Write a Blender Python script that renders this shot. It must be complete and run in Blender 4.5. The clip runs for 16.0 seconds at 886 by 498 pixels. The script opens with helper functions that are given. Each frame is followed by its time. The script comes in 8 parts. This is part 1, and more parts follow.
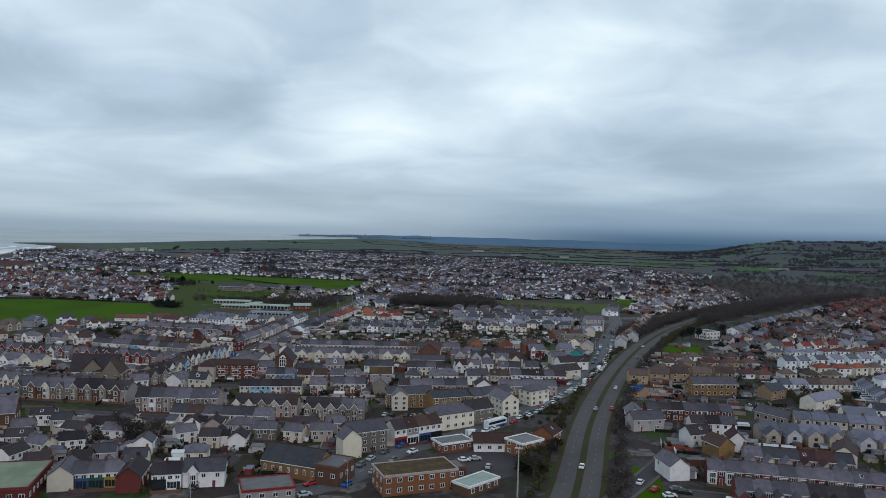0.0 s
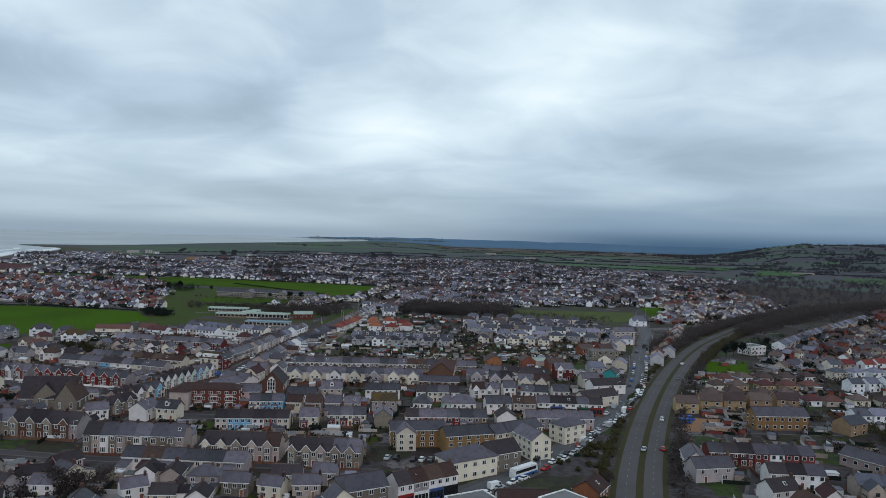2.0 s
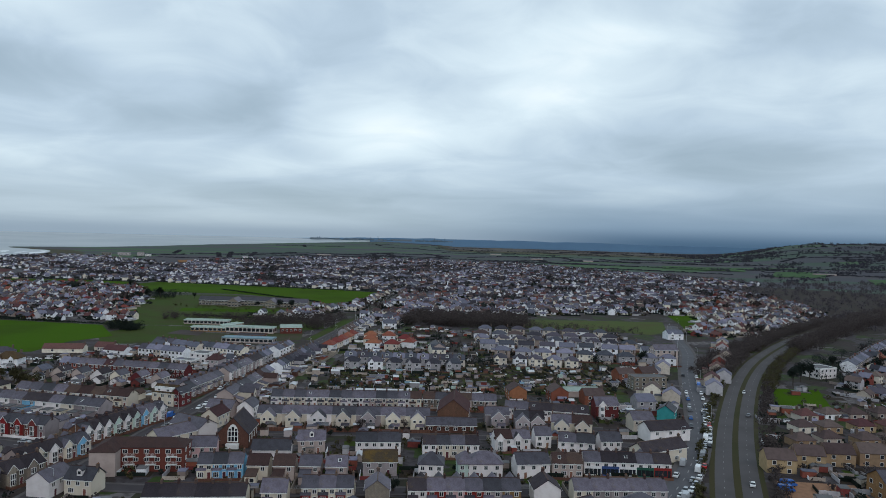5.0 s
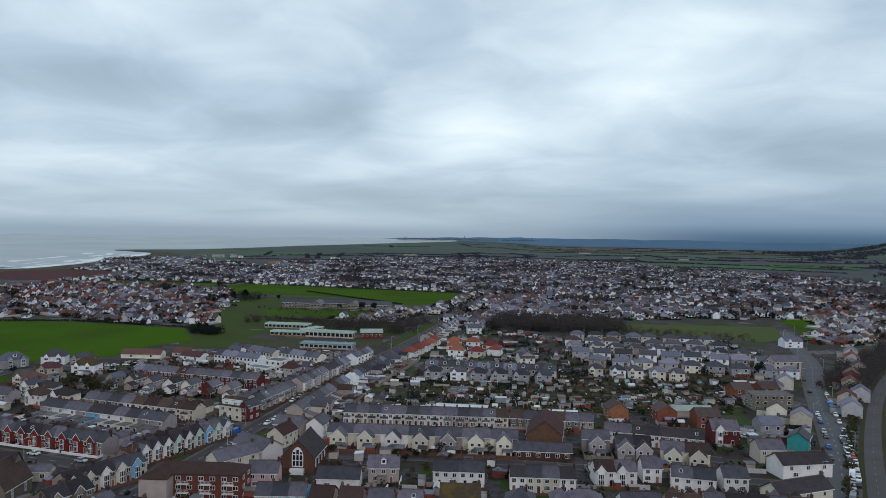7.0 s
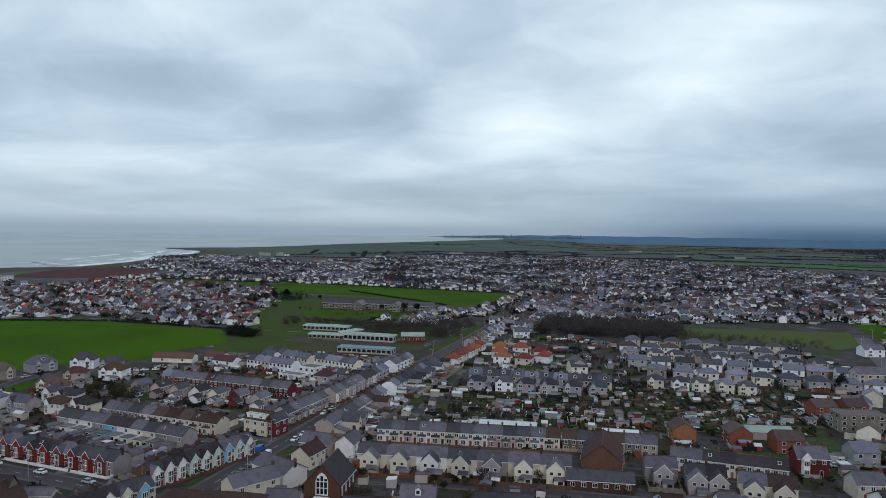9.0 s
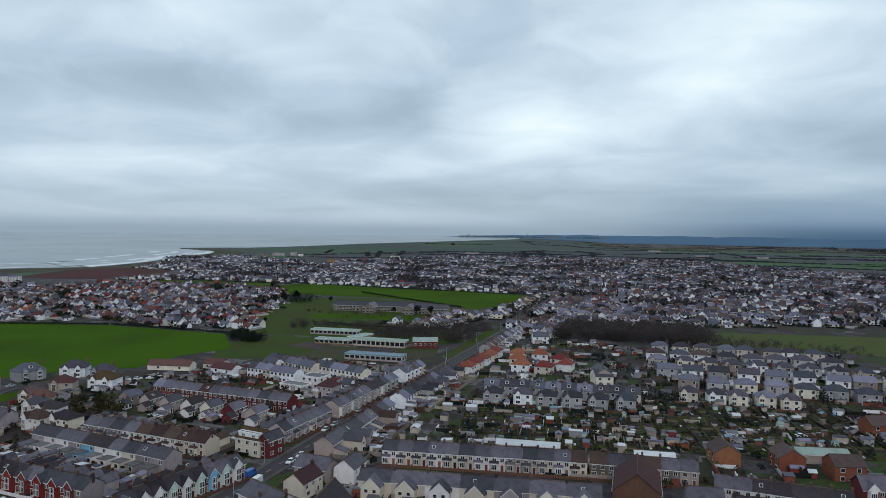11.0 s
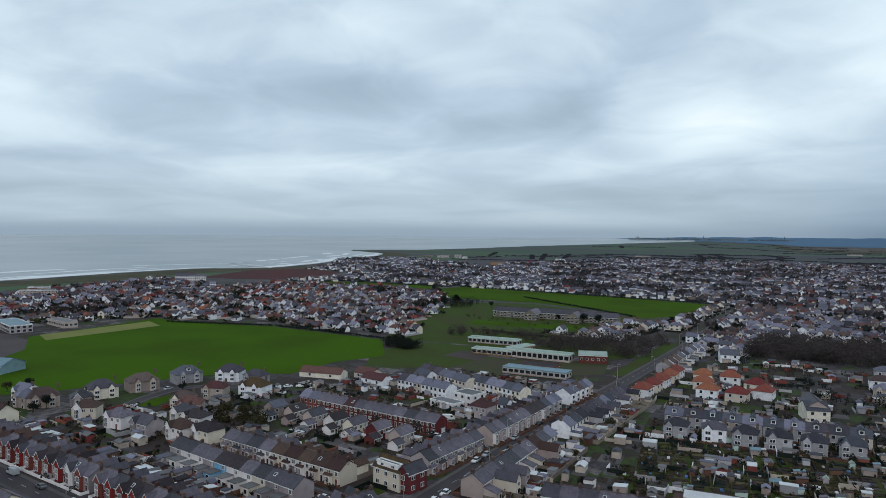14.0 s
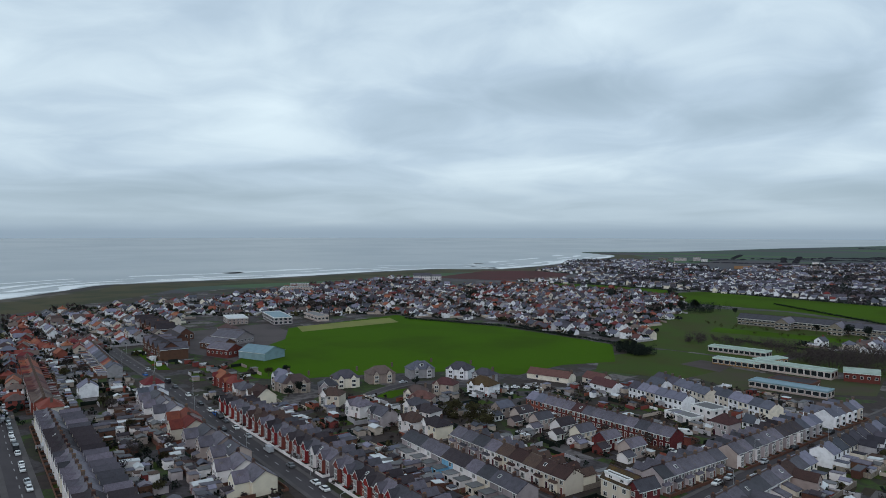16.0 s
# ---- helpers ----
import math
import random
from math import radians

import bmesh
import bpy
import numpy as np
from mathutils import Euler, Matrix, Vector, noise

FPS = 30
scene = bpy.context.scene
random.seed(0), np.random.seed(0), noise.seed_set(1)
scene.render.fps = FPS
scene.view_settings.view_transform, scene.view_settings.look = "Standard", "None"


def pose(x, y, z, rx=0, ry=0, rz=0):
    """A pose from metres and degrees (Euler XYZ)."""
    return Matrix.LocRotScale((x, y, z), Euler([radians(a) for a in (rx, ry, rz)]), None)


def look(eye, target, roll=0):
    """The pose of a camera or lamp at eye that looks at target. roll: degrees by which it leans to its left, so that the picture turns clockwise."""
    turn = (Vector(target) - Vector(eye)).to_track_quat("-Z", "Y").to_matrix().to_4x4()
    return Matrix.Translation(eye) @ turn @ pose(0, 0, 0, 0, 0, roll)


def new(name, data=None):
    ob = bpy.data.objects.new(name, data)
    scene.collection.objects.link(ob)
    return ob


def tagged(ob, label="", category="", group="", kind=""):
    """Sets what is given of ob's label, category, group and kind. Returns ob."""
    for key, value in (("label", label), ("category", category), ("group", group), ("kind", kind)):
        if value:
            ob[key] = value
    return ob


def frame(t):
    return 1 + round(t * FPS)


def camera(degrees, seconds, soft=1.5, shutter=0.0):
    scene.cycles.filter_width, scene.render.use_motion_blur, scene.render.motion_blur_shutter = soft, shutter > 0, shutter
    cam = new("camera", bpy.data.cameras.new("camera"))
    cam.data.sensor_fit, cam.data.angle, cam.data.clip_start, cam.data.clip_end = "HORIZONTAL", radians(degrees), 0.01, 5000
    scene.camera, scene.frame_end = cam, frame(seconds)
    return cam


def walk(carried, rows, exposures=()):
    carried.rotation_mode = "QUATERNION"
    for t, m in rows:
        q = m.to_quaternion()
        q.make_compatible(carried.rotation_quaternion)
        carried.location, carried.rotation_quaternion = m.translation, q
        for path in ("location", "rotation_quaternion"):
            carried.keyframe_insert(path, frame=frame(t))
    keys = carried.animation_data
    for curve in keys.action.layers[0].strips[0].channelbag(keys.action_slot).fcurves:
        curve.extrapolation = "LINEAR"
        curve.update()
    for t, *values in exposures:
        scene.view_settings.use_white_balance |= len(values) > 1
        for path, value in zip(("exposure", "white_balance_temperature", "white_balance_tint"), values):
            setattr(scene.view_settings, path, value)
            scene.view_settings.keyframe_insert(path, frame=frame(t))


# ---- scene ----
cam = camera(63.7, 16.0, soft=0.92)

PATH = [
    (0, (5.003, -5.592, 79.015), (5.0, -3.593, 78.965), 1.7),
    (0.5, (4.302, 7.33, 79.008), (4.291, 9.329, 78.96), 1.7),
    (1, (3.944, 21.047, 78.968), (3.926, 23.046, 78.921), 1.7),
    (1.5, (3.621, 35.32, 78.947), (3.595, 37.319, 78.901), 1.7),
    (2, (3.259, 49.736, 78.805), (3.224, 51.735, 78.761), 1.8),
    (2.5, (2.05, 63.618, 78.703), (2.014, 65.618, 78.665), 1.8),
    (3, (0.232, 77.682, 79.207), (0.196, 79.681, 79.171), 1.8),
    (3.5, (-1.069, 91.288, 79.579), (-1.107, 93.288, 79.545), 1.9),
    (5.8, (-2.418, 145.121, 79.64), (-2.478, 147.119, 79.592), 1.0),
    (6, (-2.509, 148.461, 79.498), (-2.61, 150.458, 79.451), 1.0),
    (6.5, (-2.774, 155.639, 79.452), (-2.998, 157.626, 79.403), 1.0),
    (7, (-3.359, 162.781, 79.453), (-3.643, 164.76, 79.402), 0.9),
    (7.5, (-3.746, 169.848, 79.536), (-4.069, 171.821, 79.483), 0.9),
    (8, (-4.451, 176.886, 79.635), (-4.787, 178.857, 79.581), 0.9),
    (8.5, (-5.422, 184.085, 79.656), (-5.791, 186.05, 79.6), 0.8),
    (9, (-6.298, 191.356, 79.666), (-6.711, 193.311, 79.607), 0.8),
    (9.5, (-7.113, 198.674, 79.532), (-7.564, 200.622, 79.47), 0.6),
    (12, (-14.288, 231.675, 78.976), (-14.751, 233.62, 78.919), 0.8),
    (12.5, (-16.054, 237.973, 78.967), (-16.584, 239.9, 78.909), 0.8),
    (13, (-17.606, 244.496, 78.84), (-18.269, 246.382, 78.78), 0.7),
    (13.5, (-19.471, 251.127, 78.528), (-20.251, 252.968, 78.47), 0.6),
    (14, (-21.613, 257.318, 78.356), (-22.503, 259.108, 78.298), 0.5),
    (14.5, (-23.064, 261.647, 78.225), (-24.08, 263.369, 78.166), 0.3),
    (15, (-24.0, 263.308, 77.789), (-25.165, 264.933, 77.73), 0.1),
    (15.5, (-24.579, 264.102, 77.48), (-25.9, 265.602, 77.423), 0.1),
    (16, (-24.804, 264.462, 77.227), (-26.214, 265.88, 77.172), 0.1),
]

walk(cam, [(t, look(eye, target, roll)) for t, eye, target, roll in PATH], [(0.0, 0.0), (16.0, 0.0)])

# ---- world: overcast sky ----
# soft banks of light and dark cloud: azimuth, elevation, widths, lean, strength
SKY_BANKS = [(-5.5, 7.7, 5.5, 1.6, 0.1, 0.30), (10, 13, 13, 5.0, 0.25, 0.32), (-29, 5.2, 13, 1.5, 0.06, 0.24), (-15, 4.9, 7, 1.1, 0.1, 0.10), (15, 3.2, 7, 0.8, 0.0, 0.24),
             (29, 4.8, 5, 1.2, 0.1, 0.22), (-20, 8.3, 8, 1.8, 0.1, -0.22), (-33, 11, 9, 2.6, 0.1, -0.17), (22, 15.5, 6, 2.2, 0.0, -0.24), (19, 6.8, 12, 1.9, -0.04, -0.24),
             (-31, 15.5, 6, 2.5, 0.25, 0.16), (-45, 8.8, 9, 2.2, 0.2, -0.17), (-62, 10, 12, 4.0, 0.0, 0.14), (-13, 2.9, 14, 0.9, 0.0, -0.10), (-16, 12, 6, 2.2, 0.1, -0.12), (-62, 2.3, 20, 0.9, 0.0, -0.10)]


def nodes_of(mat):
    mat.use_nodes = True
    tree = mat.node_tree
    tree.nodes.clear()
    return tree


class Graph:
    """Small helper to write node trees."""

    def __init__(self, tree):
        self.t = tree

    def n(self, kind, **props):
        node = self.t.nodes.new(kind)
        for key, value in props.items():
            if key == "op":
                node.operation = value
            elif key == "clamp":
                node.use_clamp = value
            elif key == "blend":
                node.blend_type = value
            elif key == "data":
                node.data_type = value
        return node

    def link(self, a, b):
        self.t.links.new(a, b)

    def put(self, socket, value):
        if isinstance(value, bpy.types.NodeSocket):
            self.link(value, socket)
        else:
            socket.default_value = value

    def math(self, op, a, b=0.0, clamp=False):
        node = self.n("ShaderNodeMath", op=op, clamp=clamp)
        self.put(node.inputs[0], a)
        self.put(node.inputs[1], b)
        return node.outputs[0]

    def mix(self, f, a, b, blend="MIX"):
        node = self.n("ShaderNodeMix", data="RGBA", blend=blend)
        self.put(node.inputs[0], f)
        self.put(node.inputs[6], (*a, 1) if isinstance(a, tuple) else a)
        self.put(node.inputs[7], (*b, 1) if isinstance(b, tuple) else b)
        return node.outputs[2]

    def noise(self, vec, scale, detail=4.0, rough=0.55):
        node = self.n("ShaderNodeTexNoise")
        self.put(node.inputs["Vector"], vec)
        node.inputs["Scale"].default_value = scale
        node.inputs["Detail"].default_value = detail
        node.inputs["Roughness"].default_value = rough
        return node.outputs[0]

    def billow(self, vec, scale, detail, rough, warp):
        """Noise whose own edges are curled over."""
        out = self.noise(vec, scale, detail, rough)
        out.node.inputs["Distortion"].default_value = warp
        return out

    def step(self, v, lo, hi, a=0.0, b=1.0):
        node = self.n("ShaderNodeMapRange")
        node.interpolation_type = "SMOOTHSTEP"
        for i, x in enumerate((v, lo, hi, a, b)):
            self.put(node.inputs[i], x)
        return node.outputs[0]


world = bpy.data.worlds.new("overcast")
scene.world = world
g = Graph(nodes_of(world))
SUN_EL, SUN_AZ = 33.0, 160.0
sky = g.n("ShaderNodeTexSky")
sky.sky_type, sky.sun_disc, sky.sun_elevation, sky.sun_rotation = "NISHITA", False, radians(SUN_EL), radians(SUN_AZ)
clear = g.n("ShaderNodeBackground")
g.link(sky.outputs[0], clear.inputs[0])
clear.inputs[1].default_value = 0.1
way = g.n("ShaderNodeTexCoord").outputs["Generated"]
sep = g.n("ShaderNodeSeparateXYZ")
g.link(way, sep.inputs[0])
el = g.math("MULTIPLY", g.math("ARCSINE", sep.outputs[2]), 57.29578)
az = g.math("MULTIPLY", g.math("ARCTAN2", sep.outputs[0], sep.outputs[1]), 57.29578)
# cloud sheet: rolls of cloud that close up towards the skyline, their edges billowed by a second noise
rise = g.math("LOGARITHM", g.math("ADD", g.math("MULTIPLY", g.math("MAXIMUM", el, -2.0), 0.25), 1.0), 2.71828)
flat = g.n("ShaderNodeCombineXYZ")
g.link(g.math("MULTIPLY", az, 0.058), flat.inputs[0])
g.link(g.math("MULTIPLY", rise, 2.3), flat.inputs[1])
big = g.billow(flat.outputs[0], 0.75, 2.0, 0.45, 0.8)
mid = g.billow(flat.outputs[0], 1.9, 5.0, 0.52, 0.6)
body = g.math("ADD", g.math("MULTIPLY", big, 0.55), g.math("MULTIPLY", mid, 0.45))
body = g.step(body, 0.28, 0.72)


def bank(a0, e0, wa, we, lean=0.0):
    """A soft bank of cloud about an azimuth and elevation, with its widths in degrees."""
    da = g.math("SUBTRACT", az, a0)
    de = g.math("SUBTRACT", g.math("SUBTRACT", el, e0), g.math("MULTIPLY", da, lean))
    u, v = g.math("DIVIDE", da, wa), g.math("DIVIDE", de, we)
    r2 = g.math("ADD", g.math("MULTIPLY", u, u), g.math("MULTIPLY", v, v))
    return g.math("EXPONENT", g.math("MULTIPLY", r2, -1.0))


glow = g.math("ADD", g.math("MULTIPLY", body, 0.44), 0.12)
for a0, e0, wa, we, lean, k in SKY_BANKS:
    glow = g.math("ADD", glow, g.math("MULTIPLY", bank(a0, e0, wa, we, lean), k))
streak = g.n("ShaderNodeCombineXYZ")
g.link(g.math("MULTIPLY", az, 0.035), streak.inputs[0])
g.link(g.math("MULTIPLY", el, 0.8), streak.inputs[1])
low = g.noise(streak.outputs[0], 1.1, 4.0, 0.5)
near_edge = g.step(el, 0.6, 4.0, 1.0, 0.0)
glow = g.math("ADD", glow, g.math("MULTIPLY", g.math("MULTIPLY", g.math("SUBTRACT", low, 0.5), near_edge), 0.36))
glow = g.math("SUBTRACT", glow, g.step(el, 1.0, 9.0, 0.2, 0.0))
glow = g.math("ADD", glow, 0.10, clamp=True)
ramp = g.n("ShaderNodeValToRGB")
stops = ramp.color_ramp.elements
stops[0].position, stops[0].color = 0.0, (0.31, 0.41, 0.50, 1)
stops[1].position, stops[1].color = 1.0, (0.92, 1.0, 1.02, 1)
for pos, col in ((0.35, (0.46, 0.58, 0.695, 1)), (0.7, (0.68, 0.81, 0.89, 1))):
    e = stops.new(pos)
    e.color = col
g.link(glow, ramp.inputs[0])
# the lowest sky is grey under the cloud base, and over the land a dark slate blue below that
over_land = g.step(az, -14.0, 14.0)
base = g.mix(over_land, (0.37, 0.47, 0.54), (0.168, 0.268, 0.392))
tone = g.mix(g.math("MULTIPLY", g.step(el, -0.3, 5.6, 1.0, 0.0), g.math("ADD", g.math("MULTIPLY", over_land, 0.45), 0.5)), ramp.outputs[0], base)
slate = g.mix(g.step(az, -4.0, 17.0), (0.25, 0.335, 0.43), (0.034, 0.092, 0.174))
tone = g.mix(g.math("MULTIPLY", g.step(el, -0.45, 1.05, 1.0, 0.0), 0.86), tone, slate)
cloud = g.n("ShaderNodeBackground")
g.link(tone, cloud.inputs[0])
cloud.inputs[1].default_value = 1.1
cover = g.n("ShaderNodeMixShader")
cover.inputs[0].default_value = 0.94
g.link(clear.outputs[0], cover.inputs[1])
g.link(cloud.outputs[0], cover.inputs[2])
out = g.n("ShaderNodeOutputWorld")
g.link(cover.outputs[0], out.inputs[0])

sun = new("sun", bpy.data.lights.new("sun", "SUN"))
sun.data.energy, sun.data.angle, sun.data.color = 0.66, radians(25), (1.0, 0.915, 0.93)
_a, _e = radians(SUN_AZ), radians(SUN_EL)
sun.matrix_world = look((0, 0, 300), (-math.sin(_a) * math.cos(_e), -math.cos(_a) * math.cos(_e), 300 - math.sin(_e)))

# ---- materials ----


def surface(name, col, rough=0.8, tint=0.12, spots=None, scale=0.6, grain=14.0, bump=0.15, metal=0.0, rows=None, spec=0.1, island=False, lichen=None):
    """Weathered surface: base colour, per-thing tint, two scales of variation, optional second colour in patches, optional courses."""
    mat = bpy.data.materials.new(name)
    q = Graph(nodes_of(mat))
    co = q.n("ShaderNodeTexCoord").outputs["Object"]
    rnd = q.n("ShaderNodeNewGeometry").outputs["Random Per Island"] if island else q.n("ShaderNodeObjectInfo").outputs["Random"]
    wide, fine = q.noise(co, scale, 3.0), q.noise(co, grain, 3.0)
    base = q.mix(q.math("MULTIPLY", q.step(wide, 0.4, 0.7), 0.75), col, spots or tuple(c * 0.72 for c in col))
    base = q.mix(q.math("MULTIPLY", fine, 0.3), base, tuple(c * 0.6 for c in col))
    lift = q.math("ADD", q.math("MULTIPLY", q.math("SUBTRACT", rnd, 0.5), 2 * tint), 1.0)
    hsv = q.n("ShaderNodeHueSaturation")
    q.link(base, hsv.inputs["Color"])
    q.link(lift, hsv.inputs["Value"])
    q.link(q.math("ADD", q.math("MULTIPLY", rnd, tint * 0.12), 0.5 - tint * 0.06), hsv.inputs["Hue"])
    colour, height = hsv.outputs[0], fine
    if lichen:
        patchy = q.math("MULTIPLY", q.step(q.noise(co, 0.33, 5.0, 0.65), 0.55, 0.72), q.step(rnd, 0.35, 0.9, 0.1, 0.6))
        colour = q.mix(patchy, colour, lichen)
    if rows:
        course = q.n("ShaderNodeTexBrick")
        q.link(co, course.inputs["Vector"])
        course.inputs["Scale"].default_value = rows
        course.inputs["Color1"].default_value, course.inputs["Color2"].default_value = (1, 1, 1, 1), (0.82, 0.82, 0.82, 1)
        course.inputs["Mortar"].default_value = (0.55, 0.55, 0.55, 1)
        colour = q.mix(0.8, colour, course.outputs["Color"], "MULTIPLY")
    shader = q.n("ShaderNodeBsdfPrincipled")
    q.link(colour, shader.inputs["Base Color"])
    shader.inputs["Roughness"].default_value, shader.inputs["Metallic"].default_value = rough, metal
    shader.inputs["Specular IOR Level"].default_value = spec
    if bump:
        b = q.n("ShaderNodeBump")
        b.inputs["Strength"].default_value, b.inputs["Distance"].default_value = bump, 0.05
        q.link(height, b.inputs["Height"])
        q.link(b.outputs[0], shader.inputs["Normal"])
    o = q.n("ShaderNodeOutputMaterial")
    q.link(shader.outputs[0], o.inputs[0])
    return mat


WALLS = {
    "white": surface("white_render", (0.80, 0.755, 0.745), tint=0.1, spots=(0.66, 0.61, 0.59), scale=0.35),
    "cream": surface("cream_render", (0.67, 0.60, 0.49), tint=0.18, spots=(0.58, 0.515, 0.42), scale=0.35),
    "grey": surface("grey_render", (0.36, 0.315, 0.32), tint=0.28, spots=(0.26, 0.225, 0.228), scale=0.35),
    "tan": surface("pebbledash", (0.42, 0.34, 0.31), tint=0.22, spots=(0.33, 0.265, 0.245), scale=0.35),
    "stone": surface("tan_stone", (0.25, 0.212, 0.178), tint=0.2, spots=(0.34, 0.285, 0.22), scale=1.2, rows=3.0),
    "brick": surface("red_brick", (0.205, 0.054, 0.047), tint=0.18, spots=(0.15, 0.044, 0.040), scale=0.5, rows=4.0),
    "buff": surface("buff_brick", (0.37, 0.215, 0.10), tint=0.16, spots=(0.30, 0.17, 0.085), scale=0.5, rows=4.0),
    "brown": surface("brown_brick", (0.17, 0.085, 0.06), tint=0.15, spots=(0.13, 0.07, 0.05), scale=0.5, rows=4.0),
    "orange": surface("orange_brick", (0.34, 0.145, 0.075), tint=0.15, spots=(0.27, 0.115, 0.062), scale=0.5, rows=4.0),
    "blue": surface("blue_paint", (0.20, 0.46, 0.68), tint=0.06, scale=0.35),
    "pink": surface("pink_paint", (0.60, 0.40, 0.40), tint=0.06, scale=0.35),
    "teal": surface("teal_paint", (0.05, 0.30, 0.30), tint=0.06, scale=0.35),
    "red": surface("red_paint", (0.24, 0.03, 0.028), tint=0.1, scale=0.35),
    "sheet": surface("blue_grey_sheet", (0.22, 0.33, 0.36), 0.5, tint=0.06, scale=0.35),
    "mint": surface("mint_paint", (0.50, 0.62, 0.555), tint=0.06, scale=0.35),
}
ROOFS = {
    "slate": surface("slate_roof", (0.098, 0.088, 0.112), 0.55, tint=0.6, spots=(0.053, 0.045, 0.057), scale=0.5, rows=2.2, spec=0.3, lichen=(0.13, 0.10, 0.06)),
    "dark": surface("dark_tile_roof", (0.050, 0.041, 0.048), 0.7, tint=0.35, spots=(0.036, 0.028, 0.031), scale=0.5, rows=2.2, lichen=(0.11, 0.075, 0.035)),
    "brown": surface("brown_tile_roof", (0.084, 0.051, 0.044), 0.8, tint=0.28, spots=(0.059, 0.041, 0.038), scale=0.5, rows=2.2, lichen=(0.12, 0.08, 0.035)),
    "red": surface("red_tile_roof", (0.205, 0.062, 0.040), 0.8, tint=0.25, spots=(0.140, 0.048, 0.036), scale=0.5, rows=2.2),
    "moss": surface("mossy_tile_roof", (0.070, 0.052, 0.035), 0.85, tint=0.1, spots=(0.154, 0.091, 0.021), scale=0.45, rows=2.2),
    "maroon": surface("maroon_tile_roof", (0.087, 0.042, 0.042), 0.8, tint=0.2, spots=(0.063, 0.035, 0.035), scale=0.5, rows=2.2),
    "felt": surface("grey_felt_roof", (0.150, 0.148, 0.152), 0.8, tint=0.25, spots=(0.100, 0.100, 0.098), scale=0.3),
    "green": surface("pale_green_roof", (0.31, 0.375, 0.335), 0.55, tint=0.1, spots=(0.20, 0.26, 0.20), scale=0.2),
    "sage": surface("sage_green_roof", (0.17, 0.20, 0.135), 0.7, tint=0.1, spots=(0.25, 0.28, 0.21), scale=0.15),
    "bluegrey": surface("blue_grey_sheet_roof", (0.180, 0.270, 0.324), 0.5, tint=0.15, spots=(0.144, 0.216, 0.261), scale=0.3),
    "white": surface("white_sheet_roof", (0.558, 0.576, 0.585), 0.5, tint=0.15, spots=(0.450, 0.459, 0.468), scale=0.3),
}
TRIM = surface("white_trim", (0.80, 0.80, 0.78), 0.5, tint=0.05, bump=0)
GLASS = surface("dark_window_glass", (0.025, 0.03, 0.036), 0.08, tint=0.3, bump=0, spec=0.6)
BRICK_CH = surface("chimney_brick", (0.098, 0.066, 0.058), tint=0.5, scale=1.5)
POT = surface("terracotta_pot", (0.20, 0.105, 0.068), tint=0.2)
DOOR = surface("painted_door", (0.16, 0.05, 0.05), 0.5, tint=0.9, bump=0)
ASPHALT = surface("asphalt", (0.066, 0.058, 0.062), 0.85, spots=(0.048, 0.042, 0.045), scale=0.08, grain=2.0, tint=0.0)
PALE_ASPHALT = surface("worn_pale_asphalt", (0.108, 0.106, 0.114), 0.85, spots=(0.082, 0.080, 0.087), scale=0.08, grain=2.0, tint=0.0)
PAVING = surface("concrete_paving", (0.100, 0.090, 0.090), 0.85, spots=(0.070, 0.062, 0.060), scale=0.12, grain=2.0, tint=0.1)
CARRIAGEWAY = surface("pale_asphalt", (0.090, 0.083, 0.084), 0.85, spots=(0.066, 0.060, 0.060), scale=0.05, grain=1.5, tint=0.0)
VERGE = surface("brown_verge", (0.048, 0.042, 0.018), 0.9, spots=(0.032, 0.036, 0.012), scale=0.04, grain=0.5, tint=0.0)
PAINT = surface("road_paint", (0.26, 0.25, 0.25), 0.7, tint=0.05, bump=0)
GRASS = surface("playing_field_grass", (0.044, 0.094, 0.003), 0.95, spots=(0.032, 0.058, 0.004), scale=0.016, grain=0.22, tint=0.05, spec=0.03)
ROUGH_GRASS = surface("rough_grass", (0.038, 0.062, 0.008), 0.95, spots=(0.046, 0.038, 0.014), scale=0.03, grain=0.4, tint=0.1)
DRY = surface("straw_coloured_turf", (0.17, 0.18, 0.05), 0.9, spots=(0.14, 0.15, 0.045), scale=0.05, grain=0.5, tint=0.0)
LEAF_DARK = surface("evergreen_leaves", (0.013, 0.019, 0.015), 0.8, tint=0.3, bump=0, island=True)
LEAF_BROWN = surface("winter_twigs", (0.054, 0.043, 0.041), 0.9, tint=0.45, bump=0, island=True)
LEAF_OLIVE = surface("olive_leaves", (0.050, 0.045, 0.021), 0.9, tint=0.4, bump=0, island=True)
# plants of the distance, haze tinted into their leaf colours
HAZED_TWIGS = surface("hazed_winter_twigs", (0.066, 0.058, 0.064), 0.9, tint=0.4, bump=0, island=True)
HAZED_GREENS = surface("hazed_evergreens", (0.034, 0.040, 0.038), 0.9, tint=0.3, bump=0, island=True)
HAZED_HEDGE = surface("hazed_hedge", (0.042, 0.042, 0.052), 0.9, tint=0.3, bump=0, island=True)
BARK = surface("bark", (0.07, 0.055, 0.045), 0.9)
TYRE = surface("tyre_rubber", (0.02, 0.02, 0.02), 0.8, bump=0)
FOAM = surface("sea_foam", (0.78, 0.80, 0.80), 0.9, spots=(0.6, 0.64, 0.66), scale=0.03, grain=0.3, tint=0.0)
METAL = surface("galvanised_steel", (0.55, 0.56, 0.57), 0.45, metal=0.6, bump=0)

# ---- mesh tools ----


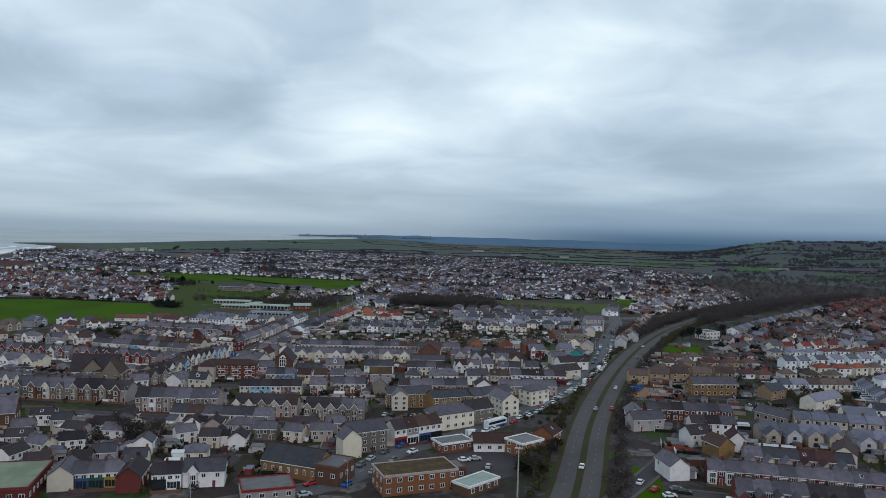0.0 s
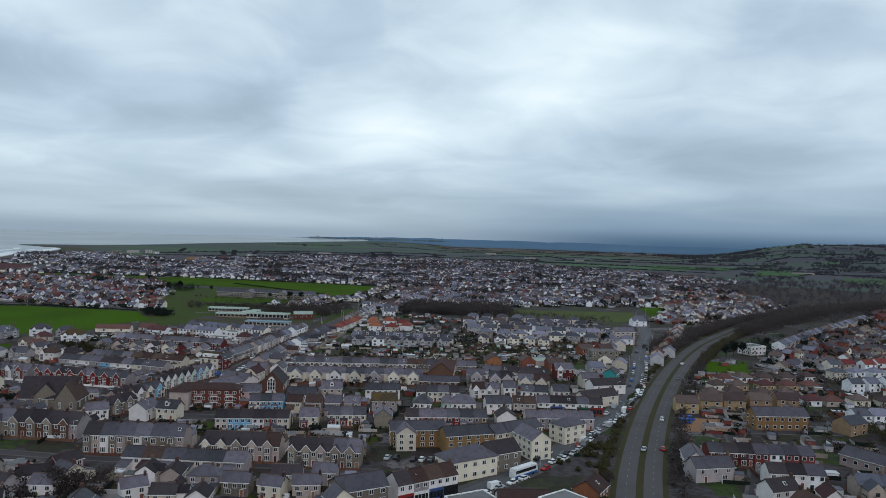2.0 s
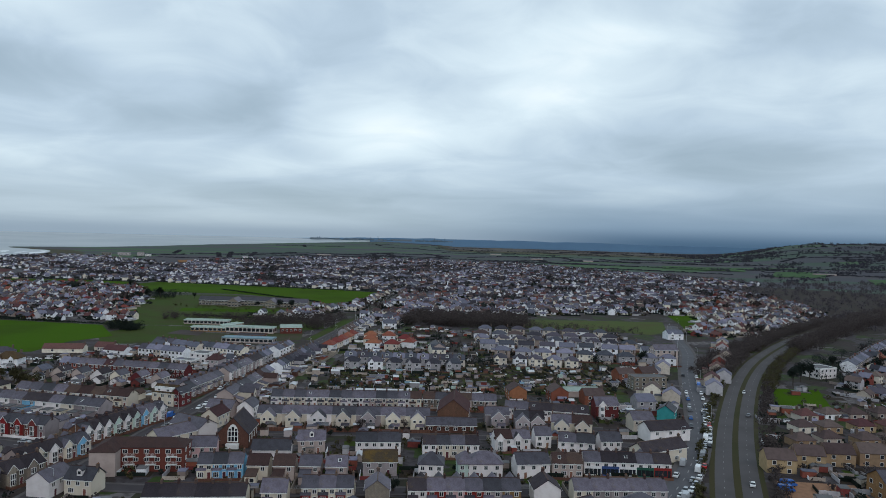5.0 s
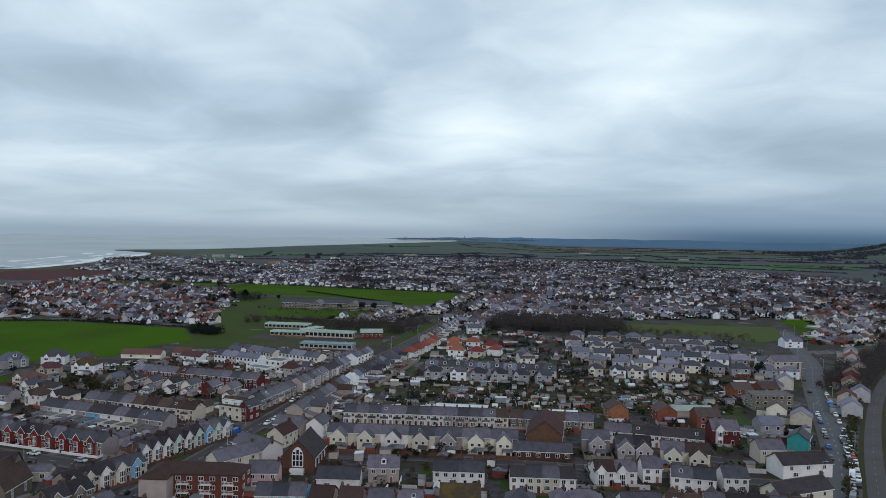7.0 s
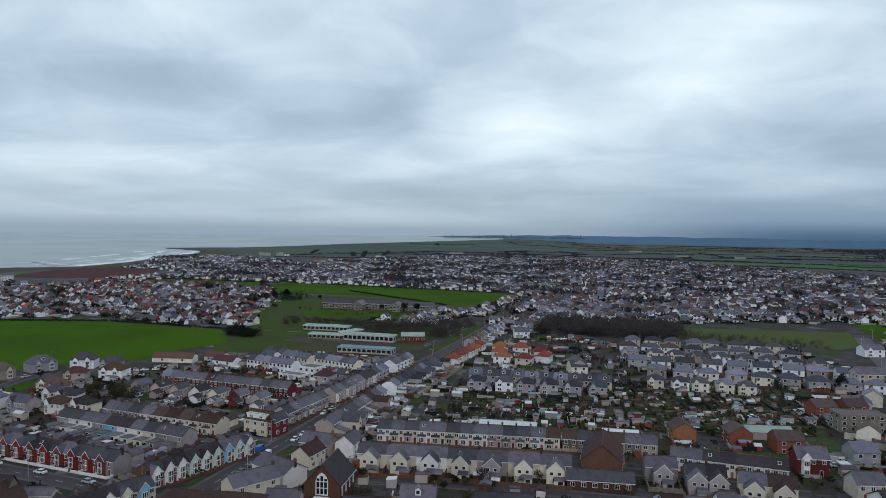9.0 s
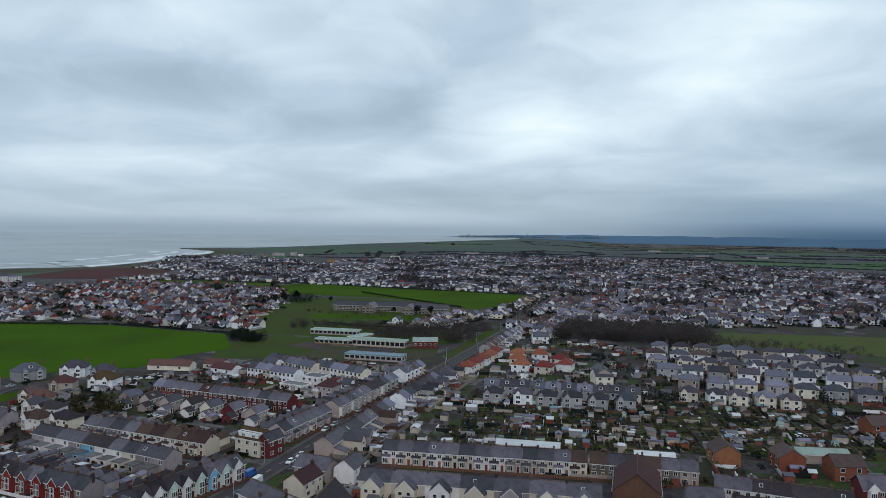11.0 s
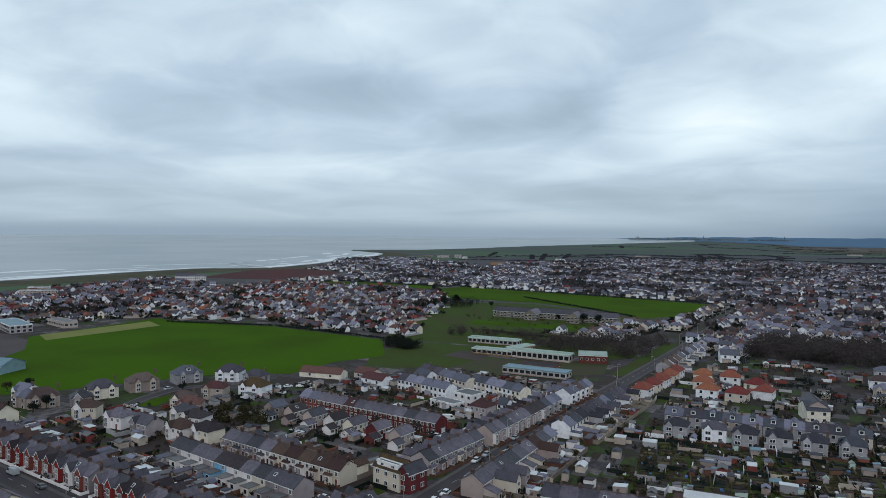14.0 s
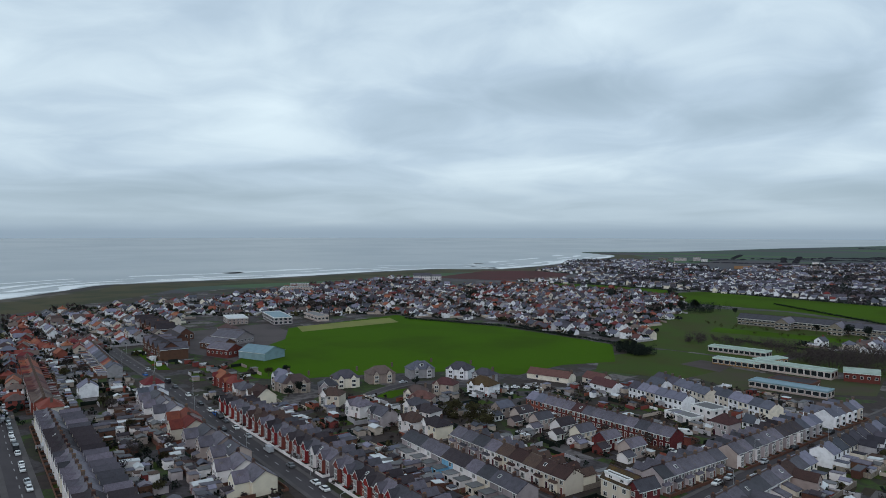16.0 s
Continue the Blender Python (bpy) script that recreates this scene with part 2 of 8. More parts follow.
class Mesh:
    """Collects vertices and faces with material slots and makes one mesh."""

    def __init__(self):
        self.v, self.f, self.s = [], [], []

    def add(self, verts, faces, slot=0):
        k = len(self.v)
        self.v += [tuple(p) for p in verts]
        for face in faces:
            self.f.append(tuple(k + i for i in face))
            self.s.append(slot)
        return self

    def box(self, x0, x1, y0, y1, z0, z1, slot=0, m=None):
        pts = [Vector((x, y, z)) for z in (z0, z1) for x, y in ((x0, y0), (x1, y0), (x1, y1), (x0, y1))]
        if m:
            pts = [m @ p for p in pts]
        return self.add(pts, [(3, 2, 1, 0), (4, 5, 6, 7), (0, 1, 5, 4), (1, 2, 6, 5), (2, 3, 7, 6), (3, 0, 4, 7)], slot)

    def data(self, name, *mats):
        me = bpy.data.meshes.new(name)
        me.from_pydata(self.v, [], self.f)
        for mat in mats:
            me.materials.append(mat)
        if len(mats) > 1:
            me.polygons.foreach_set("material_index", self.s)
        me.update()
        return me


def part(name, me, parent, m=None, label=""):
    ob = new(name, me)
    ob.parent = parent
    if m is not None:
        ob.matrix_basis = m
    return tagged(ob, label) if label else ob


def thing(name, m, label, category, group="", kind=""):
    ob = new(name)
    ob.empty_display_size = 0.5
    ob.matrix_basis = m
    return tagged(ob, label, category, group, kind)


CACHE = {}


def cached(key, make):
    if key not in CACHE:
        CACHE[key] = make()
    return CACHE[key]


# ---- terrain: a flat town by the sea, rising by perspective towards the skyline ----
CENTRE, R0, RMAX, EYE = (-10.0, 150.0), 1800.0, 4780.0, 79.0
SQUEEZE = 1.408e-4


def true_range(r):
    s = r - R0
    return r if s <= 0 else R0 + s / (1 - SQUEEZE * s)


def squeezed(x, y):
    """Where a far place of the true plan lies in the drawn-in distance."""
    dx, dy = x - CENTRE[0], y - CENTRE[1]
    d = math.hypot(dx, dy)
    if d <= R0:
        return x, y
    s = (d - R0) / (1 + SQUEEZE * (d - R0))
    k = (R0 + s) / d
    return CENTRE[0] + dx * k, CENTRE[1] + dy * k


def lift(r):
    return 0.0 if r <= R0 else EYE - EYE * r / true_range(r)


COAST = [squeezed(x, y) for x, y in (
    (-700, -1500), (-760, -400), (-820, 150), (-900, 400), (-960, 500), (-1090, 640), (-1080, 745), (-1050, 915), (-1065, 1095), (-1060, 1280),
    (-960, 1370), (-985, 1550), (-1040, 1710), (-1130, 2050), (-1200, 2200), (-1470, 2380), (-1480, 2470), (-1300, 2620), (-1240, 2850), (-1180, 3500), (-1000, 4400),
    (-700, 6000), (-300, 7200))]


def coast_side(x, y):
    """Signed distance to the shore line: positive at sea."""
    best, side = 1e9, 1
    for (ax, ay), (bx, by) in zip(COAST, COAST[1:]):
        ux, uy = bx - ax, by - ay
        k = max(0.0, min(1.0, ((x - ax) * ux + (y - ay) * uy) / (ux * ux + uy * uy)))
        dx, dy = x - ax - k * ux, y - ay - k * uy
        d = dx * dx + dy * dy
        if d < best - 1e-6:
            best, side = d, (1 if ux * (y - ay) - uy * (x - ax) > 0 else -1)
    return side * math.sqrt(best)


SEA_Z = -3.0


def ground_z(x, y, shore=True):
    dx, dy = x - CENTRE[0], y - CENTRE[1]
    r = math.hypot(dx, dy)
    z = lift(r)
    if shore and x < -300 and (r > 550):
        c = coast_side(x, y)
        if c > -170:
            z += -3.0 * ((c + 170) / 170) ** 1.5 if c < 0 else max(-3.0 - 0.06 * c, -14)
    if r > 1500:
        a = math.degrees(math.atan2(dx, dy))
        if shore and r > 2500:
            z -= 36 * ((r - 2500) / 2400) ** 1.2 * max(0.0, min(1.0, (a + 6) / 6)) * max(0.0, min(1.0, (30 - a) / 12))
        k = min(1.0, (r - 1500) / 1500)
        up, down = max(0.0, min(1.0, (a - 19.5) / 7.5)), max(0.0, min(1.0, (52 - a) / 14))
        hill = 80 * up * up * (3 - 2 * up) * down * down * (3 - 2 * down) + 40 * math.exp(-((a - 60) / 14) ** 2)
        hill *= 0.8 + 0.3 * noise.noise(Vector((x * 0.0016, y * 0.0016, 0))) + 0.1 * noise.noise(Vector((x * 0.006, y * 0.006, 4)))
        z += hill * k * k * (0.35 + 0.65 * min(1, max(0.0, (r - 2200) / 2000)))
    return z


def polar(name, mat, a0, a1, na, radii, height):
    b = Mesh()
    angles = [radians(a0 + (a1 - a0) * i / na) for i in range(na + 1)]
    for r in radii:
        for a in angles:
            x, y = CENTRE[0] + r * math.sin(a), CENTRE[1] + r * math.cos(a)
            b.v.append((x, y, height(x, y)))
    w = na + 1
    for j in range(len(radii) - 1):
        for i in range(na):
            b.f.append((j * w + i, j * w + i + 1, (j + 1) * w + i + 1, (j + 1) * w + i))
            b.s.append(0)
    me = b.data(name, mat)
    me.shade_smooth()
    return new(name, me)


def ground_material():
    """Gardens, yards and hedged farmland by place, sand and rock on the low shore; distance haze is tinted into far
    yards and fields.
    """
    mat = bpy.data.materials.new("town_and_farmland")
    q = Graph(nodes_of(mat))
    geo = q.n("ShaderNodeNewGeometry")
    pos = geo.outputs["Position"]
    s = q.n("ShaderNodeSeparateXYZ")
    q.link(pos, s.inputs[0])
    plots = q.n("ShaderNodeTexVoronoi")
    plots.distance = "CHEBYCHEV"
    q.link(pos, plots.inputs["Vector"])
    plots.inputs["Scale"].default_value = 0.085
    pick = q.n("ShaderNodeSeparateColor")
    q.link(plots.outputs["Color"], pick.inputs[0])
    yard = q.mix(q.step(pick.outputs[0], 0.30, 0.32), (0.060, 0.052, 0.056), (0.032, 0.033, 0.017))
    yard = q.mix(q.step(pick.outputs[0], 0.5, 0.52), yard, (0.042, 0.031, 0.028))
    yard = q.mix(q.step(pick.outputs[0], 0.78, 0.8), yard, (0.035, 0.058, 0.012))
    yard = q.mix(q.step(pick.outputs[0], 0.9, 0.91), yard, (0.13, 0.115, 0.115))
    yard = q.mix(q.math("MULTIPLY", q.step(q.noise(pos, 0.35, 5.0), 0.4, 0.65), 0.7), yard, (0.024, 0.019, 0.018))
    # yards fade to a pale blue-grey with distance, as painted haze
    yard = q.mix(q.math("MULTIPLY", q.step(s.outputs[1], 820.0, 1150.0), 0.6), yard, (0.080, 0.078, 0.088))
    fields = q.n("ShaderNodeTexVoronoi")
    wide = q.n("ShaderNodeVectorMath", op="MULTIPLY")
    q.link(pos, wide.inputs[0])
    wide.inputs[1].default_value = (0.5, 1.7, 1.0)
    q.link(wide.outputs[0], fields.inputs["Vector"])
    fields.inputs["Scale"].default_value = 0.0045
    fpick = q.n("ShaderNodeSeparateColor")
    q.link(fields.outputs["Color"], fpick.inputs[0])
    # field colours lean to blue-grey to carry the haze
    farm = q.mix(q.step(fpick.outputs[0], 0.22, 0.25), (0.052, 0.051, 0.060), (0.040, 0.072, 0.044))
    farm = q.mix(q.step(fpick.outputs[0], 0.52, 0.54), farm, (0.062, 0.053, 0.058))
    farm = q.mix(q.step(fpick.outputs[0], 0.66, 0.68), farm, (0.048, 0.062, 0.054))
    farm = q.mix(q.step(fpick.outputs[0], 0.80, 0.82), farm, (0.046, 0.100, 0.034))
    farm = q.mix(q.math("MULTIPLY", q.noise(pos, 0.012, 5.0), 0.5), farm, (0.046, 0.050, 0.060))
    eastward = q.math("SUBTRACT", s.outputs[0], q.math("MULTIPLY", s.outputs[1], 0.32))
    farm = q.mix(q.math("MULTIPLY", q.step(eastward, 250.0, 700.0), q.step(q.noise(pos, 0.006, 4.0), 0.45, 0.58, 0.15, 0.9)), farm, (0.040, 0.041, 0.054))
    # town inside, farmland outside
    off = q.math("ADD", q.math("POWER", q.math("DIVIDE", q.math("ADD", s.outputs[0], 150.0), 720.0), 2.0),
                 q.math("POWER", q.math("DIVIDE", q.math("SUBTRACT", s.outputs[1], 750.0), 1120.0), 2.0))
    off = q.math("ADD", off, q.math("MULTIPLY", q.noise(pos, 0.004, 3.0), 0.3))
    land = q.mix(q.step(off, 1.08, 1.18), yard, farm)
    low = q.math("SUBTRACT", s.outputs[2], q.math("MULTIPLY", q.noise(pos, 0.03, 3.0), 1.2))
    sand = q.mix(q.step(q.noise(pos, 0.015, 4.0), 0.42, 0.58), (0.035, 0.03, 0.028), (0.10, 0.085, 0.07))
    dune = q.mix(q.step(q.noise(pos, 0.02, 4.0), 0.4, 0.6), (0.055, 0.047, 0.02), (0.032, 0.034, 0.014))
    land = q.mix(q.step(s.outputs[2], -0.16, -0.08), dune, land)
    land = q.mix(q.step(low, -2.9, -2.4), sand, land)
    shader = q.n("ShaderNodeBsdfPrincipled")
    q.link(land, shader.inputs["Base Color"])
    shader.inputs["Roughness"].default_value = 0.9
    shader.inputs["Specular IOR Level"].default_value = 0.15
    o = q.n("ShaderNodeOutputMaterial")
    q.link(shader.outputs[0], o.inputs[0])
    return mat


def sea_material():
    mat = bpy.data.materials.new("grey_sea")
    q = Graph(nodes_of(mat))
    pos = q.n("ShaderNodeNewGeometry").outputs["Position"]
    wide, ripple = q.noise(pos, 0.003, 4.0), q.noise(pos, 0.05, 4.0)
    shader = q.n("ShaderNodeBsdfPrincipled")
    q.link(q.mix(q.step(wide, 0.35, 0.65), (0.16, 0.19, 0.21), (0.24, 0.26, 0.27)), shader.inputs["Base Color"])
    shader.inputs["Roughness"].default_value = 0.32
    b = q.n("ShaderNodeBump")
    b.inputs["Strength"].default_value, b.inputs["Distance"].default_value = 0.5, 1.0
    q.link(ripple, b.inputs["Height"])
    q.link(b.outputs[0], shader.inputs["Normal"])
    o = q.n("ShaderNodeOutputMaterial")
    q.link(shader.outputs[0], o.inputs[0])
    return mat


rings = [0.5] + [40.0 * i for i in range(1, 14)] + [560 + 26.0 * i for i in range(48)] + [1810 + 60.0 * i for i in range(50)]
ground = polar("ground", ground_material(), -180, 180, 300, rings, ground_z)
tagged(ground, "winter gardens, yards and hedged farmland down to the shore", "ground", kind="structure")
sea = polar("water", sea_material(), -130, -7, 123, [300 + 44.8 * i for i in range(101)],
            lambda x, y: SEA_Z + lift(math.hypot(x - CENTRE[0], y - CENTRE[1])))
tagged(sea, "calm grey sea under an overcast sky", "sea", kind="structure")

# hills on the skyline, distance haze put into their blue colour
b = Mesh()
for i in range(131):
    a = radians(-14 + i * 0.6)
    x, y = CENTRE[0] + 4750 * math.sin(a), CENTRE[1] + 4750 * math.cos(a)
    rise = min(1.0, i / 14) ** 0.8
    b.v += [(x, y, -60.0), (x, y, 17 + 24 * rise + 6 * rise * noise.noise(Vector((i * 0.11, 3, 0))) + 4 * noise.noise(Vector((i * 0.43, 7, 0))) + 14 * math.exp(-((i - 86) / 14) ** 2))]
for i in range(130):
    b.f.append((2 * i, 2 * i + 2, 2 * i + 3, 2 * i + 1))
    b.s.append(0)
tagged(new("backdrop", b.data("backdrop", surface("haze_blue_hills", (0.150, 0.265, 0.40), 1.0, tint=0, spots=(0.135, 0.24, 0.37), scale=0.004, grain=0.01, bump=0, spec=0.0))),
       "hills along the skyline, tinted blue-grey for haze", "hills", kind="structure")

# surf along the shore, in two broken lines
for off, wide, seed in ((2, 34, 1), (46, 18, 2), (92, 16, 3), (150, 22, 4)):
    b = Mesh()
    last, step_n = None, 0
    for (ax, ay), (bx, by) in zip(COAST[3:14], COAST[4:15]):
        n = max(2, int(math.hypot(bx - ax, by - ay) / 9))
        nx, ny = -(by - ay) / math.hypot(bx - ax, by - ay), (bx - ax) / math.hypot(bx - ax, by - ay)
        for i in range(n):
            k = i / n
            x, y = ax + (bx - ax) * k, ay + (by - ay) * k
            wob = noise.noise(Vector((x * 0.02, y * 0.02, seed)))
            w = wide * (0.8 + 1.2 * noise.noise(Vector((x * 0.011, y * 0.011, seed + 5))))
            if w < wide * (0.2 if seed == 1 else 0.7):
                last = None
                continue
            o1 = off + 12 * wob
            z = SEA_Z + 0.25 + lift(math.hypot(x - CENTRE[0], y - CENTRE[1]))
            p, q2 = (x + nx * o1, y + ny * o1, z), (x + nx * (o1 + w), y + ny * (o1 + w), z)
            if last:
                b.add([last[0], p, q2, last[1]], [(0, 1, 2, 3)])
            last = (p, q2)
    tagged(new("surf", b.data("surf", FOAM)), "white breaking surf along the shore", "surf", kind="stuff")


# ---- flat pieces of the setting: roads, pavements, fields ----


def ribbon(name, pts, width, z, mat, label, cat, side=0.0, thick=0.0, kind="structure"):
    """A strip along a smooth line through the points; side shifts it across, thick gives it a kerb."""
    line = []
    for i in range(len(pts) - 1):
        p0, p1, p2, p3 = (Vector(pts[max(0, min(len(pts) - 1, i + k))]).to_2d() for k in (-1, 0, 1, 2))
        n = max(1, int((p2 - p1).length / 8))
        for j in range(n):
            t = j / n
            line.append(0.5 * (2 * p1 + (p2 - p0) * t + (2 * p0 - 5 * p1 + 4 * p2 - p3) * t * t + (3 * p1 - p0 - 3 * p2 + p3) * t ** 3))
    line.append(Vector(pts[-1]).to_2d())
    b = Mesh()
    for i, p in enumerate(line):
        d = (line[min(i + 1, len(line) - 1)] - line[max(i - 1, 0)]).normalized()
        nrm = Vector((-d.y, d.x))
        for s in (side - width / 2, side + width / 2):
            q = p - nrm * s
            zz = ground_z(q.x, q.y, False) + z
            b.v += [(q.x, q.y, zz), (q.x, q.y, zz - max(thick, 0.02))]
    for i in range(len(line) - 1):
        a, c = 4 * i, 4 * i + 4
        b.f += [(a, a + 2, c + 2, c), (a + 1, a, c, c + 1), (a + 2, a + 3, c + 3, c + 2)]
        b.s += [0, 0, 0]
    return tagged(new(name, b.data(name, mat)), label, cat, kind=kind), line


def dashes(line, offset, z, on=3.0, gap=6.0, w=0.16):
    b, run = Mesh(), 0.0
    for p, q in zip(line, line[1:]):
        seg = (q - p).length
        d = (q - p) / max(seg, 1e-6)
        nrm = Vector((-d.y, d.x))
        k = 0.0
        while k < seg:
            if (run + k) % (on + gap) < on:
                a, e = p + d * k - nrm * offset, p + d * min(seg, k + 1.0) - nrm * offset
                zz = ground_z(a.x, a.y, False) + z
                b.add([(a.x + nrm.x * w, a.y + nrm.y * w, zz), (a.x - nrm.x * w, a.y - nrm.y * w, zz), (e.x - nrm.x * w, e.y - nrm.y * w, zz),
                       (e.x + nrm.x * w, e.y + nrm.y * w, zz)], [(0, 1, 2, 3)])
            k += 1.0
        run += seg
    tagged(new("road_marking", b.data("road_marking", PAINT)), "worn white dashed road marking", "road marking", kind="stuff")


def patch(name, pts, z, mat, label, cat, kind="structure"):
    """A flat area with its outline, a few centimetres proud of the ground."""
    b = Mesh()
    top = [(x, y, ground_z(x, y, False) + z) for x, y in pts]
    n = len(pts)
    b.add(top + [(x, y, zz - 0.3) for x, y, zz in top], [tuple(range(n))] + [(i + n, (i + 1) % n + n, (i + 1) % n, i) for i in range(n)])
    me = b.data(name, mat)
    bm = bmesh.new()
    bm.from_mesh(me)
    bmesh.ops.recalc_face_normals(bm, faces=bm.faces)
    bm.to_mesh(me)
    bm.free()
    return tagged(new(name, me), label, cat, kind=kind)


STREETS = [0]


def street(pts, width, walk_w=1.8, centre=True, label="grey asphalt street between terraces", mat=ASPHALT):
    STREETS[0] += 1
    up = 0.005 * STREETS[0]
    _, line = ribbon("road", pts, width, 0.05 + up, mat, label, "road")
    for s in (-1, 1):
        ribbon("pavement", pts, walk_w, 0.16 + up, PAVING, "concrete pavement with a raised kerb", "pavement", side=s * (width / 2 + walk_w / 2), thick=0.2)
    if centre:
        dashes(line, 0.0, 0.062 + up)
    return line


DUAL = [(8, 60), (27, 150), (46.5, 207.5), (69, 293), (98, 381), (134, 472), (173, 556), (218, 634), (290, 735), (390, 845), (500, 945), (640, 1050)]
_, dual = ribbon("verge", DUAL, 17.5, 0.05, VERGE, "rough grass verge and central strip of the dual carriageway", "verge")
for s in (-1, 1):
    ribbon("road", DUAL, 5.9, 0.09, CARRIAGEWAY, "grey asphalt carriageway of a dual road", "road", side=s * 4.1)
    dashes(dual, s * 4.1, 0.105, 2.0, 5.0, 0.06)
S2 = [(-62, 190), (-27, 213.5), (-10, 246), (12, 268), (40, 303), (60, 340), (78, 372), (97, 418), (113, 470), (126, 518), (141, 570), (161, 632), (175, 700), (196, 790)]
S1 = [(-126, 300), (-122, 354), (-118, 410), (-113, 487), (-106, 570), (-98, 650), (-87, 775), (-78, 920), (-65, 1100)]
S3 = [(-540, 447), (-479, 434), (-367, 416), (-282, 401), (-219, 389.5), (-126, 372.7)]
S4 = [(-600, 395), (-480, 366), (-336, 338), (-258, 324), (-150, 305)]
main_line = street(S2, 7.5, label="pale worn asphalt shopping street with parked cars", mat=PALE_ASPHALT)
s1_line = street(S1, 6.2, 1.4)
s3_line = street(S3, 5.8, 1.4)
s4_line = street(S4, 6.5)
s5_line = street([(-112, 404), (-60, 405.5), (0, 407), (45, 404), (84, 402.5)], 4.5, 1.2, False)
s6_line = street([(-112, 434.5), (-40, 437), (20, 431), (60, 424)], 5.0, 1.2, False)
s7_line = street([(-210, 441), (-150, 427), (-122, 423)], 5.0, 1.2, False)
s8_line = street([(-118, 341), (-60, 341), (-10, 347), (52, 350), (60, 351)], 5.0, 1.2, False)
s9_line = street([(-190, 292), (-120, 284), (-64, 283), (-20, 281)], 3.6, 1.0, False)
s10_line = street([(80, 214), (120, 205), (160, 196)], 5.0, 1.5, False)
street([(58, 205), (88, 250), (112, 300), (122, 345), (165, 350), (230, 372), (290, 400)], 5.5, 1.2, False)

DRAB = surface("drab_winter_grass", (0.062, 0.085, 0.020), 0.95, spots=(0.070, 0.062, 0.026), scale=0.05, grain=0.8, tint=0)
patch("field", [(-392, 462), (-430, 502), (-455, 540), (-500, 572), (-507, 690), (-480, 684), (-389, 697), (-281, 684), (-246, 630), (-262, 600), (-262, 560), (-292, 545), (-326, 492), (-338, 466), (-352, 457)],
      0.06, GRASS, "wide mown green playing field", "field")
street([(-258, 446), (-276, 462), (-286, 488), (-285, 510), (-268, 523), (-240, 532)], 4.6, 1.2, False)
patch("field", [(-277, 474), (-281.5, 486), (-280, 498), (-274, 492), (-270, 478)], 0.05, GRASS, "oval lawn between houses", "lawn")
patch("field", [(-111, 640), (-104, 640), (-93, 765), (-102, 768)], 0.05, ROUGH_GRASS, "green verge beside the street", "lawn")
patch("field", [(-281, 684), (-250, 692), (-225, 694), (-188, 694), (-180, 760), (-140, 790), (-150, 900), (-270, 968), (-345, 940), (-330, 790), (-300, 740)], 0.03, ROUGH_GRASS, "rough grass round the schools", "field")
patch("field", [(-503, 582), (-496, 672), (-468, 658), (-477, 569)], 0.10, DRY, "straw-coloured sports pitch", "field")
patch("field", [(-424, 1122), (-200, 1085), (-96, 1055), (-87, 966), (-143, 900), (-187, 940), (-263, 975), (-389, 980), (-440, 1075)], 0.06, GRASS, "green field behind the long school", "field")
patch("field", [(-654, 1109), (-524, 1125), (-445, 1108), (-445, 1072), (-488, 1055), (-599, 1047)], 0.06, GRASS, "green field among houses", "field")
patch("field", [(56, 748), (56, 802), (120, 810), (196, 817), (186, 772), (178, 742), (160, 722), (120, 742)], 0.06, DRAB, "rough green rugby pitch", "field")
patch("field", [(194, 722), (208, 800), (221, 901), (248, 908), (236, 810), (215, 743)], 0.06, GRASS, "green by the roundabout", "field")
patch("field", [(-255, 735), (-140, 740), (-135, 860), (-290, 830), (-290, 760)], 0.05, ROUGH_GRASS, "rough grass of the school grounds", "field")
patch("field", [(-262, 790), (-175, 800), (-172, 822), (-268, 815)], 0.09, GRASS, "mown grass in front of the long school", "lawn")
patch("yard", [(-240, 640), (-236, 664), (-150, 656), (-122, 690), (-114, 640), (-160, 606)], 0.045, surface("worn_earth", (0.052, 0.056, 0.024), 0.95, spots=(0.066, 0.046, 0.040), scale=0.06, grain=0.8, tint=0), "worn earth and grass round the school", "yard")
patch("field", [(-178, 690), (-172, 742), (-120, 752), (-108, 700), (-120, 690)], 0.05, ROUGH_GRASS, "rough grass beside the school", "field")
patch("field", [(-840, 1060), (-720, 1095), (-680, 1160), (-740, 1300), (-850, 1330), (-900, 1250)], 0.3, surface("red_bracken", (0.078, 0.026, 0.027), 0.95, spots=(0.05, 0.026, 0.023), scale=0.02, grain=0.3, tint=0), "dark red winter bracken behind the dunes", "heath")
patch("field", [(300, 745), (335, 1100), (480, 1420), (800, 1250), (1000, 960), (640, 890), (430, 800)], 0.04, surface("woodland_floor", (0.042, 0.033, 0.03), 0.95, spots=(0.034, 0.034, 0.022), scale=0.02, grain=0.3, tint=0), "brown floor of the bare woodland", "heath")
patch("field", [(-262, 640), (-246, 690), (-215, 690), (-190, 660), (-196, 610), (-240, 600)], 0.05, ROUGH_GRASS, "rough grass beside the playing field", "field")
patch("field", [(215, 391), (229, 396), (226, 362), (210, 346)], 0.035, GRASS, "small lawn among houses", "lawn")
patch("field", [(-200, 297), (-162, 295), (-154, 280), (-156, 256), (-190, 262)], 0.05, DRAB, "yellowing lawn under bare trees", "lawn")
patch("field", [(62, 206), (72, 238), (80, 236), (74, 204)], 0.035, GRASS, "green verge lawn", "lawn")
patch("field", [(150, 470), (172, 520), (196, 520), (176, 462)], 0.035, GRASS, "green verge lawn beside the road", "lawn")
patch("field", [(-649, 1763), (-537, 1882), (-493, 1745), (-604, 1656)], 1.2, surface("orange_bracken", (0.22, 0.10, 0.035), 0.9), "rust-coloured winter field", "field")
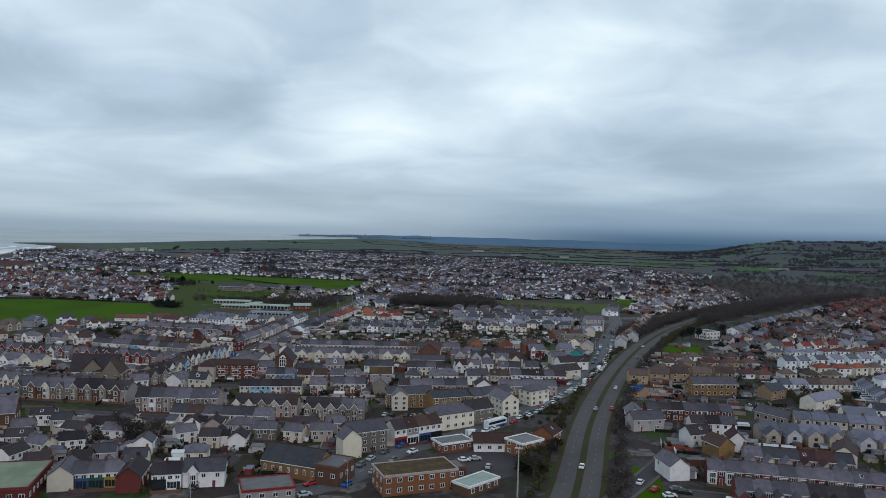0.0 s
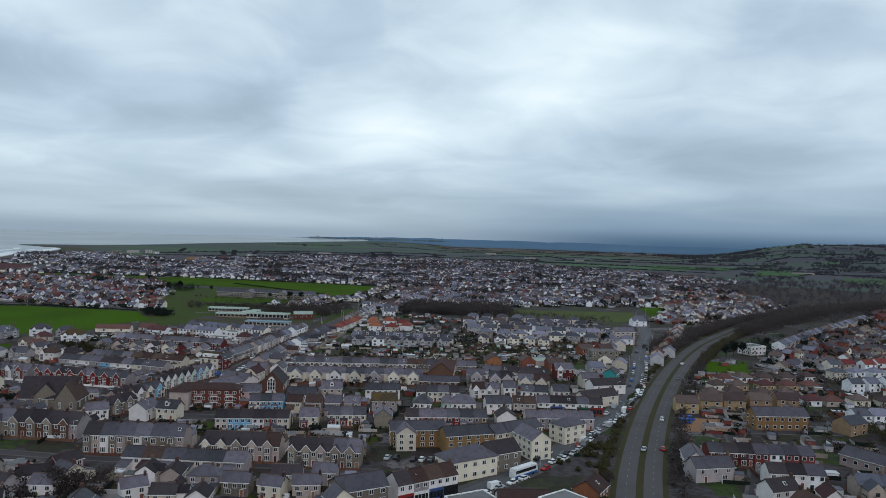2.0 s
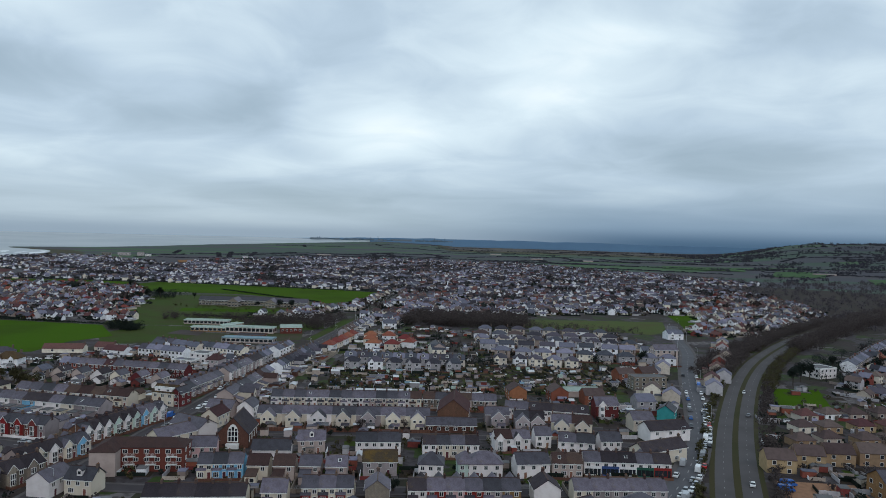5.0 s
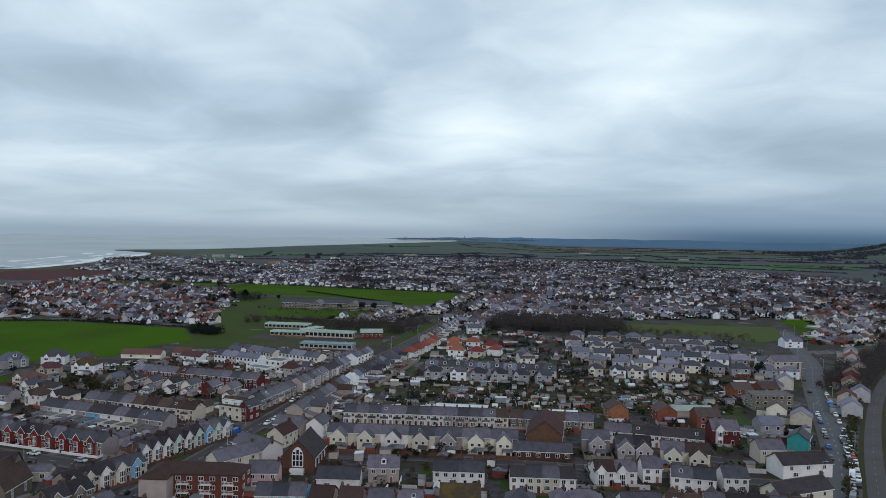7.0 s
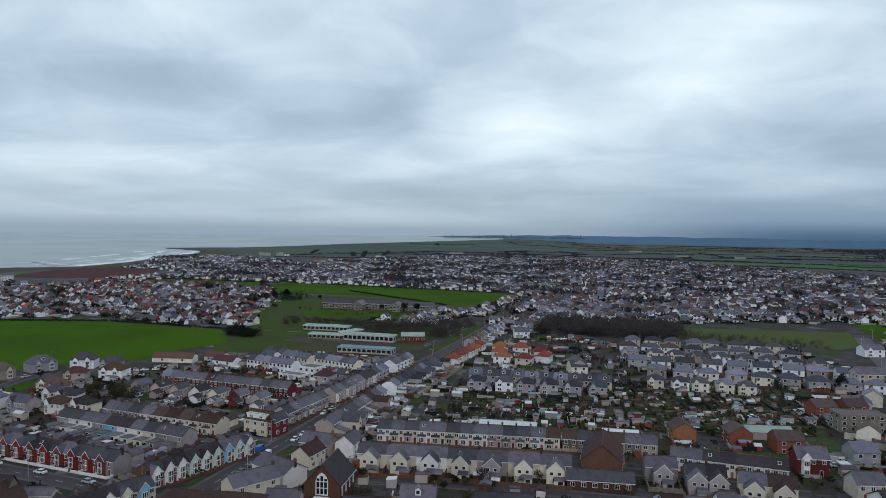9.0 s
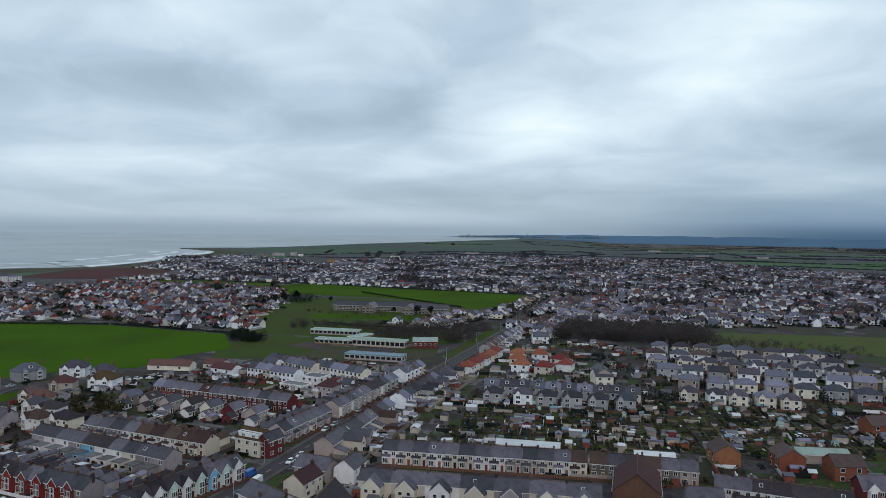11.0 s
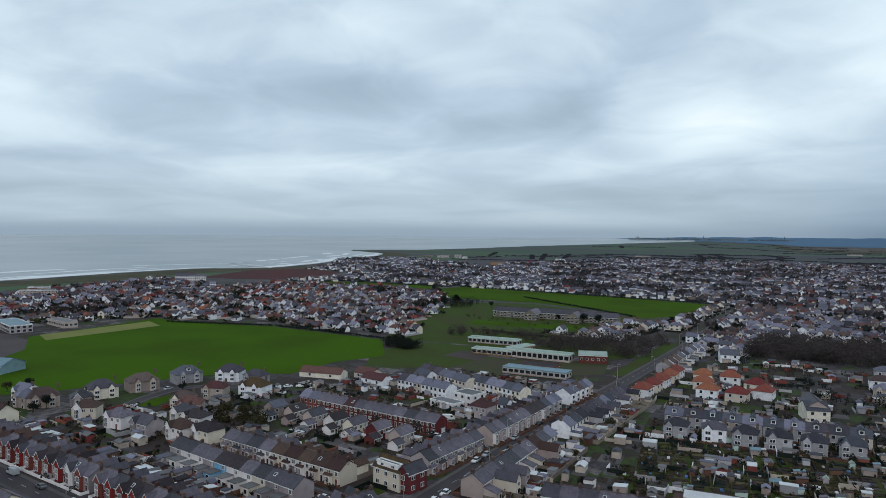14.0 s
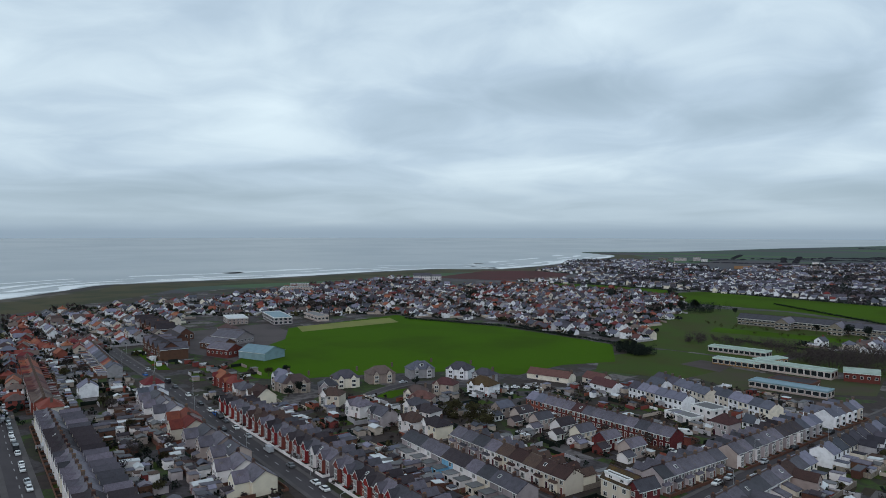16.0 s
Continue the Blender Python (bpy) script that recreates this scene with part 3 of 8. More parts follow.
patch("yard", [(-62, 462), (-66, 542), (90, 582), (80, 500)], 0.025, surface("allotment_soil", (0.06, 0.05, 0.035), 0.95, spots=(0.05, 0.07, 0.025), scale=0.12, grain=1.0, tint=0),
      "dark soil and rough grass of the allotments", "allotment")
patch("yard", [(-216, 650), (-190, 644), (-192, 668), (-213, 671)], 0.07, surface("playground", (0.066, 0.052, 0.050), 0.9, spots=(0.05, 0.04, 0.037), scale=0.08, grain=1.0, tint=0), "worn brown school playground", "playground")
patch("yard", [(100, 345), (106, 368), (132, 366), (128, 346)], 0.07, surface("orange_earth", (0.30, 0.17, 0.10), 0.9), "bare earth of a building yard", "yard")
patch("yard", [(-540, 455), (-535, 575), (-470, 560), (-440, 520), (-400, 505), (-380, 478), (-470, 462)], 0.04, surface("worn_yard", (0.085, 0.070, 0.070), 0.9, spots=(0.055, 0.047, 0.047), scale=0.05, grain=0.8, tint=0), "asphalt school yards", "yard")
patch("yard", [(6, 232), (10, 250), (40, 254), (44, 236), (26, 222)], 0.07, ASPHALT, "asphalt car park", "car park")


# ---- houses ----


def inside(x, y, poly):
    hit = False
    for (ax, ay), (bx, by) in zip(poly, poly[1:] + poly[:1]):
        if (ay > y) != (by > y) and x < (bx - ax) * (y - ay) / (by - ay) + ax:
            hit = not hit
    return hit


# roofs paler and white walls cooler than near ones: distance haze in the colour
WALLS_I = {k: surface(k + "_walls_far", c, 0.85, tint=t, bump=0, island=True) for k, c, t in (
    ("white", (0.86, 0.86, 0.88), 0.08), ("cream", (0.72, 0.65, 0.55), 0.2), ("grey", (0.40, 0.385, 0.40), 0.3), ("brick", (0.24, 0.07, 0.054), 0.2), ("tan", (0.42, 0.35, 0.30), 0.3), ("buff", (0.36, 0.25, 0.15), 0.2),
    ("orange", (0.27, 0.105, 0.06), 0.2), ("stone", (0.25, 0.21, 0.18), 0.2), ("brown", (0.17, 0.085, 0.06), 0.2), ("red", (0.22, 0.035, 0.03), 0.2))}
ROOFS_I = {k: surface(k + "_roofs_hazed", c, 0.75, tint=t, bump=0, island=True) for k, c, t in (
    ("slate", (0.140, 0.141, 0.182), 0.6), ("brown", (0.112, 0.080, 0.074), 0.4), ("red", (0.215, 0.062, 0.046), 0.35), ("dark", (0.070, 0.064, 0.080), 0.4), ("maroon", (0.115, 0.052, 0.05), 0.3), ("moss", (0.10, 0.068, 0.034), 0.3))}
WORD_W = {"white": "white rendered", "cream": "cream rendered", "grey": "grey rendered", "tan": "tan pebbledashed", "stone": "tan stone", "brick": "red brick",
          "buff": "buff brick", "orange": "orange brick", "brown": "brown brick", "blue": "pale blue painted", "pink": "pink painted", "teal": "teal painted", "red": "red painted", "mint": "mint painted", "sheet": "blue-grey sheet clad"}
WORD_R = {"slate": "slate roof", "dark": "dark tiled roof", "brown": "brown tiled roof", "red": "red tiled roof", "moss": "moss-stained tiled roof",
          "maroon": "maroon tiled roof", "felt": "flat felt roof", "green": "pale green roof", "sage": "sage green roof", "bluegrey": "blue-grey sheet roof", "white": "white sheet roof"}


def window_grid(b, w, h, bars, y0, y1, m=None, x0=0.0, z0=0.0, frame_slot=0, glass_slot=1, t=0.11):
    """A framed window in one piece: a front with recessed panes between its bars."""
    cuts = [-w / 2, -w / 2 + t]
    for i in range(1, bars):
        cuts += [-w / 2 + w * i / bars - 0.05, -w / 2 + w * i / bars + 0.05]
    cuts += [w / 2 - t, w / 2]
    zs = [-h / 2, -h / 2 + t, h / 2 - t, h / 2]
    pts = [(x0 + x, y0, z0 + z) for z in zs for x in cuts]
    n, f, g2 = len(cuts), [], []
    for j in range(3):
        for i in range(n - 1):
            a = j * n + i
            quad = (a, a + 1, a + n + 1, a + n)
            if j == 1 and i % 2 == 1:
                k = len(pts)
                pts += [(pts[v][0], y1, pts[v][2]) for v in quad]
                f += [(quad[v], quad[(v + 1) % 4], k + (v + 1) % 4, k + v) for v in range(4)]
                g2.append((k, k + 1, k + 2, k + 3))
            else:
                f.append(quad)
    k, edge = len(pts), [0, n - 1, 4 * n - 1, 3 * n]
    pts += [(pts[v][0], 0.02, pts[v][2]) for v in edge]
    f += [(edge[(v + 1) % 4], edge[v], k + v, k + (v + 1) % 4) for v in range(4)]
    first = len(b.f)
    b.add(pts, f + g2, frame_slot)
    for i in range(len(f), len(f) + len(g2)):
        b.s[first + i] = glass_slot


def window_mesh(w, h):
    def make():
        b = Mesh()
        window_grid(b, w, h, 2 if w < 1.7 else 3, -0.09, -0.03)
        return b.data("window", TRIM, GLASS)
    return cached(("window", w, h), make)


def door_mesh():
    def make():
        b = Mesh()
        b.box(-0.45, 0.45, -0.05, 0.02, 0, 2.05, 0)
        b.box(-0.55, -0.45, -0.08, 0.02, 0, 2.15, 1).box(0.45, 0.55, -0.08, 0.02, 0, 2.15, 1).box(-0.45, 0.45, -0.08, 0.02, 2.05, 2.15, 1)
        return b.data("door", DOOR, TRIM)
    return cached("door", make)


def chimney_mesh(pots):
    def make():
        b = Mesh()
        b.box(-0.5, 0.5, -0.3, 0.3, -1.6, 0.8, 0).box(-0.56, 0.56, -0.36, 0.36, 0.8, 0.92, 0)
        for i in range(pots):
            x = (i - (pots - 1) / 2) * 0.27
            b.box(x - 0.1, x + 0.1, -0.1, 0.1, 0.92, 1.25, 1)
        return b.data("chimney", BRICK_CH, POT)
    return cached(("chimney", pots), make)


def wall_mesh(w, d, e, h, wall, hip):
    def make():
        b = Mesh()
        x, y = w / 2, d / 2
        if hip:
            b.box(-x, x, -y, y, 0, e)
        else:
            pts = [(s * x, yy, z) for s in (-1, 1) for yy, z in ((-y, 0), (y, 0), (y, e), (0, h - 0.12), (-y, e))]
            b.add(pts, [(0, 1, 2, 3, 4)[::-1], (5, 6, 7, 8, 9), (0, 5, 9, 4), (1, 2, 7, 6), (0, 1, 6, 5), (4, 9, 8, 3), (3, 8, 7, 2)])
        return b.data("wall", WALLS[wall])
    return cached(("wall", w, d, e, h, wall, hip), make)


def add_gable(b, w, d, e, h, over, side, slot=0, m=None):
    """A pitched roof shell of some thickness, ridge along x."""
    x, y = w / 2 + side, d / 2
    k = (h - e) / y
    yo, ze, t = y + over, e - over * k, 0.2
    pts = [Vector(p) for s in (-x, x) for p in ((s, -yo, ze), (s, 0, h), (s, yo, ze), (s, -yo, ze + t), (s, 0, h + t), (s, yo, ze + t))]
    if m:
        pts = [m @ p for p in pts]
    b.add(pts, [(3, 9, 10, 4), (4, 10, 11, 5), (1, 7, 6, 0), (2, 8, 7, 1), (0, 6, 9, 3), (5, 11, 8, 2), (0, 3, 4, 1), (1, 4, 5, 2), (7, 10, 9, 6), (8, 11, 10, 7)], slot)
    return b


def add_hip(b, w, d, e, h, over, slot=0, m=None):
    x, y = w / 2 + over, d / 2 + over
    r = max(0.3, x - y * 0.9)
    pts = [Vector(p) for p in ((-x, -y, e), (x, -y, e), (x, y, e), (-x, y, e), (-x, -y, e + 0.15), (x, -y, e + 0.15), (x, y, e + 0.15), (-x, y, e + 0.15), (-r, 0, h + 0.15), (r, 0, h + 0.15))]
    if m:
        pts = [m @ p for p in pts]
    b.add(pts, [(3, 2, 1, 0), (0, 1, 5, 4), (1, 2, 6, 5), (2, 3, 7, 6), (3, 0, 4, 7), (4, 5, 9, 8), (6, 7, 8, 9), (5, 6, 9), (7, 4, 8)], slot)
    return b


def roof_mesh(w, d, e, h, roof, hip, side):
    def make():
        b = Mesh()
        if hip:
            add_hip(b, w, d, e, h, 0.4)
        else:
            add_gable(b, w, d, e, h, 0.35, side)
            b.box(-w / 2 - side, w / 2 + side, -0.16, 0.16, h + 0.06, h + 0.27, 1)
            drop = 0.35 * (h - e) / (d / 2)
            for s in (-1, 1):
                b.box(-w / 2 - side, w / 2 + side, s * (d / 2 + 0.36) - 0.06, s * (d / 2 + 0.36) + 0.06, e - drop - 0.06, e - drop + 0.13, 2)
        return b.data("roof", ROOFS[roof], BRICK_CH, TRIM)
    return cached(("roof", w, d, e, h, roof, hip, side), make)


def bay_mesh(style, e, wall, roof):
    """Two-storey front bay with its own gabled roof, or a single-storey one with a lean-to."""
    def make():
        b = Mesh()
        top = {"tall": e + 0.1, "square": e - 0.25}.get(style, 2.9)
        w, o = 1.45, 0.95
        b.add([(-w, 0.05, 0), (-w * 0.62, -o, 0), (w * 0.62, -o, 0), (w, 0.05, 0), (-w, 0.05, top), (-w * 0.62, -o, top), (w * 0.62, -o, top), (w, 0.05, top)],
              [(0, 1, 5, 4), (1, 2, 6, 5), (2, 3, 7, 6), (4, 5, 6, 7)], 0)
        for z0 in ((0.8,) if style == "low" else (0.8, e - 2.25)):
            window_grid(b, w * 1.2, 1.75, 3, -o - 0.09, -o - 0.02, x0=0.0, z0=z0 + 0.8, frame_slot=2, glass_slot=3)
        if style == "tall":
            add_gable(b, 3.4, 3.3, e, e + 2.0, 0.25, 0.05, 1, pose(0, 0.75, 0, 0, 0, 90))
            b.add([(-1.6, -o - 0.02, e), (1.6, -o - 0.02, e), (0, -o - 0.02, e + 1.95)], [(0, 1, 2)], 0)
            for s in (-1, 1):
                b.add([(s * 1.9, -o - 0.12, e - 0.33), (s * 1.9, -o - 0.12, e - 0.03), (0, -o - 0.12, e + 2.3), (0, -o - 0.12, e + 2.0)],
                      [(0, 1, 2, 3) if s < 0 else (3, 2, 1, 0)], 2)
        elif style == "square":
            b.box(-w * 0.75, w * 0.75, -o - 0.06, 0.0, top - 0.02, top + 0.07, 1)
        else:
            b.add([(-w - 0.1, 0.02, top + 0.6), (w + 0.1, 0.02, top + 0.6), (w + 0.1, -o - 0.2, top), (-w - 0.1, -o - 0.2, top)], [(3, 2, 1, 0)], 1)
            b.add([(-w - 0.1, 0.02, top + 0.6), (-w - 0.1, -o - 0.2, top), (-w - 0.1, 0.02, top)], [(0, 1, 2)], 1)
            b.add([(w + 0.1, 0.02, top + 0.6), (w + 0.1, -o - 0.2, top), (w + 0.1, 0.02, top)], [(2, 1, 0)], 1)
        return b.data("bay_window", WALLS[wall], ROOFS[roof], TRIM, GLASS)
    return cached(("bay", style, e, wall, roof), make)


def wing_mesh(kind, wall, roof):
    """Rear extension: tall has two storeys and a gable end, low has one and a lean-to roof, flat a felt roof."""
    def make():
        b = Mesh()
        if kind in ("tall", "wide", "long"):
            w, l, e, h = {"tall": (3.0, 5.2, 4.3, 5.9), "wide": (5.6, 4.6, 4.4, 7.1), "long": (3.6, 7.2, 4.5, 6.5)}[kind]
            turn = pose(0, l / 2, 0, 0, 0, 90)
            pts = [Vector(p) for s in (-l / 2 - 0.1, l / 2) for p in ((s, -w / 2, 0), (s, w / 2, 0), (s, w / 2, e), (s, 0, h - 0.1), (s, -w / 2, e))]
            b.add([turn @ p for p in pts], [(4, 3, 2, 1, 0), (5, 6, 7, 8, 9), (0, 5, 9, 4), (1, 2, 7, 6)], 0)
            add_gable(b, l, w, e, h, 0.2, 0.15, 1, turn)
            if kind != "wide":
                b.box(-0.5, 0.5, l - 0.01, l + 0.06, 3.0, 4.1, 2).box(-0.42, 0.42, l, l + 0.09, 3.08, 4.02, 3)
            b.box(-0.9, 0.9, l - 0.01, l + 0.06, 0.7, 2.2, 2).box(-0.8, 0.8, l, l + 0.09, 0.8, 2.1, 3)
            if kind == "wide":
                for sx in (-1, 1):
                    b.box(sx * 1.2 - 0.6, sx * 1.2 + 0.6, l - 0.01, l + 0.06, 2.9, 4.0, 2).box(sx * 1.2 - 0.48, sx * 1.2 + 0.48, l, l + 0.09, 3.0, 3.9, 3)
                    # white verge boards on the gable
                    b.add([(0, l + 0.2, h - 0.05), (0, l + 0.2, h + 0.2), (sx * 3.05, l + 0.2, e - 0.02), (sx * 3.05, l + 0.2, e - 0.3)], [(0, 1, 2, 3) if sx < 0 else (3, 2, 1, 0)], 2)
                # lean-to porch and kitchen against the gable
                b.add([(-2.7, l, 0), (0.4, l, 0), (0.4, l + 2.2, 0), (-2.7, l + 2.2, 0), (-2.7, l, 2.6), (0.4, l, 2.6), (0.4, l + 2.2, 2.0), (-2.7, l + 2.2, 2.0)],
                      [(1, 2, 6, 5), (2, 3, 7, 6), (3, 0, 4, 7)], 0)
                b.add([(-2.85, l, 2.64), (0.55, l, 2.64), (0.55, l + 2.4, 1.98), (-2.85, l + 2.4, 1.98)], [(0, 1, 2, 3)], 1)
                b.box(-2.3, -0.8, l + 2.19, l + 2.25, 0.8, 1.8, 3)
        else:
            w, l, e = 3.4, 4.2, 2.5
            rise = 1.2 if kind == "low" else 0.0
            b.add([(-w / 2, -0.1, 0), (w / 2, -0.1, 0), (w / 2, l, 0), (-w / 2, l, 0), (-w / 2, -0.1, e + rise), (w / 2, -0.1, e + rise), (w / 2, l, e), (-w / 2, l, e)],
                  [(1, 2, 6, 5), (2, 3, 7, 6), (3, 0, 4, 7)], 0)
            o, t = 0.2, 0.16
            b.add([(-w / 2 - o, -0.1, e + rise), (w / 2 + o, -0.1, e + rise), (w / 2 + o, l + o, e), (-w / 2 - o, l + o, e),
                   (-w / 2 - o, -0.1, e + rise + t), (w / 2 + o, -0.1, e + rise + t), (w / 2 + o, l + o, e + t), (-w / 2 - o, l + o, e + t)],
                  [(4, 5, 6, 7), (3, 2, 1, 0), (1, 2, 6, 5), (2, 3, 7, 6), (3, 0, 4, 7)], 1)
            b.box(-1.2, 0.2, l - 0.01, l + 0.06, 0.7, 2.1, 2).box(-1.1, 0.1, l, l + 0.09, 0.8, 2.0, 3)
        return b.data("rear_extension", WALLS[wall], ROOFS["felt" if kind == "flat" else roof], TRIM, GLASS)
    return cached(("wing", kind, wall, roof), make)


def dormer_mesh(wall, roof):
    def make():
        b = Mesh()
        b.box(-0.8, 0.8, -1.1, 1.2, -0.6, 1.0, 0)
        add_gable(b, 2.5, 1.7, 1.0, 1.75, 0.15, 0.1, 1, pose(0, 0, 0, 0, 0, 90))
        b.add([(-0.85, -1.13, 1.0), (0.85, -1.13, 1.0), (0, -1.13, 1.7)], [(0, 1, 2)], 0)
        b.box(-0.55, 0.55, -1.16, -1.09, -0.25, 0.85, 2).box(-0.45, 0.45, -1.18, -1.1, -0.15, 0.75, 3)
        return b.data("dormer", WALLS[wall], ROOFS[roof], TRIM, GLASS)
    return cached(("dormer", wall, roof), make)


SIGN = {k: surface("painted_fascia_" + k, c, 0.5, tint=0.05, bump=0) for k, c in (
    ("yellow", (0.40, 0.27, 0.06)), ("blue", (0.05, 0.09, 0.24)), ("red", (0.26, 0.03, 0.03)), ("green", (0.03, 0.11, 0.08)), ("white", (0.80, 0.80, 0.79)), ("black", (0.02, 0.02, 0.02)))}


def shopfront_mesh(colour, w):
    """A ground-floor shop window under a painted fascia, with a stall riser and a recessed door."""
    def make():
        b = Mesh()
        b.box(-w / 2, w / 2, -0.3, 0.02, 2.55, 3.25, 0).box(-w / 2, w / 2, -0.42, 0.02, 3.25, 3.35, 0)
        for x in (-w / 2, w / 2 - 0.25):
            b.box(x, x + 0.25, -0.24, 0.02, 0, 2.55, 0)
        b.box(-w / 2 + 0.25, w / 2 - 1.3, -0.2, 0.02, 0, 0.55, 0)
        b.box(-w / 2 + 0.25, w / 2 - 1.3, -0.14, 0.02, 0.55, 2.55, 1)
        b.box(w / 2 - 1.3, w / 2 - 1.2, -0.2, 0.02, 0, 2.55, 0).box(w / 2 - 1.2, w / 2 - 0.25, -0.06, 0.02, 0, 2.55, 1)
        for k in (1, 2):
            x = -w / 2 + 0.25 + (w - 1.55) * k / 3
            b.box(x - 0.04, x + 0.04, -0.2, 0.0, 0.55, 2.55, 0)
        return b.data("shopfront", SIGN[colour], GLASS)
    return cached(("shopfront", colour, w), make)


def skylight_mesh():
    def make():
        b = Mesh()
        b.box(-0.5, 0.5, -0.65, 0.65, 0, 0.09, 0).box(-0.4, 0.4, -0.55, 0.55, 0.05, 0.11, 1)
        return b.data("skylight", TRIM, GLASS)
    return cached("skylight", make)



def yard_mats():
    return [WALLS_I["grey"], WALLS_I["tan"], WALLS_I["white"], WALLS_I["brick"], ROOFS_I["slate"], ROOFS["felt"], ROOFS["white"], ROUGH_GRASS, PAVING, LEAF_DARK, LEAF_OLIVE, SOIL, LEAF_BROWN]


SOIL = surface("garden_soil", (0.034, 0.024, 0.019), 0.95, spots=(0.046, 0.037, 0.022), scale=0.6, grain=3.0, tint=0.2)


def bush_quads(b, rng, m, x, y, r, slot, n=16):
    c = m @ Vector((x, y, 0))
    k = len(b.f)
    leaf_cloud(b, rng, [(c.x, c.y, c.z + r * 0.7, r), (c.x + r * 0.6, c.y, c.z + r * 0.5, r * 0.7)], n, r * 0.5, slot)


def outhouse(b, rng, m, x, y, w, d, h):
    wall, roof = rng.choice((0, 0, 1, 1, 3, 2, 1, 3)), rng.choice((4, 5, 5, 4, 4, 5, 6))
    b.box(x - w / 2, x + w / 2, y - d / 2, y + d / 2, 0, h, wall, m)
    if rng.random() < 0.35:
        add_gable(b, d, w, h, h + 0.7, 0.15, 0.1, roof, m @ pose(x, y, 0, 0, 0, 90))
    else:
        b.box(x - w / 2 - 0.15, x + w / 2 + 0.15, y - d / 2 - 0.15, y + d / 2 + 0.15, h, h + 0.15, roof, m)


def yard_plot(b, rng, m, x0, w, y0, y1, back):
    """One yard: its surface, outhouse, shrubs and small walls."""
    s = rng.choice((7, 8, 11, 11, 11))
    b.box(x0 + 0.2, x0 + w - 0.2, y0, y1, 0, 0.07 + 0.004 * s, s, m)
    if back:
        if rng.random() < 0.6:
            b.box(x0 + 0.4, x0 + w * rng.uniform(0.35, 0.8), y0 + 0.5, y0 + (y1 - y0) * rng.uniform(0.4, 0.8), 0, 0.15, rng.choice((7, 8, 11)), m)
        if rng.random() < 0.7:
            ow, od = rng.uniform(1.8, min(3.4, w - 0.8)), rng.uniform(1.8, 3.2)
            outhouse(b, rng, m, x0 + ow / 2 + rng.uniform(0.3, max(0.35, w - ow - 0.3)), y1 - od / 2 - 0.2, ow, od, rng.uniform(1.9, 2.6))
        if rng.random() < 0.65:
            bush_quads(b, rng, m, x0 + rng.uniform(0.6, w - 0.6), rng.uniform(y0 + 0.5, y1 - 0.5), rng.uniform(0.6, 1.4), rng.choice((9, 10, 12)))
    if rng.random() < (0.5 if back else 0.35):
        bush_quads(b, rng, m, x0 + rng.uniform(0.4, w - 0.4), (y0 + y1) / 2, rng.uniform(0.4, 0.8), rng.choice((9, 10)), 10)


def gardens(poly, n, ang, seed, roads, sheds=0.42):
    """Gardens, outhouses, fences and shrubs between houses, past counting."""
    rng = random.Random(seed)
    xs, ys = [p[0] for p in poly], [p[1] for p in poly]
    b, made = Mesh(), 0
    while made < n:
        x, y = rng.uniform(min(xs), max(xs)), rng.uniform(min(ys), max(ys))
        if not inside(x, y, poly):
            continue
        made += 1
        if any((p.x - x) ** 2 + (p.y - y) ** 2 < 100 for line in roads for p in line):
            continue
        m = pose(x, y, 0.0, 0, 0, ang + rng.choice((0, 90)) + rng.uniform(-5, 5))
        w, l = rng.uniform(4, 8), rng.uniform(5, 10)
        s = rng.choice((7, 7, 8, 11, 11, 11, 11))
        b.box(-w / 2, w / 2, -l / 2, l / 2, -0.05, 0.03 + 0.0013 * (made % 37), s, m)
        k = rng.random()
        if k < 0.55:
            b.box(-w / 2 - 0.1, -w / 2 + 0.1, -l / 2, l / 2, 0, rng.uniform(1.0, 1.8), rng.choice((0, 1, 3, 9, 9)), m)
            b.box(-w / 2, w / 2, l / 2 - 0.1, l / 2 + 0.1, 0, rng.uniform(1.0, 1.8), rng.choice((0, 1, 2, 9)), m)
        if rng.random() < sheds:
            outhouse(b, rng, m, rng.uniform(-1, 1), rng.uniform(-2, 2), rng.uniform(1.8, 3.6), rng.uniform(2, 5), rng.uniform(1.8, 2.6))
        for _ in range(rng.choice((0, 1, 1, 2, 3))):
            bush_quads(b, rng, m, rng.uniform(-w / 2, w / 2), rng.uniform(-l / 2, l / 2), rng.uniform(0.5, 1.7), rng.choice((9, 10, 12, 12)), 18)
    tagged(new("gardens", b.data("gardens", *yard_mats())), "small gardens with outhouses, fences and winter shrubs", "gardens", kind="stuff")


COUNT = [0]
NEAR_PLAN = [(-335, 330), (-338, 425), (-290, 480), (-216, 465), (-200, 515), (-108, 545), (-96, 460), (60, 460), (108, 430), (104, 330), (120, 280), (150, 230), (150, 200), (-130, 180), (-200, 280)]
FAR_ROWS = Mesh()
FAR_MATS = {}


def far_slot(mat):
    return FAR_MATS.setdefault(mat, len(FAR_MATS))


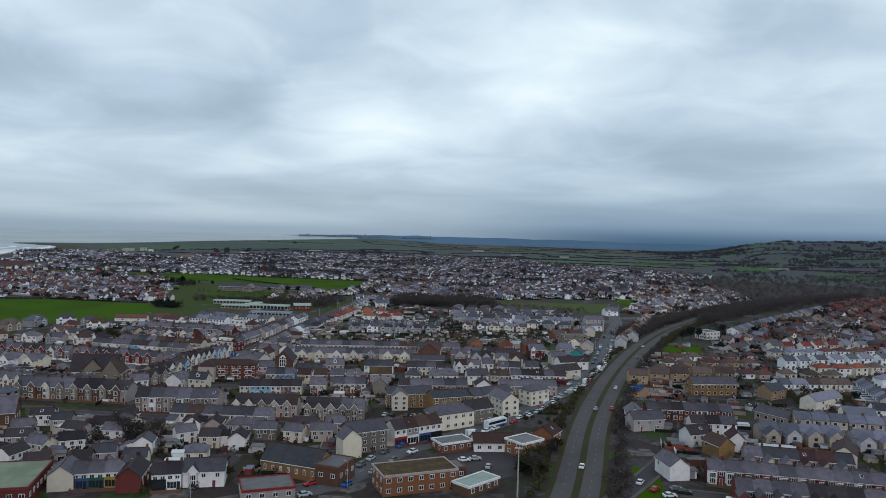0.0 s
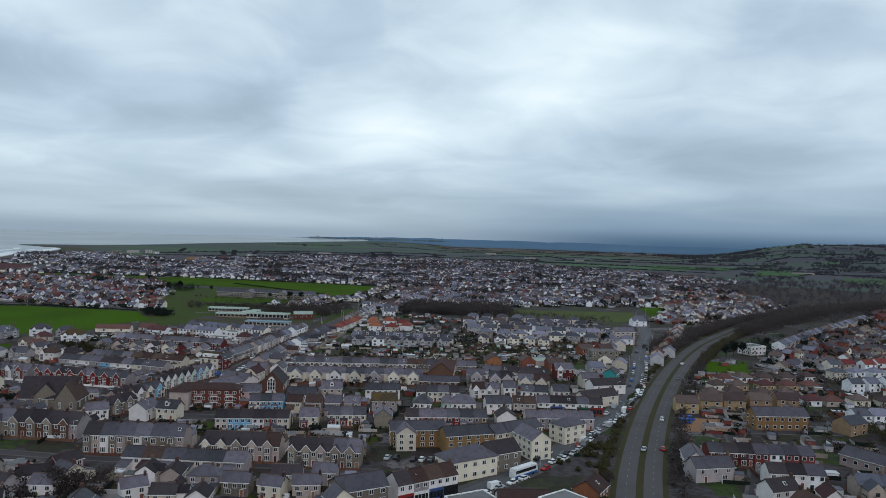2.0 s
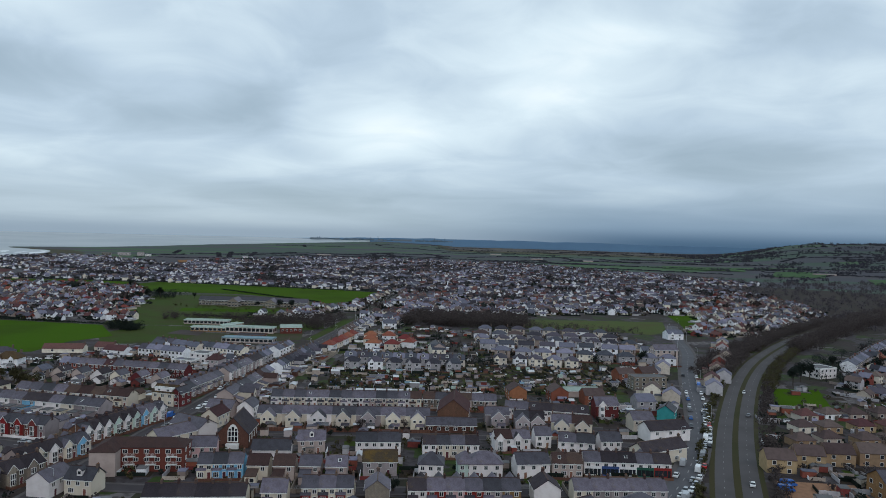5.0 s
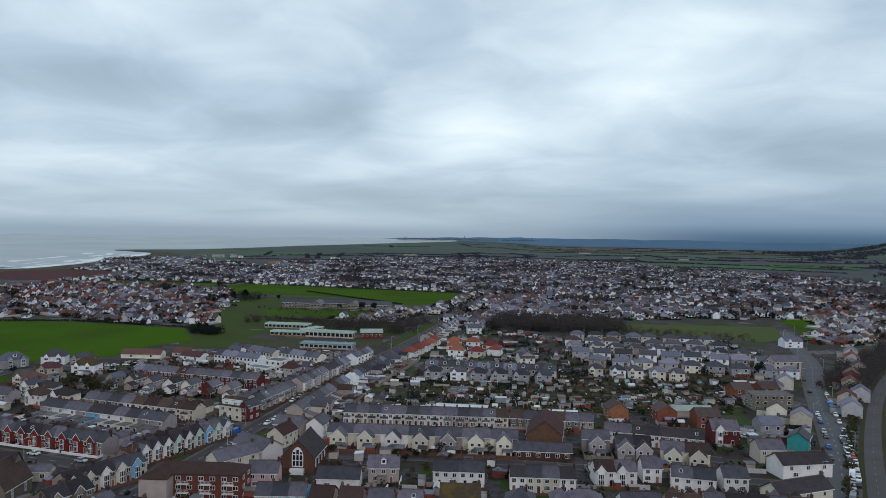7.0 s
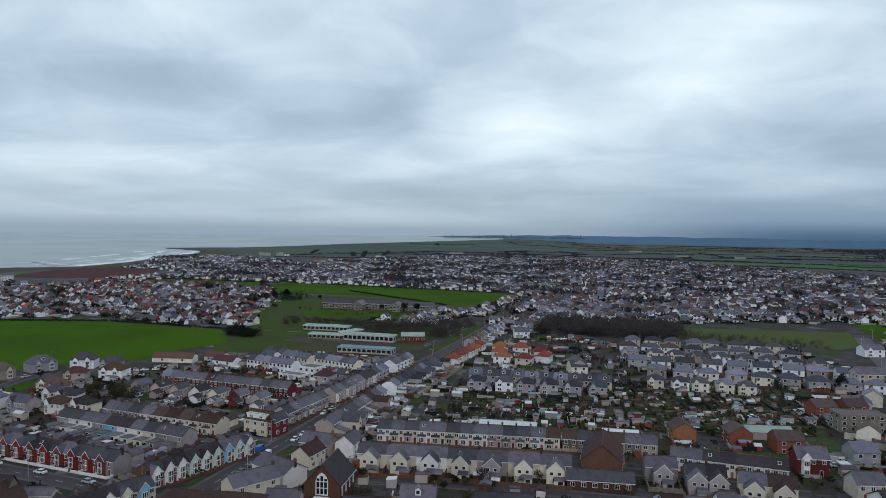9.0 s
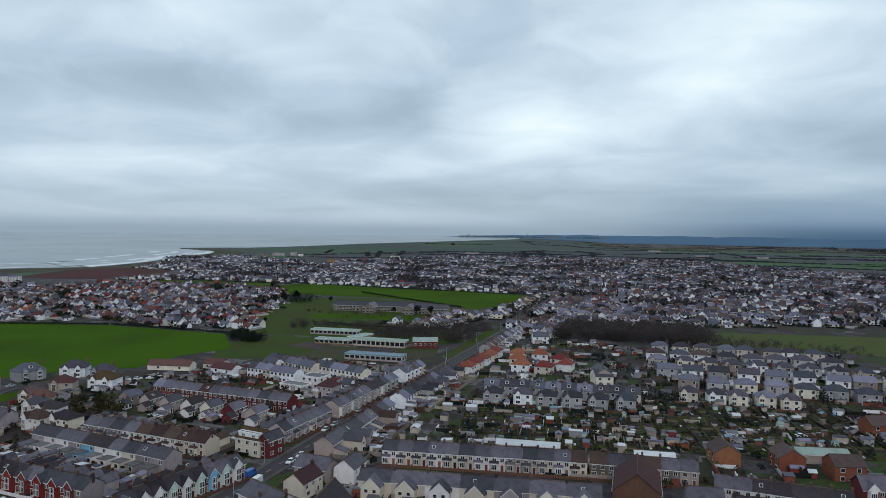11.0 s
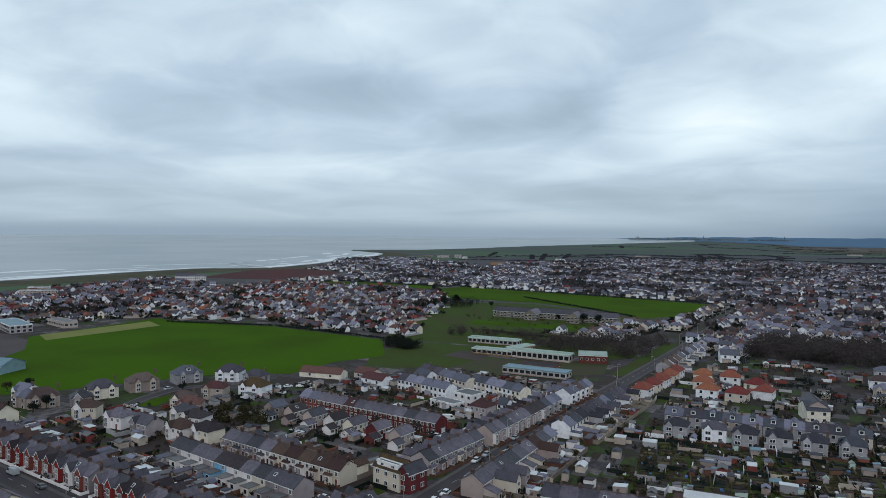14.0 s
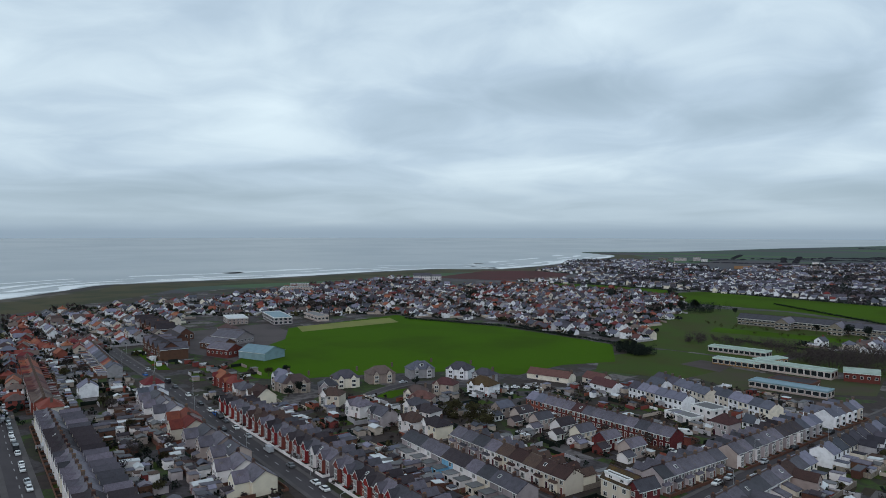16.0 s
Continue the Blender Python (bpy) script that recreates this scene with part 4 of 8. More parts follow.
def far_house(m, w, d, e, h, wall, roof, hip, storeys, wing, rng, bay="", dormer=False):
    """A house of the farther rows, joined with the rest of them."""
    b, ws, rs = FAR_ROWS, far_slot(WALLS_I.get(wall, WALLS_I["tan"])), far_slot(ROOFS_I.get(roof, ROOFS_I["brown"]))
    tr, gl = far_slot(TRIM), far_slot(GLASS)
    if hip:
        b.box(-w / 2, w / 2, -d / 2, d / 2, 0, e, ws, m)
        add_hip(b, w, d, e, h, 0.35, rs, m)
    else:
        pts = [m @ Vector((s * w / 2, yy, z)) for s in (-1, 1) for yy, z in ((-d / 2, 0), (d / 2, 0), (d / 2, e), (0, h - 0.1), (-d / 2, e))]
        b.add(pts, [(4, 3, 2, 1, 0), (5, 6, 7, 8, 9), (0, 5, 9, 4), (1, 2, 7, 6)], ws)
        add_gable(b, w, d, e, h, 0.3, 0.12, rs, m)
    for s in (-1, 1):
        for lev in range(storeys):
            for x in (-w / 4, w / 4):
                z = e - 1.15 - 2.7 * lev
                b.box(x - 0.7, x + 0.7, s * d / 2 - 0.06, s * d / 2 + 0.06, z - 0.75, z + 0.75, tr, m)
                b.box(x - 0.58, x + 0.58, s * d / 2 - 0.09, s * d / 2 + 0.09, z - 0.62, z + 0.62, gl, m)
    if dormer:
        for s in (-1, 1):
            mm = m @ pose(0, s * d / 4, (e + h) / 2, 0, 0, 0 if s < 0 else 180)
            b.box(-0.9, 0.9, -1.0, 1.2, -0.6, 1.0, tr, mm)
            b.box(-0.6, 0.6, -1.04, -0.9, -0.2, 0.8, gl, mm)
            add_gable(b, 2.4, 2.0, 1.0, 1.7, 0.1, 0.1, rs, mm @ pose(0, 0, 0, 0, 0, 90))
    for sx in {"tall": (-1,), "twin": (-1, 1), "square": (-1,)}.get(bay, ()):
        mm = m @ pose(sx * w / 4, -d / 2, 0)
        b.box(-1.3, 1.3, -0.9, 0.05, 0, e, ws, mm)
        if bay != "square":
            add_gable(b, 3.2, 2.9, e, e + 1.7, 0.2, 0.05, rs, mm @ pose(0, 0.7, 0, 0, 0, 90))
            b.add([mm @ Vector(v) for v in ((-1.4, -0.92, e), (1.4, -0.92, e), (0, -0.92, e + 1.7))], [(0, 1, 2)], ws)
        for z0 in (e - 1.9, 0.8):
            b.box(-1.0, 1.0, -0.96, -0.85, z0, z0 + 1.35, tr, mm)
            b.box(-0.85, -0.06, -1.0, -0.85, z0 + 0.14, z0 + 1.2, gl, mm)
            b.box(0.06, 0.85, -1.0, -0.85, z0 + 0.14, z0 + 1.2, gl, mm)
    if wing in ("tall", "wide", "long"):
        ww, ll, we, wh = (5.4, 4.6, 4.4, 6.9) if wing == "wide" else (3.0, 5.4, 4.3, 5.9)
        mm = m @ pose(0 if wing == "wide" else w / 4, d / 2 + ll / 2, 0, 0, 0, 90)
        b.add([mm @ Vector((s * ll / 2, yy, z)) for s in (-1, 1) for yy, z in ((-ww / 2, 0), (ww / 2, 0), (ww / 2, we), (0, wh - 0.1), (-ww / 2, we))],
              [(4, 3, 2, 1, 0), (5, 6, 7, 8, 9), (0, 5, 9, 4), (1, 2, 7, 6)], ws)
        add_gable(b, ll, ww, we, wh, 0.2, 0.15, rs, mm)
        b.box(ll / 2 - 0.05, ll / 2 + 0.08, -0.6, 0.6, 2.8, 4.0, gl, mm)
        b.box(ll / 2 - 0.05, ll / 2 + 0.08, -0.9, 0.9, 0.7, 2.1, gl, mm)
    elif wing:
        b.box(0.1, w / 2 - 0.3, d / 2, d / 2 + 4.0, 0, 2.7, ws, m)
        b.box(0.0, w / 2 - 0.2, d / 2, d / 2 + 4.2, 2.7, 2.9, rs, m)
    b.box(w / 2 - 0.7, w / 2 + 0.1, -0.5, 0.5, h - 0.9, h + 1.2, far_slot(BRICK_CH), m)


def house(m, w=5.4, d=8.0, e=5.0, h=7.6, wall="grey", roof="slate", hip=False, bay="", bay_wall=None, wing="", chimney=1, side=0.0, rng=random, label="", group="",
          kind_word="terraced house", dormer=False, storeys=2, rear=True, shop=""):
    """One house with its wall, roof, chimney, windows, door and what it has of bays, dormers and rear extensions. The front faces local -y."""
    w, d, e, h = round(w * 2) / 2, round(d * 2) / 2, round(e, 1), round(h, 1)
    if not inside(m.translation.x, m.translation.y, NEAR_PLAN):
        far_house(m, w, d, e, h, wall, roof, hip, storeys, wing, rng, bay, dormer)
        return None
    top = thing("house", m, label or f"{WORD_W[wall]} {kind_word} with a {WORD_R[roof]}", "house", group)
    part("wall", wall_mesh(w, d, e, h, wall, hip), top)
    rf = part("roof", roof_mesh(w, d, e, h, roof, hip, side), top)
    COUNT[0] += 1
    for i in range(chimney):
        x = (w / 2 - 0.3) * (1 if i == 0 else -1)
        y = 0.0 if not hip else 0.4
        if hip:
            x *= 0.45
        part("chimney", chimney_mesh(rng.choice((2, 3, 3, 4))), rf, pose(x, y, h + (0.1 if not hip else -0.1), 0, 0, 90))
    win = window_mesh(1.3, 1.35)
    flip = rng.choice((-1, 1)) if not bay else 1
    xs = (-w / 4, w / 4) if w < 7.5 else (-w / 3, 0.0, w / 3)
    for lev in range(1, storeys):
        for x in xs:
            if bay in ("tall", "twin", "square") and (x < 0 or (x > 0 and bay == "twin")):
                continue
            part("window", win, top, pose(x, -d / 2, e - 1.15 - (storeys - 1 - lev) * 2.7))
    if shop:
        part("shopfront", shopfront_mesh(shop, w), top, pose(0, -d / 2, 0), f"{shop} painted shop front with a dark window")
    elif bay == "twin":
        for sx in (-1, 1):
            part("bay_window", bay_mesh("tall", e, bay_wall or wall, roof), top, pose(sx * w / 3.4, -d / 2, 0))
    elif bay:
        part("bay_window", bay_mesh(bay, e, bay_wall or wall, roof), top, pose(-w / 4, -d / 2, 0))
    else:
        part("window", window_mesh(1.8, 1.4), top, pose(-flip * w / 4, -d / 2, 1.55))
    if not shop:
        part("door", door_mesh(), top, pose(0.0 if bay == "twin" else flip * w / 4, -d / 2, 0.05))
    back = pose(0, 0, 0, 0, 0, 180)
    if rear:
        for lev in range(1, storeys):
            part("window", win, top, back @ pose(w / 4 if wing else -w / 4, -d / 2, e - 1.15 - (storeys - 1 - lev) * 2.7))
    if wing:
        part("rear_extension", wing_mesh(wing, wall, roof), top, pose({"tall": w / 4, "wide": 0.0, "long": w / 6}.get(wing, w / 5), d / 2, 0))
    slope = math.degrees(math.atan2(h - e, d / 2))
    if dormer:
        part("dormer", dormer_mesh("white", roof), rf, pose(0, -d / 4, (e + h) / 2 + 0.1))
    elif not hip and rng.random() < 0.22:
        s = rng.choice((-1, 1))
        part("skylight", skylight_mesh(), rf, pose(rng.uniform(-1, 1), s * d / 4, (e + h) / 2 + 0.2, -s * slope))
    return top


def weighted(rng, mix):
    names = list(mix)
    return rng.choices(names, [mix[n] for n in names])[0]


GREY_ROW = {"grey": 4, "tan": 3, "white": 3, "cream": 2, "stone": 2}
PALE_ROW = {"white": 5, "cream": 3, "grey": 2, "tan": 1}
ROOF_ROW = {"slate": 6, "dark": 2, "brown": 2}
ROWN = [0]


def frame_of(p, q, front):
    (ax, ay), (bx, by) = p, q
    ang = math.degrees(math.atan2(by - ay, bx - ax))
    return ang if front == "R" else ang + 180


def terrace(p, q, front="R", n=None, w=5.3, walls=GREY_ROW, roofs=ROOF_ROW, wing="tall", bay="", bay_wall=None, seed=1, d=7.5, e=4.8, h=7.2, chimney=1, hip=False,
            gap=0.0, word="terraced house", dormer=0.0, storeys=2, yards=True, wings=1.0, shops=()):
    """A row of houses (walls: shares, or a list in order) along its ridge line from p to q; front R: the street lies to the right of p-q."""
    rng = random.Random(seed * 7919 + 13)
    ROWN[0] += 1
    group = f"row of houses {ROWN[0]}"
    length = math.hypot(q[0] - p[0], q[1] - p[1])
    n = n or max(1, round(length / (w + gap)))
    step_w = length / n
    hw = step_w - gap
    ang = frame_of(p, q, front)
    made = []
    roof = weighted(rng, roofs)
    for i in range(n):
        k = (i + 0.5) / n
        x, y = p[0] + (q[0] - p[0]) * k, p[1] + (q[1] - p[1]) * k
        if rng.random() < 0.45:
            roof = weighted(rng, roofs)
        # a half-metre grid of widths keeps the meshes shared; neighbours butt with a hair of difference in height
        wob = 0.03 * (i % 3)
        turn = 0.0
        if gap > 2.5:
            x, y, turn = x + rng.uniform(-1.3, 1.3), y + rng.uniform(-1.8, 1.8), rng.uniform(-5, 5)
        ob = house(pose(x, y, ground_z(x, y) - 0.02 + wob, 0, 0, ang + turn), math.floor(hw * 2) / 2 if gap == 0 else hw, d, e, h, walls[i % len(walls)] if isinstance(walls, list) else weighted(rng, walls), roof, hip, bay,
                   (bay_wall if not isinstance(bay_wall, dict) else weighted(rng, bay_wall)), wing if rng.random() < wings else "low", chimney, 0.3 if gap else 0.12, rng, "", group, word,
                   rng.random() < dormer, storeys, shop=shops[i % len(shops)] if shops else "")
        if ob and abs(hw - math.floor(hw * 2) / 2) > 0.01 and gap == 0:
            ob.scale = (hw / (math.floor(hw * 2) / 2), 1, 1)
        made.append(ob)
    if yards:
        b = Mesh()
        back = Matrix.Translation((0, 0, 0))
        c = pose((p[0] + q[0]) / 2, (p[1] + q[1]) / 2, 0, 0, 0, ang)
        yl = 9.0 if gap == 0 else 11.0
        for i in range(n + 1):
            x = -length / 2 + i * step_w
            b.box(x - 0.11, x + 0.11, d / 2, d / 2 + yl, 0, 1.4 + 0.2 * (i % 2), 0, c)
        b.box(-length / 2, length / 2, d / 2 + yl, d / 2 + yl + 0.22, 0, 1.5, 0, c)
        tagged(new("garden_wall", b.data("garden_wall", rng.choice((WALLS["stone"], WALLS["brown"], WALLS["brown"])))), "grey blockwork walls between back yards",
               "garden wall", kind="structure")
        fr = Mesh()
        fr.box(-length / 2, length / 2, -d / 2 - 2.6, -d / 2 - 2.4, 0, 0.9, 0, c)
        for i in range(n + 1):
            x = -length / 2 + i * step_w
            fr.box(x - 0.1, x + 0.1, -d / 2 - 2.4, -d / 2 - 0.05, 0, 0.85, 0, c)
        clutter = Mesh()
        for i in range(n):
            yard_plot(clutter, rng, c, -length / 2 + i * step_w, step_w, d / 2 + (5.2 if wing == "tall" else 4.4), d / 2 + yl, True)
            yard_plot(clutter, rng, c, -length / 2 + i * step_w, step_w, -d / 2 - 2.3, -d / 2 - 0.2, False)
        tagged(new("back_yards", clutter.data("back_yards", *yard_mats())), "paved and grassed yards with outhouses and shrubs", "yards", kind="stuff")
        tagged(new("garden_wall", fr.data("garden_wall", WALLS["white" if bay == "tall" and bay_wall and seed < 4 else "brown"])), "low rendered front garden walls", "garden wall", kind="structure")
    return made


def detached(x, y, ang, w=9.0, d=8.0, wall="white", roof="slate", hip=False, bay="", bungalow=False, wing="", seed=1, word="detached house", e=None, h=None, dormer=False, group="", bay_wall=None, chimney=1):
    rng = random.Random(seed * 31 + int(abs(x) * 7 + abs(y)))
    e = e or (2.7 if bungalow else 4.8)
    h = h or (5.2 if bungalow else (7.9 if hip else 7.5))
    return house(pose(x, y, ground_z(x, y) - 0.02, 0, 0, ang), w, d, e, h, wall, roof, hip, bay, bay_wall, wing, chimney, 0.35, rng, "", group, "bungalow" if bungalow else word, dormer,
                 1 if bungalow else 2)


def block(name, x, y, ang, w, d, e, wall, roof, label, cat, h=None, hip=False, floors=2, cols=None, win=(1.5, 1.4), parapet=True, sides=(0, 1, 2, 3), fascia=None, z=0.0):
    """A larger building: walls, a flat, pitched or hipped roof and its windows in rows."""
    top = thing(name, pose(x, y, ground_z(x, y) - 0.02 + z, 0, 0, ang), label, cat)
    if h:
        part("wall", wall_mesh(w, d, e, h, wall, hip), top)
        part("roof", roof_mesh(w, d, e, h, roof, hip, 0.35), top)
    else:
        part("wall", Mesh().box(-w / 2, w / 2, -d / 2, d / 2, 0, e).data("wall", WALLS[wall]), top)
        b = Mesh().box(-w / 2 + 0.25, w / 2 - 0.25, -d / 2 + 0.25, d / 2 - 0.25, e, e + 0.12, 0)
        for x0, x1, y0, y1 in ((-w / 2 - 0.15, w / 2 + 0.15, -d / 2 - 0.15, -d / 2 + 0.25), (-w / 2 - 0.15, w / 2 + 0.15, d / 2 - 0.25, d / 2 + 0.15),
                               (-w / 2 - 0.15, -w / 2 + 0.25, -d / 2 + 0.25, d / 2 - 0.25), (w / 2 - 0.25, w / 2 + 0.15, -d / 2 + 0.25, d / 2 - 0.25)):
            b.box(x0, x1, y0, y1, e - 0.35, e + (0.35 if parapet else 0.2), 1)
        part("roof", b.data("roof", ROOFS[roof], fascia or TRIM), top)
    me = window_mesh(*win)
    near, joined = inside(x, y, NEAR_PLAN), Mesh()
    for s in sides:
        span = w if s % 2 == 0 else d
        far = d / 2 if s % 2 == 0 else w / 2
        n = max(1, int(span / 3.1)) if cols is None or s % 2 else cols
        for f in range(floors):
            zc = (f + 0.55) * e / floors
            for i in range(n):
                wm = pose(0, 0, 0, 0, 0, 90 * s) @ pose((i + 0.5) / n * span - span / 2, -far, zc)
                if near:
                    part("window", me, top, wm)
                else:
                    joined.box(-win[0] / 2, win[0] / 2, -0.09, 0.02, -win[1] / 2, win[1] / 2, 0, wm)
                    joined.box(-win[0] / 2 + 0.12, win[0] / 2 - 0.12, -0.11, 0.0, -win[1] / 2 + 0.12, win[1] / 2 - 0.12, 1, wm)
    if joined.v:
        tagged(part("glazing", joined.data("glazing", TRIM, GLASS), top), kind="stuff")
    return top


# ---- plants ----


def leaf_cloud(b, rng, blobs, n, size, slot=0):
    for _ in range(n):
        cx, cy, cz, r = rng.choice(blobs)
        v = Vector((rng.gauss(0, 1), rng.gauss(0, 1), rng.gauss(0, 1))).normalized() * r * rng.uniform(0.55, 1.08)
        c = Vector((cx, cy, cz)) + v
        u = Vector((rng.uniform(-1, 1), rng.uniform(-1, 1), rng.uniform(-0.7, 0.7))).normalized() * size * rng.uniform(0.5, 1.2)
        t = u.orthogonal().normalized() * size * rng.uniform(0.35, 0.9)
        b.add([c - u, c + t, c + u * 0.9, c - t], [(0, 1, 2, 3)], slot)


def limb(b, p, q, r0, r1, slot=0):
    p, q = Vector(p), Vector(q)
    axis = (q - p).normalized()
    u = axis.orthogonal().normalized()
    v = axis.cross(u)
    pts = [c + (u * math.cos(k * 1.2566) + v * math.sin(k * 1.2566)) * r for c, r in ((p, r0), (q, r1)) for k in range(5)]
    b.add(pts, [(k, (k + 1) % 5, 5 + (k + 1) % 5, 5 + k) for k in range(5)], slot)


def tree_meshes(key, height, spread, mat, leaves, size, seed):
    def make():
        rng = random.Random(seed)
        t = Mesh()
        limb(t, (0, 0, -0.3), (0.1, 0.05, height * 0.45), 0.28, 0.18)
        blobs = []
        for i in range(7):
            a = i * 0.9 + rng.uniform(-0.3, 0.3)
            rr = spread * rng.uniform(0.3, 0.7)
            tip = (rr * math.cos(a), rr * math.sin(a), height * rng.uniform(0.5, 0.85))
            limb(t, (0.05, 0.03, height * rng.uniform(0.25, 0.42)), tip, 0.12, 0.03)
            blobs.append((*tip, spread * rng.uniform(0.28, 0.5)))
        blobs.append((0, 0, height * 0.82, spread * 0.45))
        c = Mesh()
        leaf_cloud(c, rng, blobs, leaves, size)
        return t.data("trunk", BARK), c.data("crown", mat)
    return cached(("tree", key), make)


TREES = [("pine", 9.0, 3.6, LEAF_DARK, 900, 0.4, 5, "dark evergreen tree with a dense ragged crown"),
         ("shrubby", 5.0, 3.0, LEAF_OLIVE, 700, 0.3, 6, "olive-green garden shrub tree"),
         ("bare", 8.0, 4.0, LEAF_BROWN, 800, 0.25, 7, "bare winter tree with brown twigs"),
         ("low", 3.6, 2.4, LEAF_DARK, 520, 0.27, 8, "low dark evergreen bush")]


def tree(kind, x, y, scale=1.0, rng=random):
    key, ht, sp, mat, n, size, seed, label = TREES[kind]
    trunk, crown = tree_meshes(key, ht, sp, mat, n, size, seed)
    top = thing("tree" if kind != 3 else "bush", pose(x, y, ground_z(x, y), 0, 0, rng.uniform(0, 360)) @ Matrix.Scale(scale, 4), label, "tree" if kind != 3 else "bush")
    part("trunk", trunk, top)
    part("crown", crown, top)
    return top


def thicket(name, places, mat, label, size=0.36, n=110, seed=1, big=1.0):
    """Shrubs or woodland past counting, joined in one mesh."""
    rng = random.Random(seed)
    b = Mesh()
    for x, y, ht in places:
        z = ground_z(x, y)
        blobs = [(x + rng.uniform(-0.5, 0.5) * ht, y + rng.uniform(-0.5, 0.5) * ht, z + ht * rng.uniform(0.25, 0.75), ht * rng.uniform(0.25, 0.42)) for _ in range(4)]
        leaf_cloud(b, rng, blobs, n, size * big, 0)
        limb(b, (x, y, z - 0.3), (x, y, z + ht * 0.6), 0.16 * big, 0.05 * big)
    return tagged(new(name, b.data(name, mat)), label, name, kind="stuff")


# ---- cars ----
CARPAINT = {}
for k, c in (("white", (0.75, 0.76, 0.76)), ("silver", (0.42, 0.44, 0.46)), ("black", (0.02, 0.02, 0.024)), ("blue", (0.03, 0.13, 0.42)), ("red", (0.40, 0.025, 0.02)), ("grey", (0.13, 0.135, 0.145))):
    CARPAINT[k] = surface("car_paint_" + k, c, 0.25, tint=0.05, bump=0, spec=0.6)


def prism(b, profile, half, slot, taper=0.0):
    n = len(profile)
    zs = [z for _, z in profile]
    lo, hi = min(zs), max(zs)
    pts = [(x, s * (half - taper * (z - lo) / (hi - lo)), z) for s in (-1, 1) for x, z in profile]
    b.add(pts, [tuple(range(n)), tuple(range(2 * n - 1, n - 1, -1))] + [((i + 1) % n, i, n + i, n + (i + 1) % n) for i in range(n)], slot)


def car_meshes(colour, van):
    def make():
        body, cabin, wheel = Mesh(), Mesh(), Mesh()
        if van:
            prism(body, [(-2.6, 0.35), (2.55, 0.35), (2.65, 0.9), (1.9, 1.25), (1.35, 2.15), (-2.55, 2.25), (-2.65, 1.0)], 0.98, 0, 0.12)
            prism(cabin, [(0.7, 1.25), (1.78, 1.27), (1.38, 1.98), (0.7, 2.0)], 0.95, 0, 0.03)
            cabin.box(-0.2, 0.0, -0.05, 0.05, 1.2, 1.3, 0)
        else:
            prism(body, [(-2.1, 0.3), (2.1, 0.3), (2.15, 0.65), (1.95, 0.82), (1.0, 0.95), (-1.75, 1.0), (-2.12, 0.85)], 0.88, 0, 0.06)
            prism(cabin, [(-1.75, 0.97), (1.0, 0.93), (0.35, 1.4), (-1.2, 1.42)], 0.8, 0, 0.16)
            prism(cabin, [(-1.15, 1.415), (0.32, 1.395), (0.28, 1.47), (-1.1, 1.48)], 0.66, 1, 0.05)
        pts = [(0.32 * math.cos(k * 0.7854), y, 0.32 * math.sin(k * 0.7854)) for y in (-0.1, 0.1) for k in range(8)]
        wheel.add(pts, [tuple(range(8)), tuple(range(15, 7, -1))] + [(k, 8 + k, 8 + (k + 1) % 8, (k + 1) % 8) for k in range(8)])
        return body.data("body", CARPAINT[colour]), cabin.data("cabin", GLASS, CARPAINT[colour]), cached("wheel", lambda: wheel.data("wheel", TYRE))
    return cached(("car", colour, van), make)


def car(x, y, ang, colour="silver", van=False, z=0.09):
    body, cabin, wheel = car_meshes(colour, van)
    top = thing("van" if van else "car", pose(x, y, ground_z(x, y) + z, 0, 0, ang), f"{colour} {'panel van' if van else 'hatchback car'} standing on the asphalt", "van" if van else "car")
    part("body", body, top)
    part("cabin", cabin, top, None, "dark glazed cabin")
    k = 1.6 if van else 1.3
    for sx in (-1, 1):
        for sy in (-1, 1):
            part("wheel", wheel, top, pose(sx * k, sy * 0.84, 0.32))
    return top


def park(line, offset, start, stop, chance, seed, gap=6.2):
    """Parked cars along a street line."""
    rng = random.Random(seed)
    run, nxt = 0.0, start
    for p, q in zip(line, line[1:]):
        seg = (q - p).length
        while nxt < run + seg and nxt < stop:
            d = (q - p).normalized()
            c = p + d * (nxt - run)
            if rng.random() < chance:
                nrm = Vector((-d.y, d.x))
                c = c - nrm * (offset + rng.uniform(-0.15, 0.15))
                car(c.x, c.y, math.degrees(math.atan2(d.y, d.x)) + rng.choice((0, 180)) + rng.uniform(-2, 2),
                    rng.choices(("white", "silver", "black", "blue", "red", "grey"), (8, 5, 3, 1.5, 1, 3))[0], rng.random() < 0.1)
            nxt += gap * rng.uniform(0.95, 1.2)
        run += seg


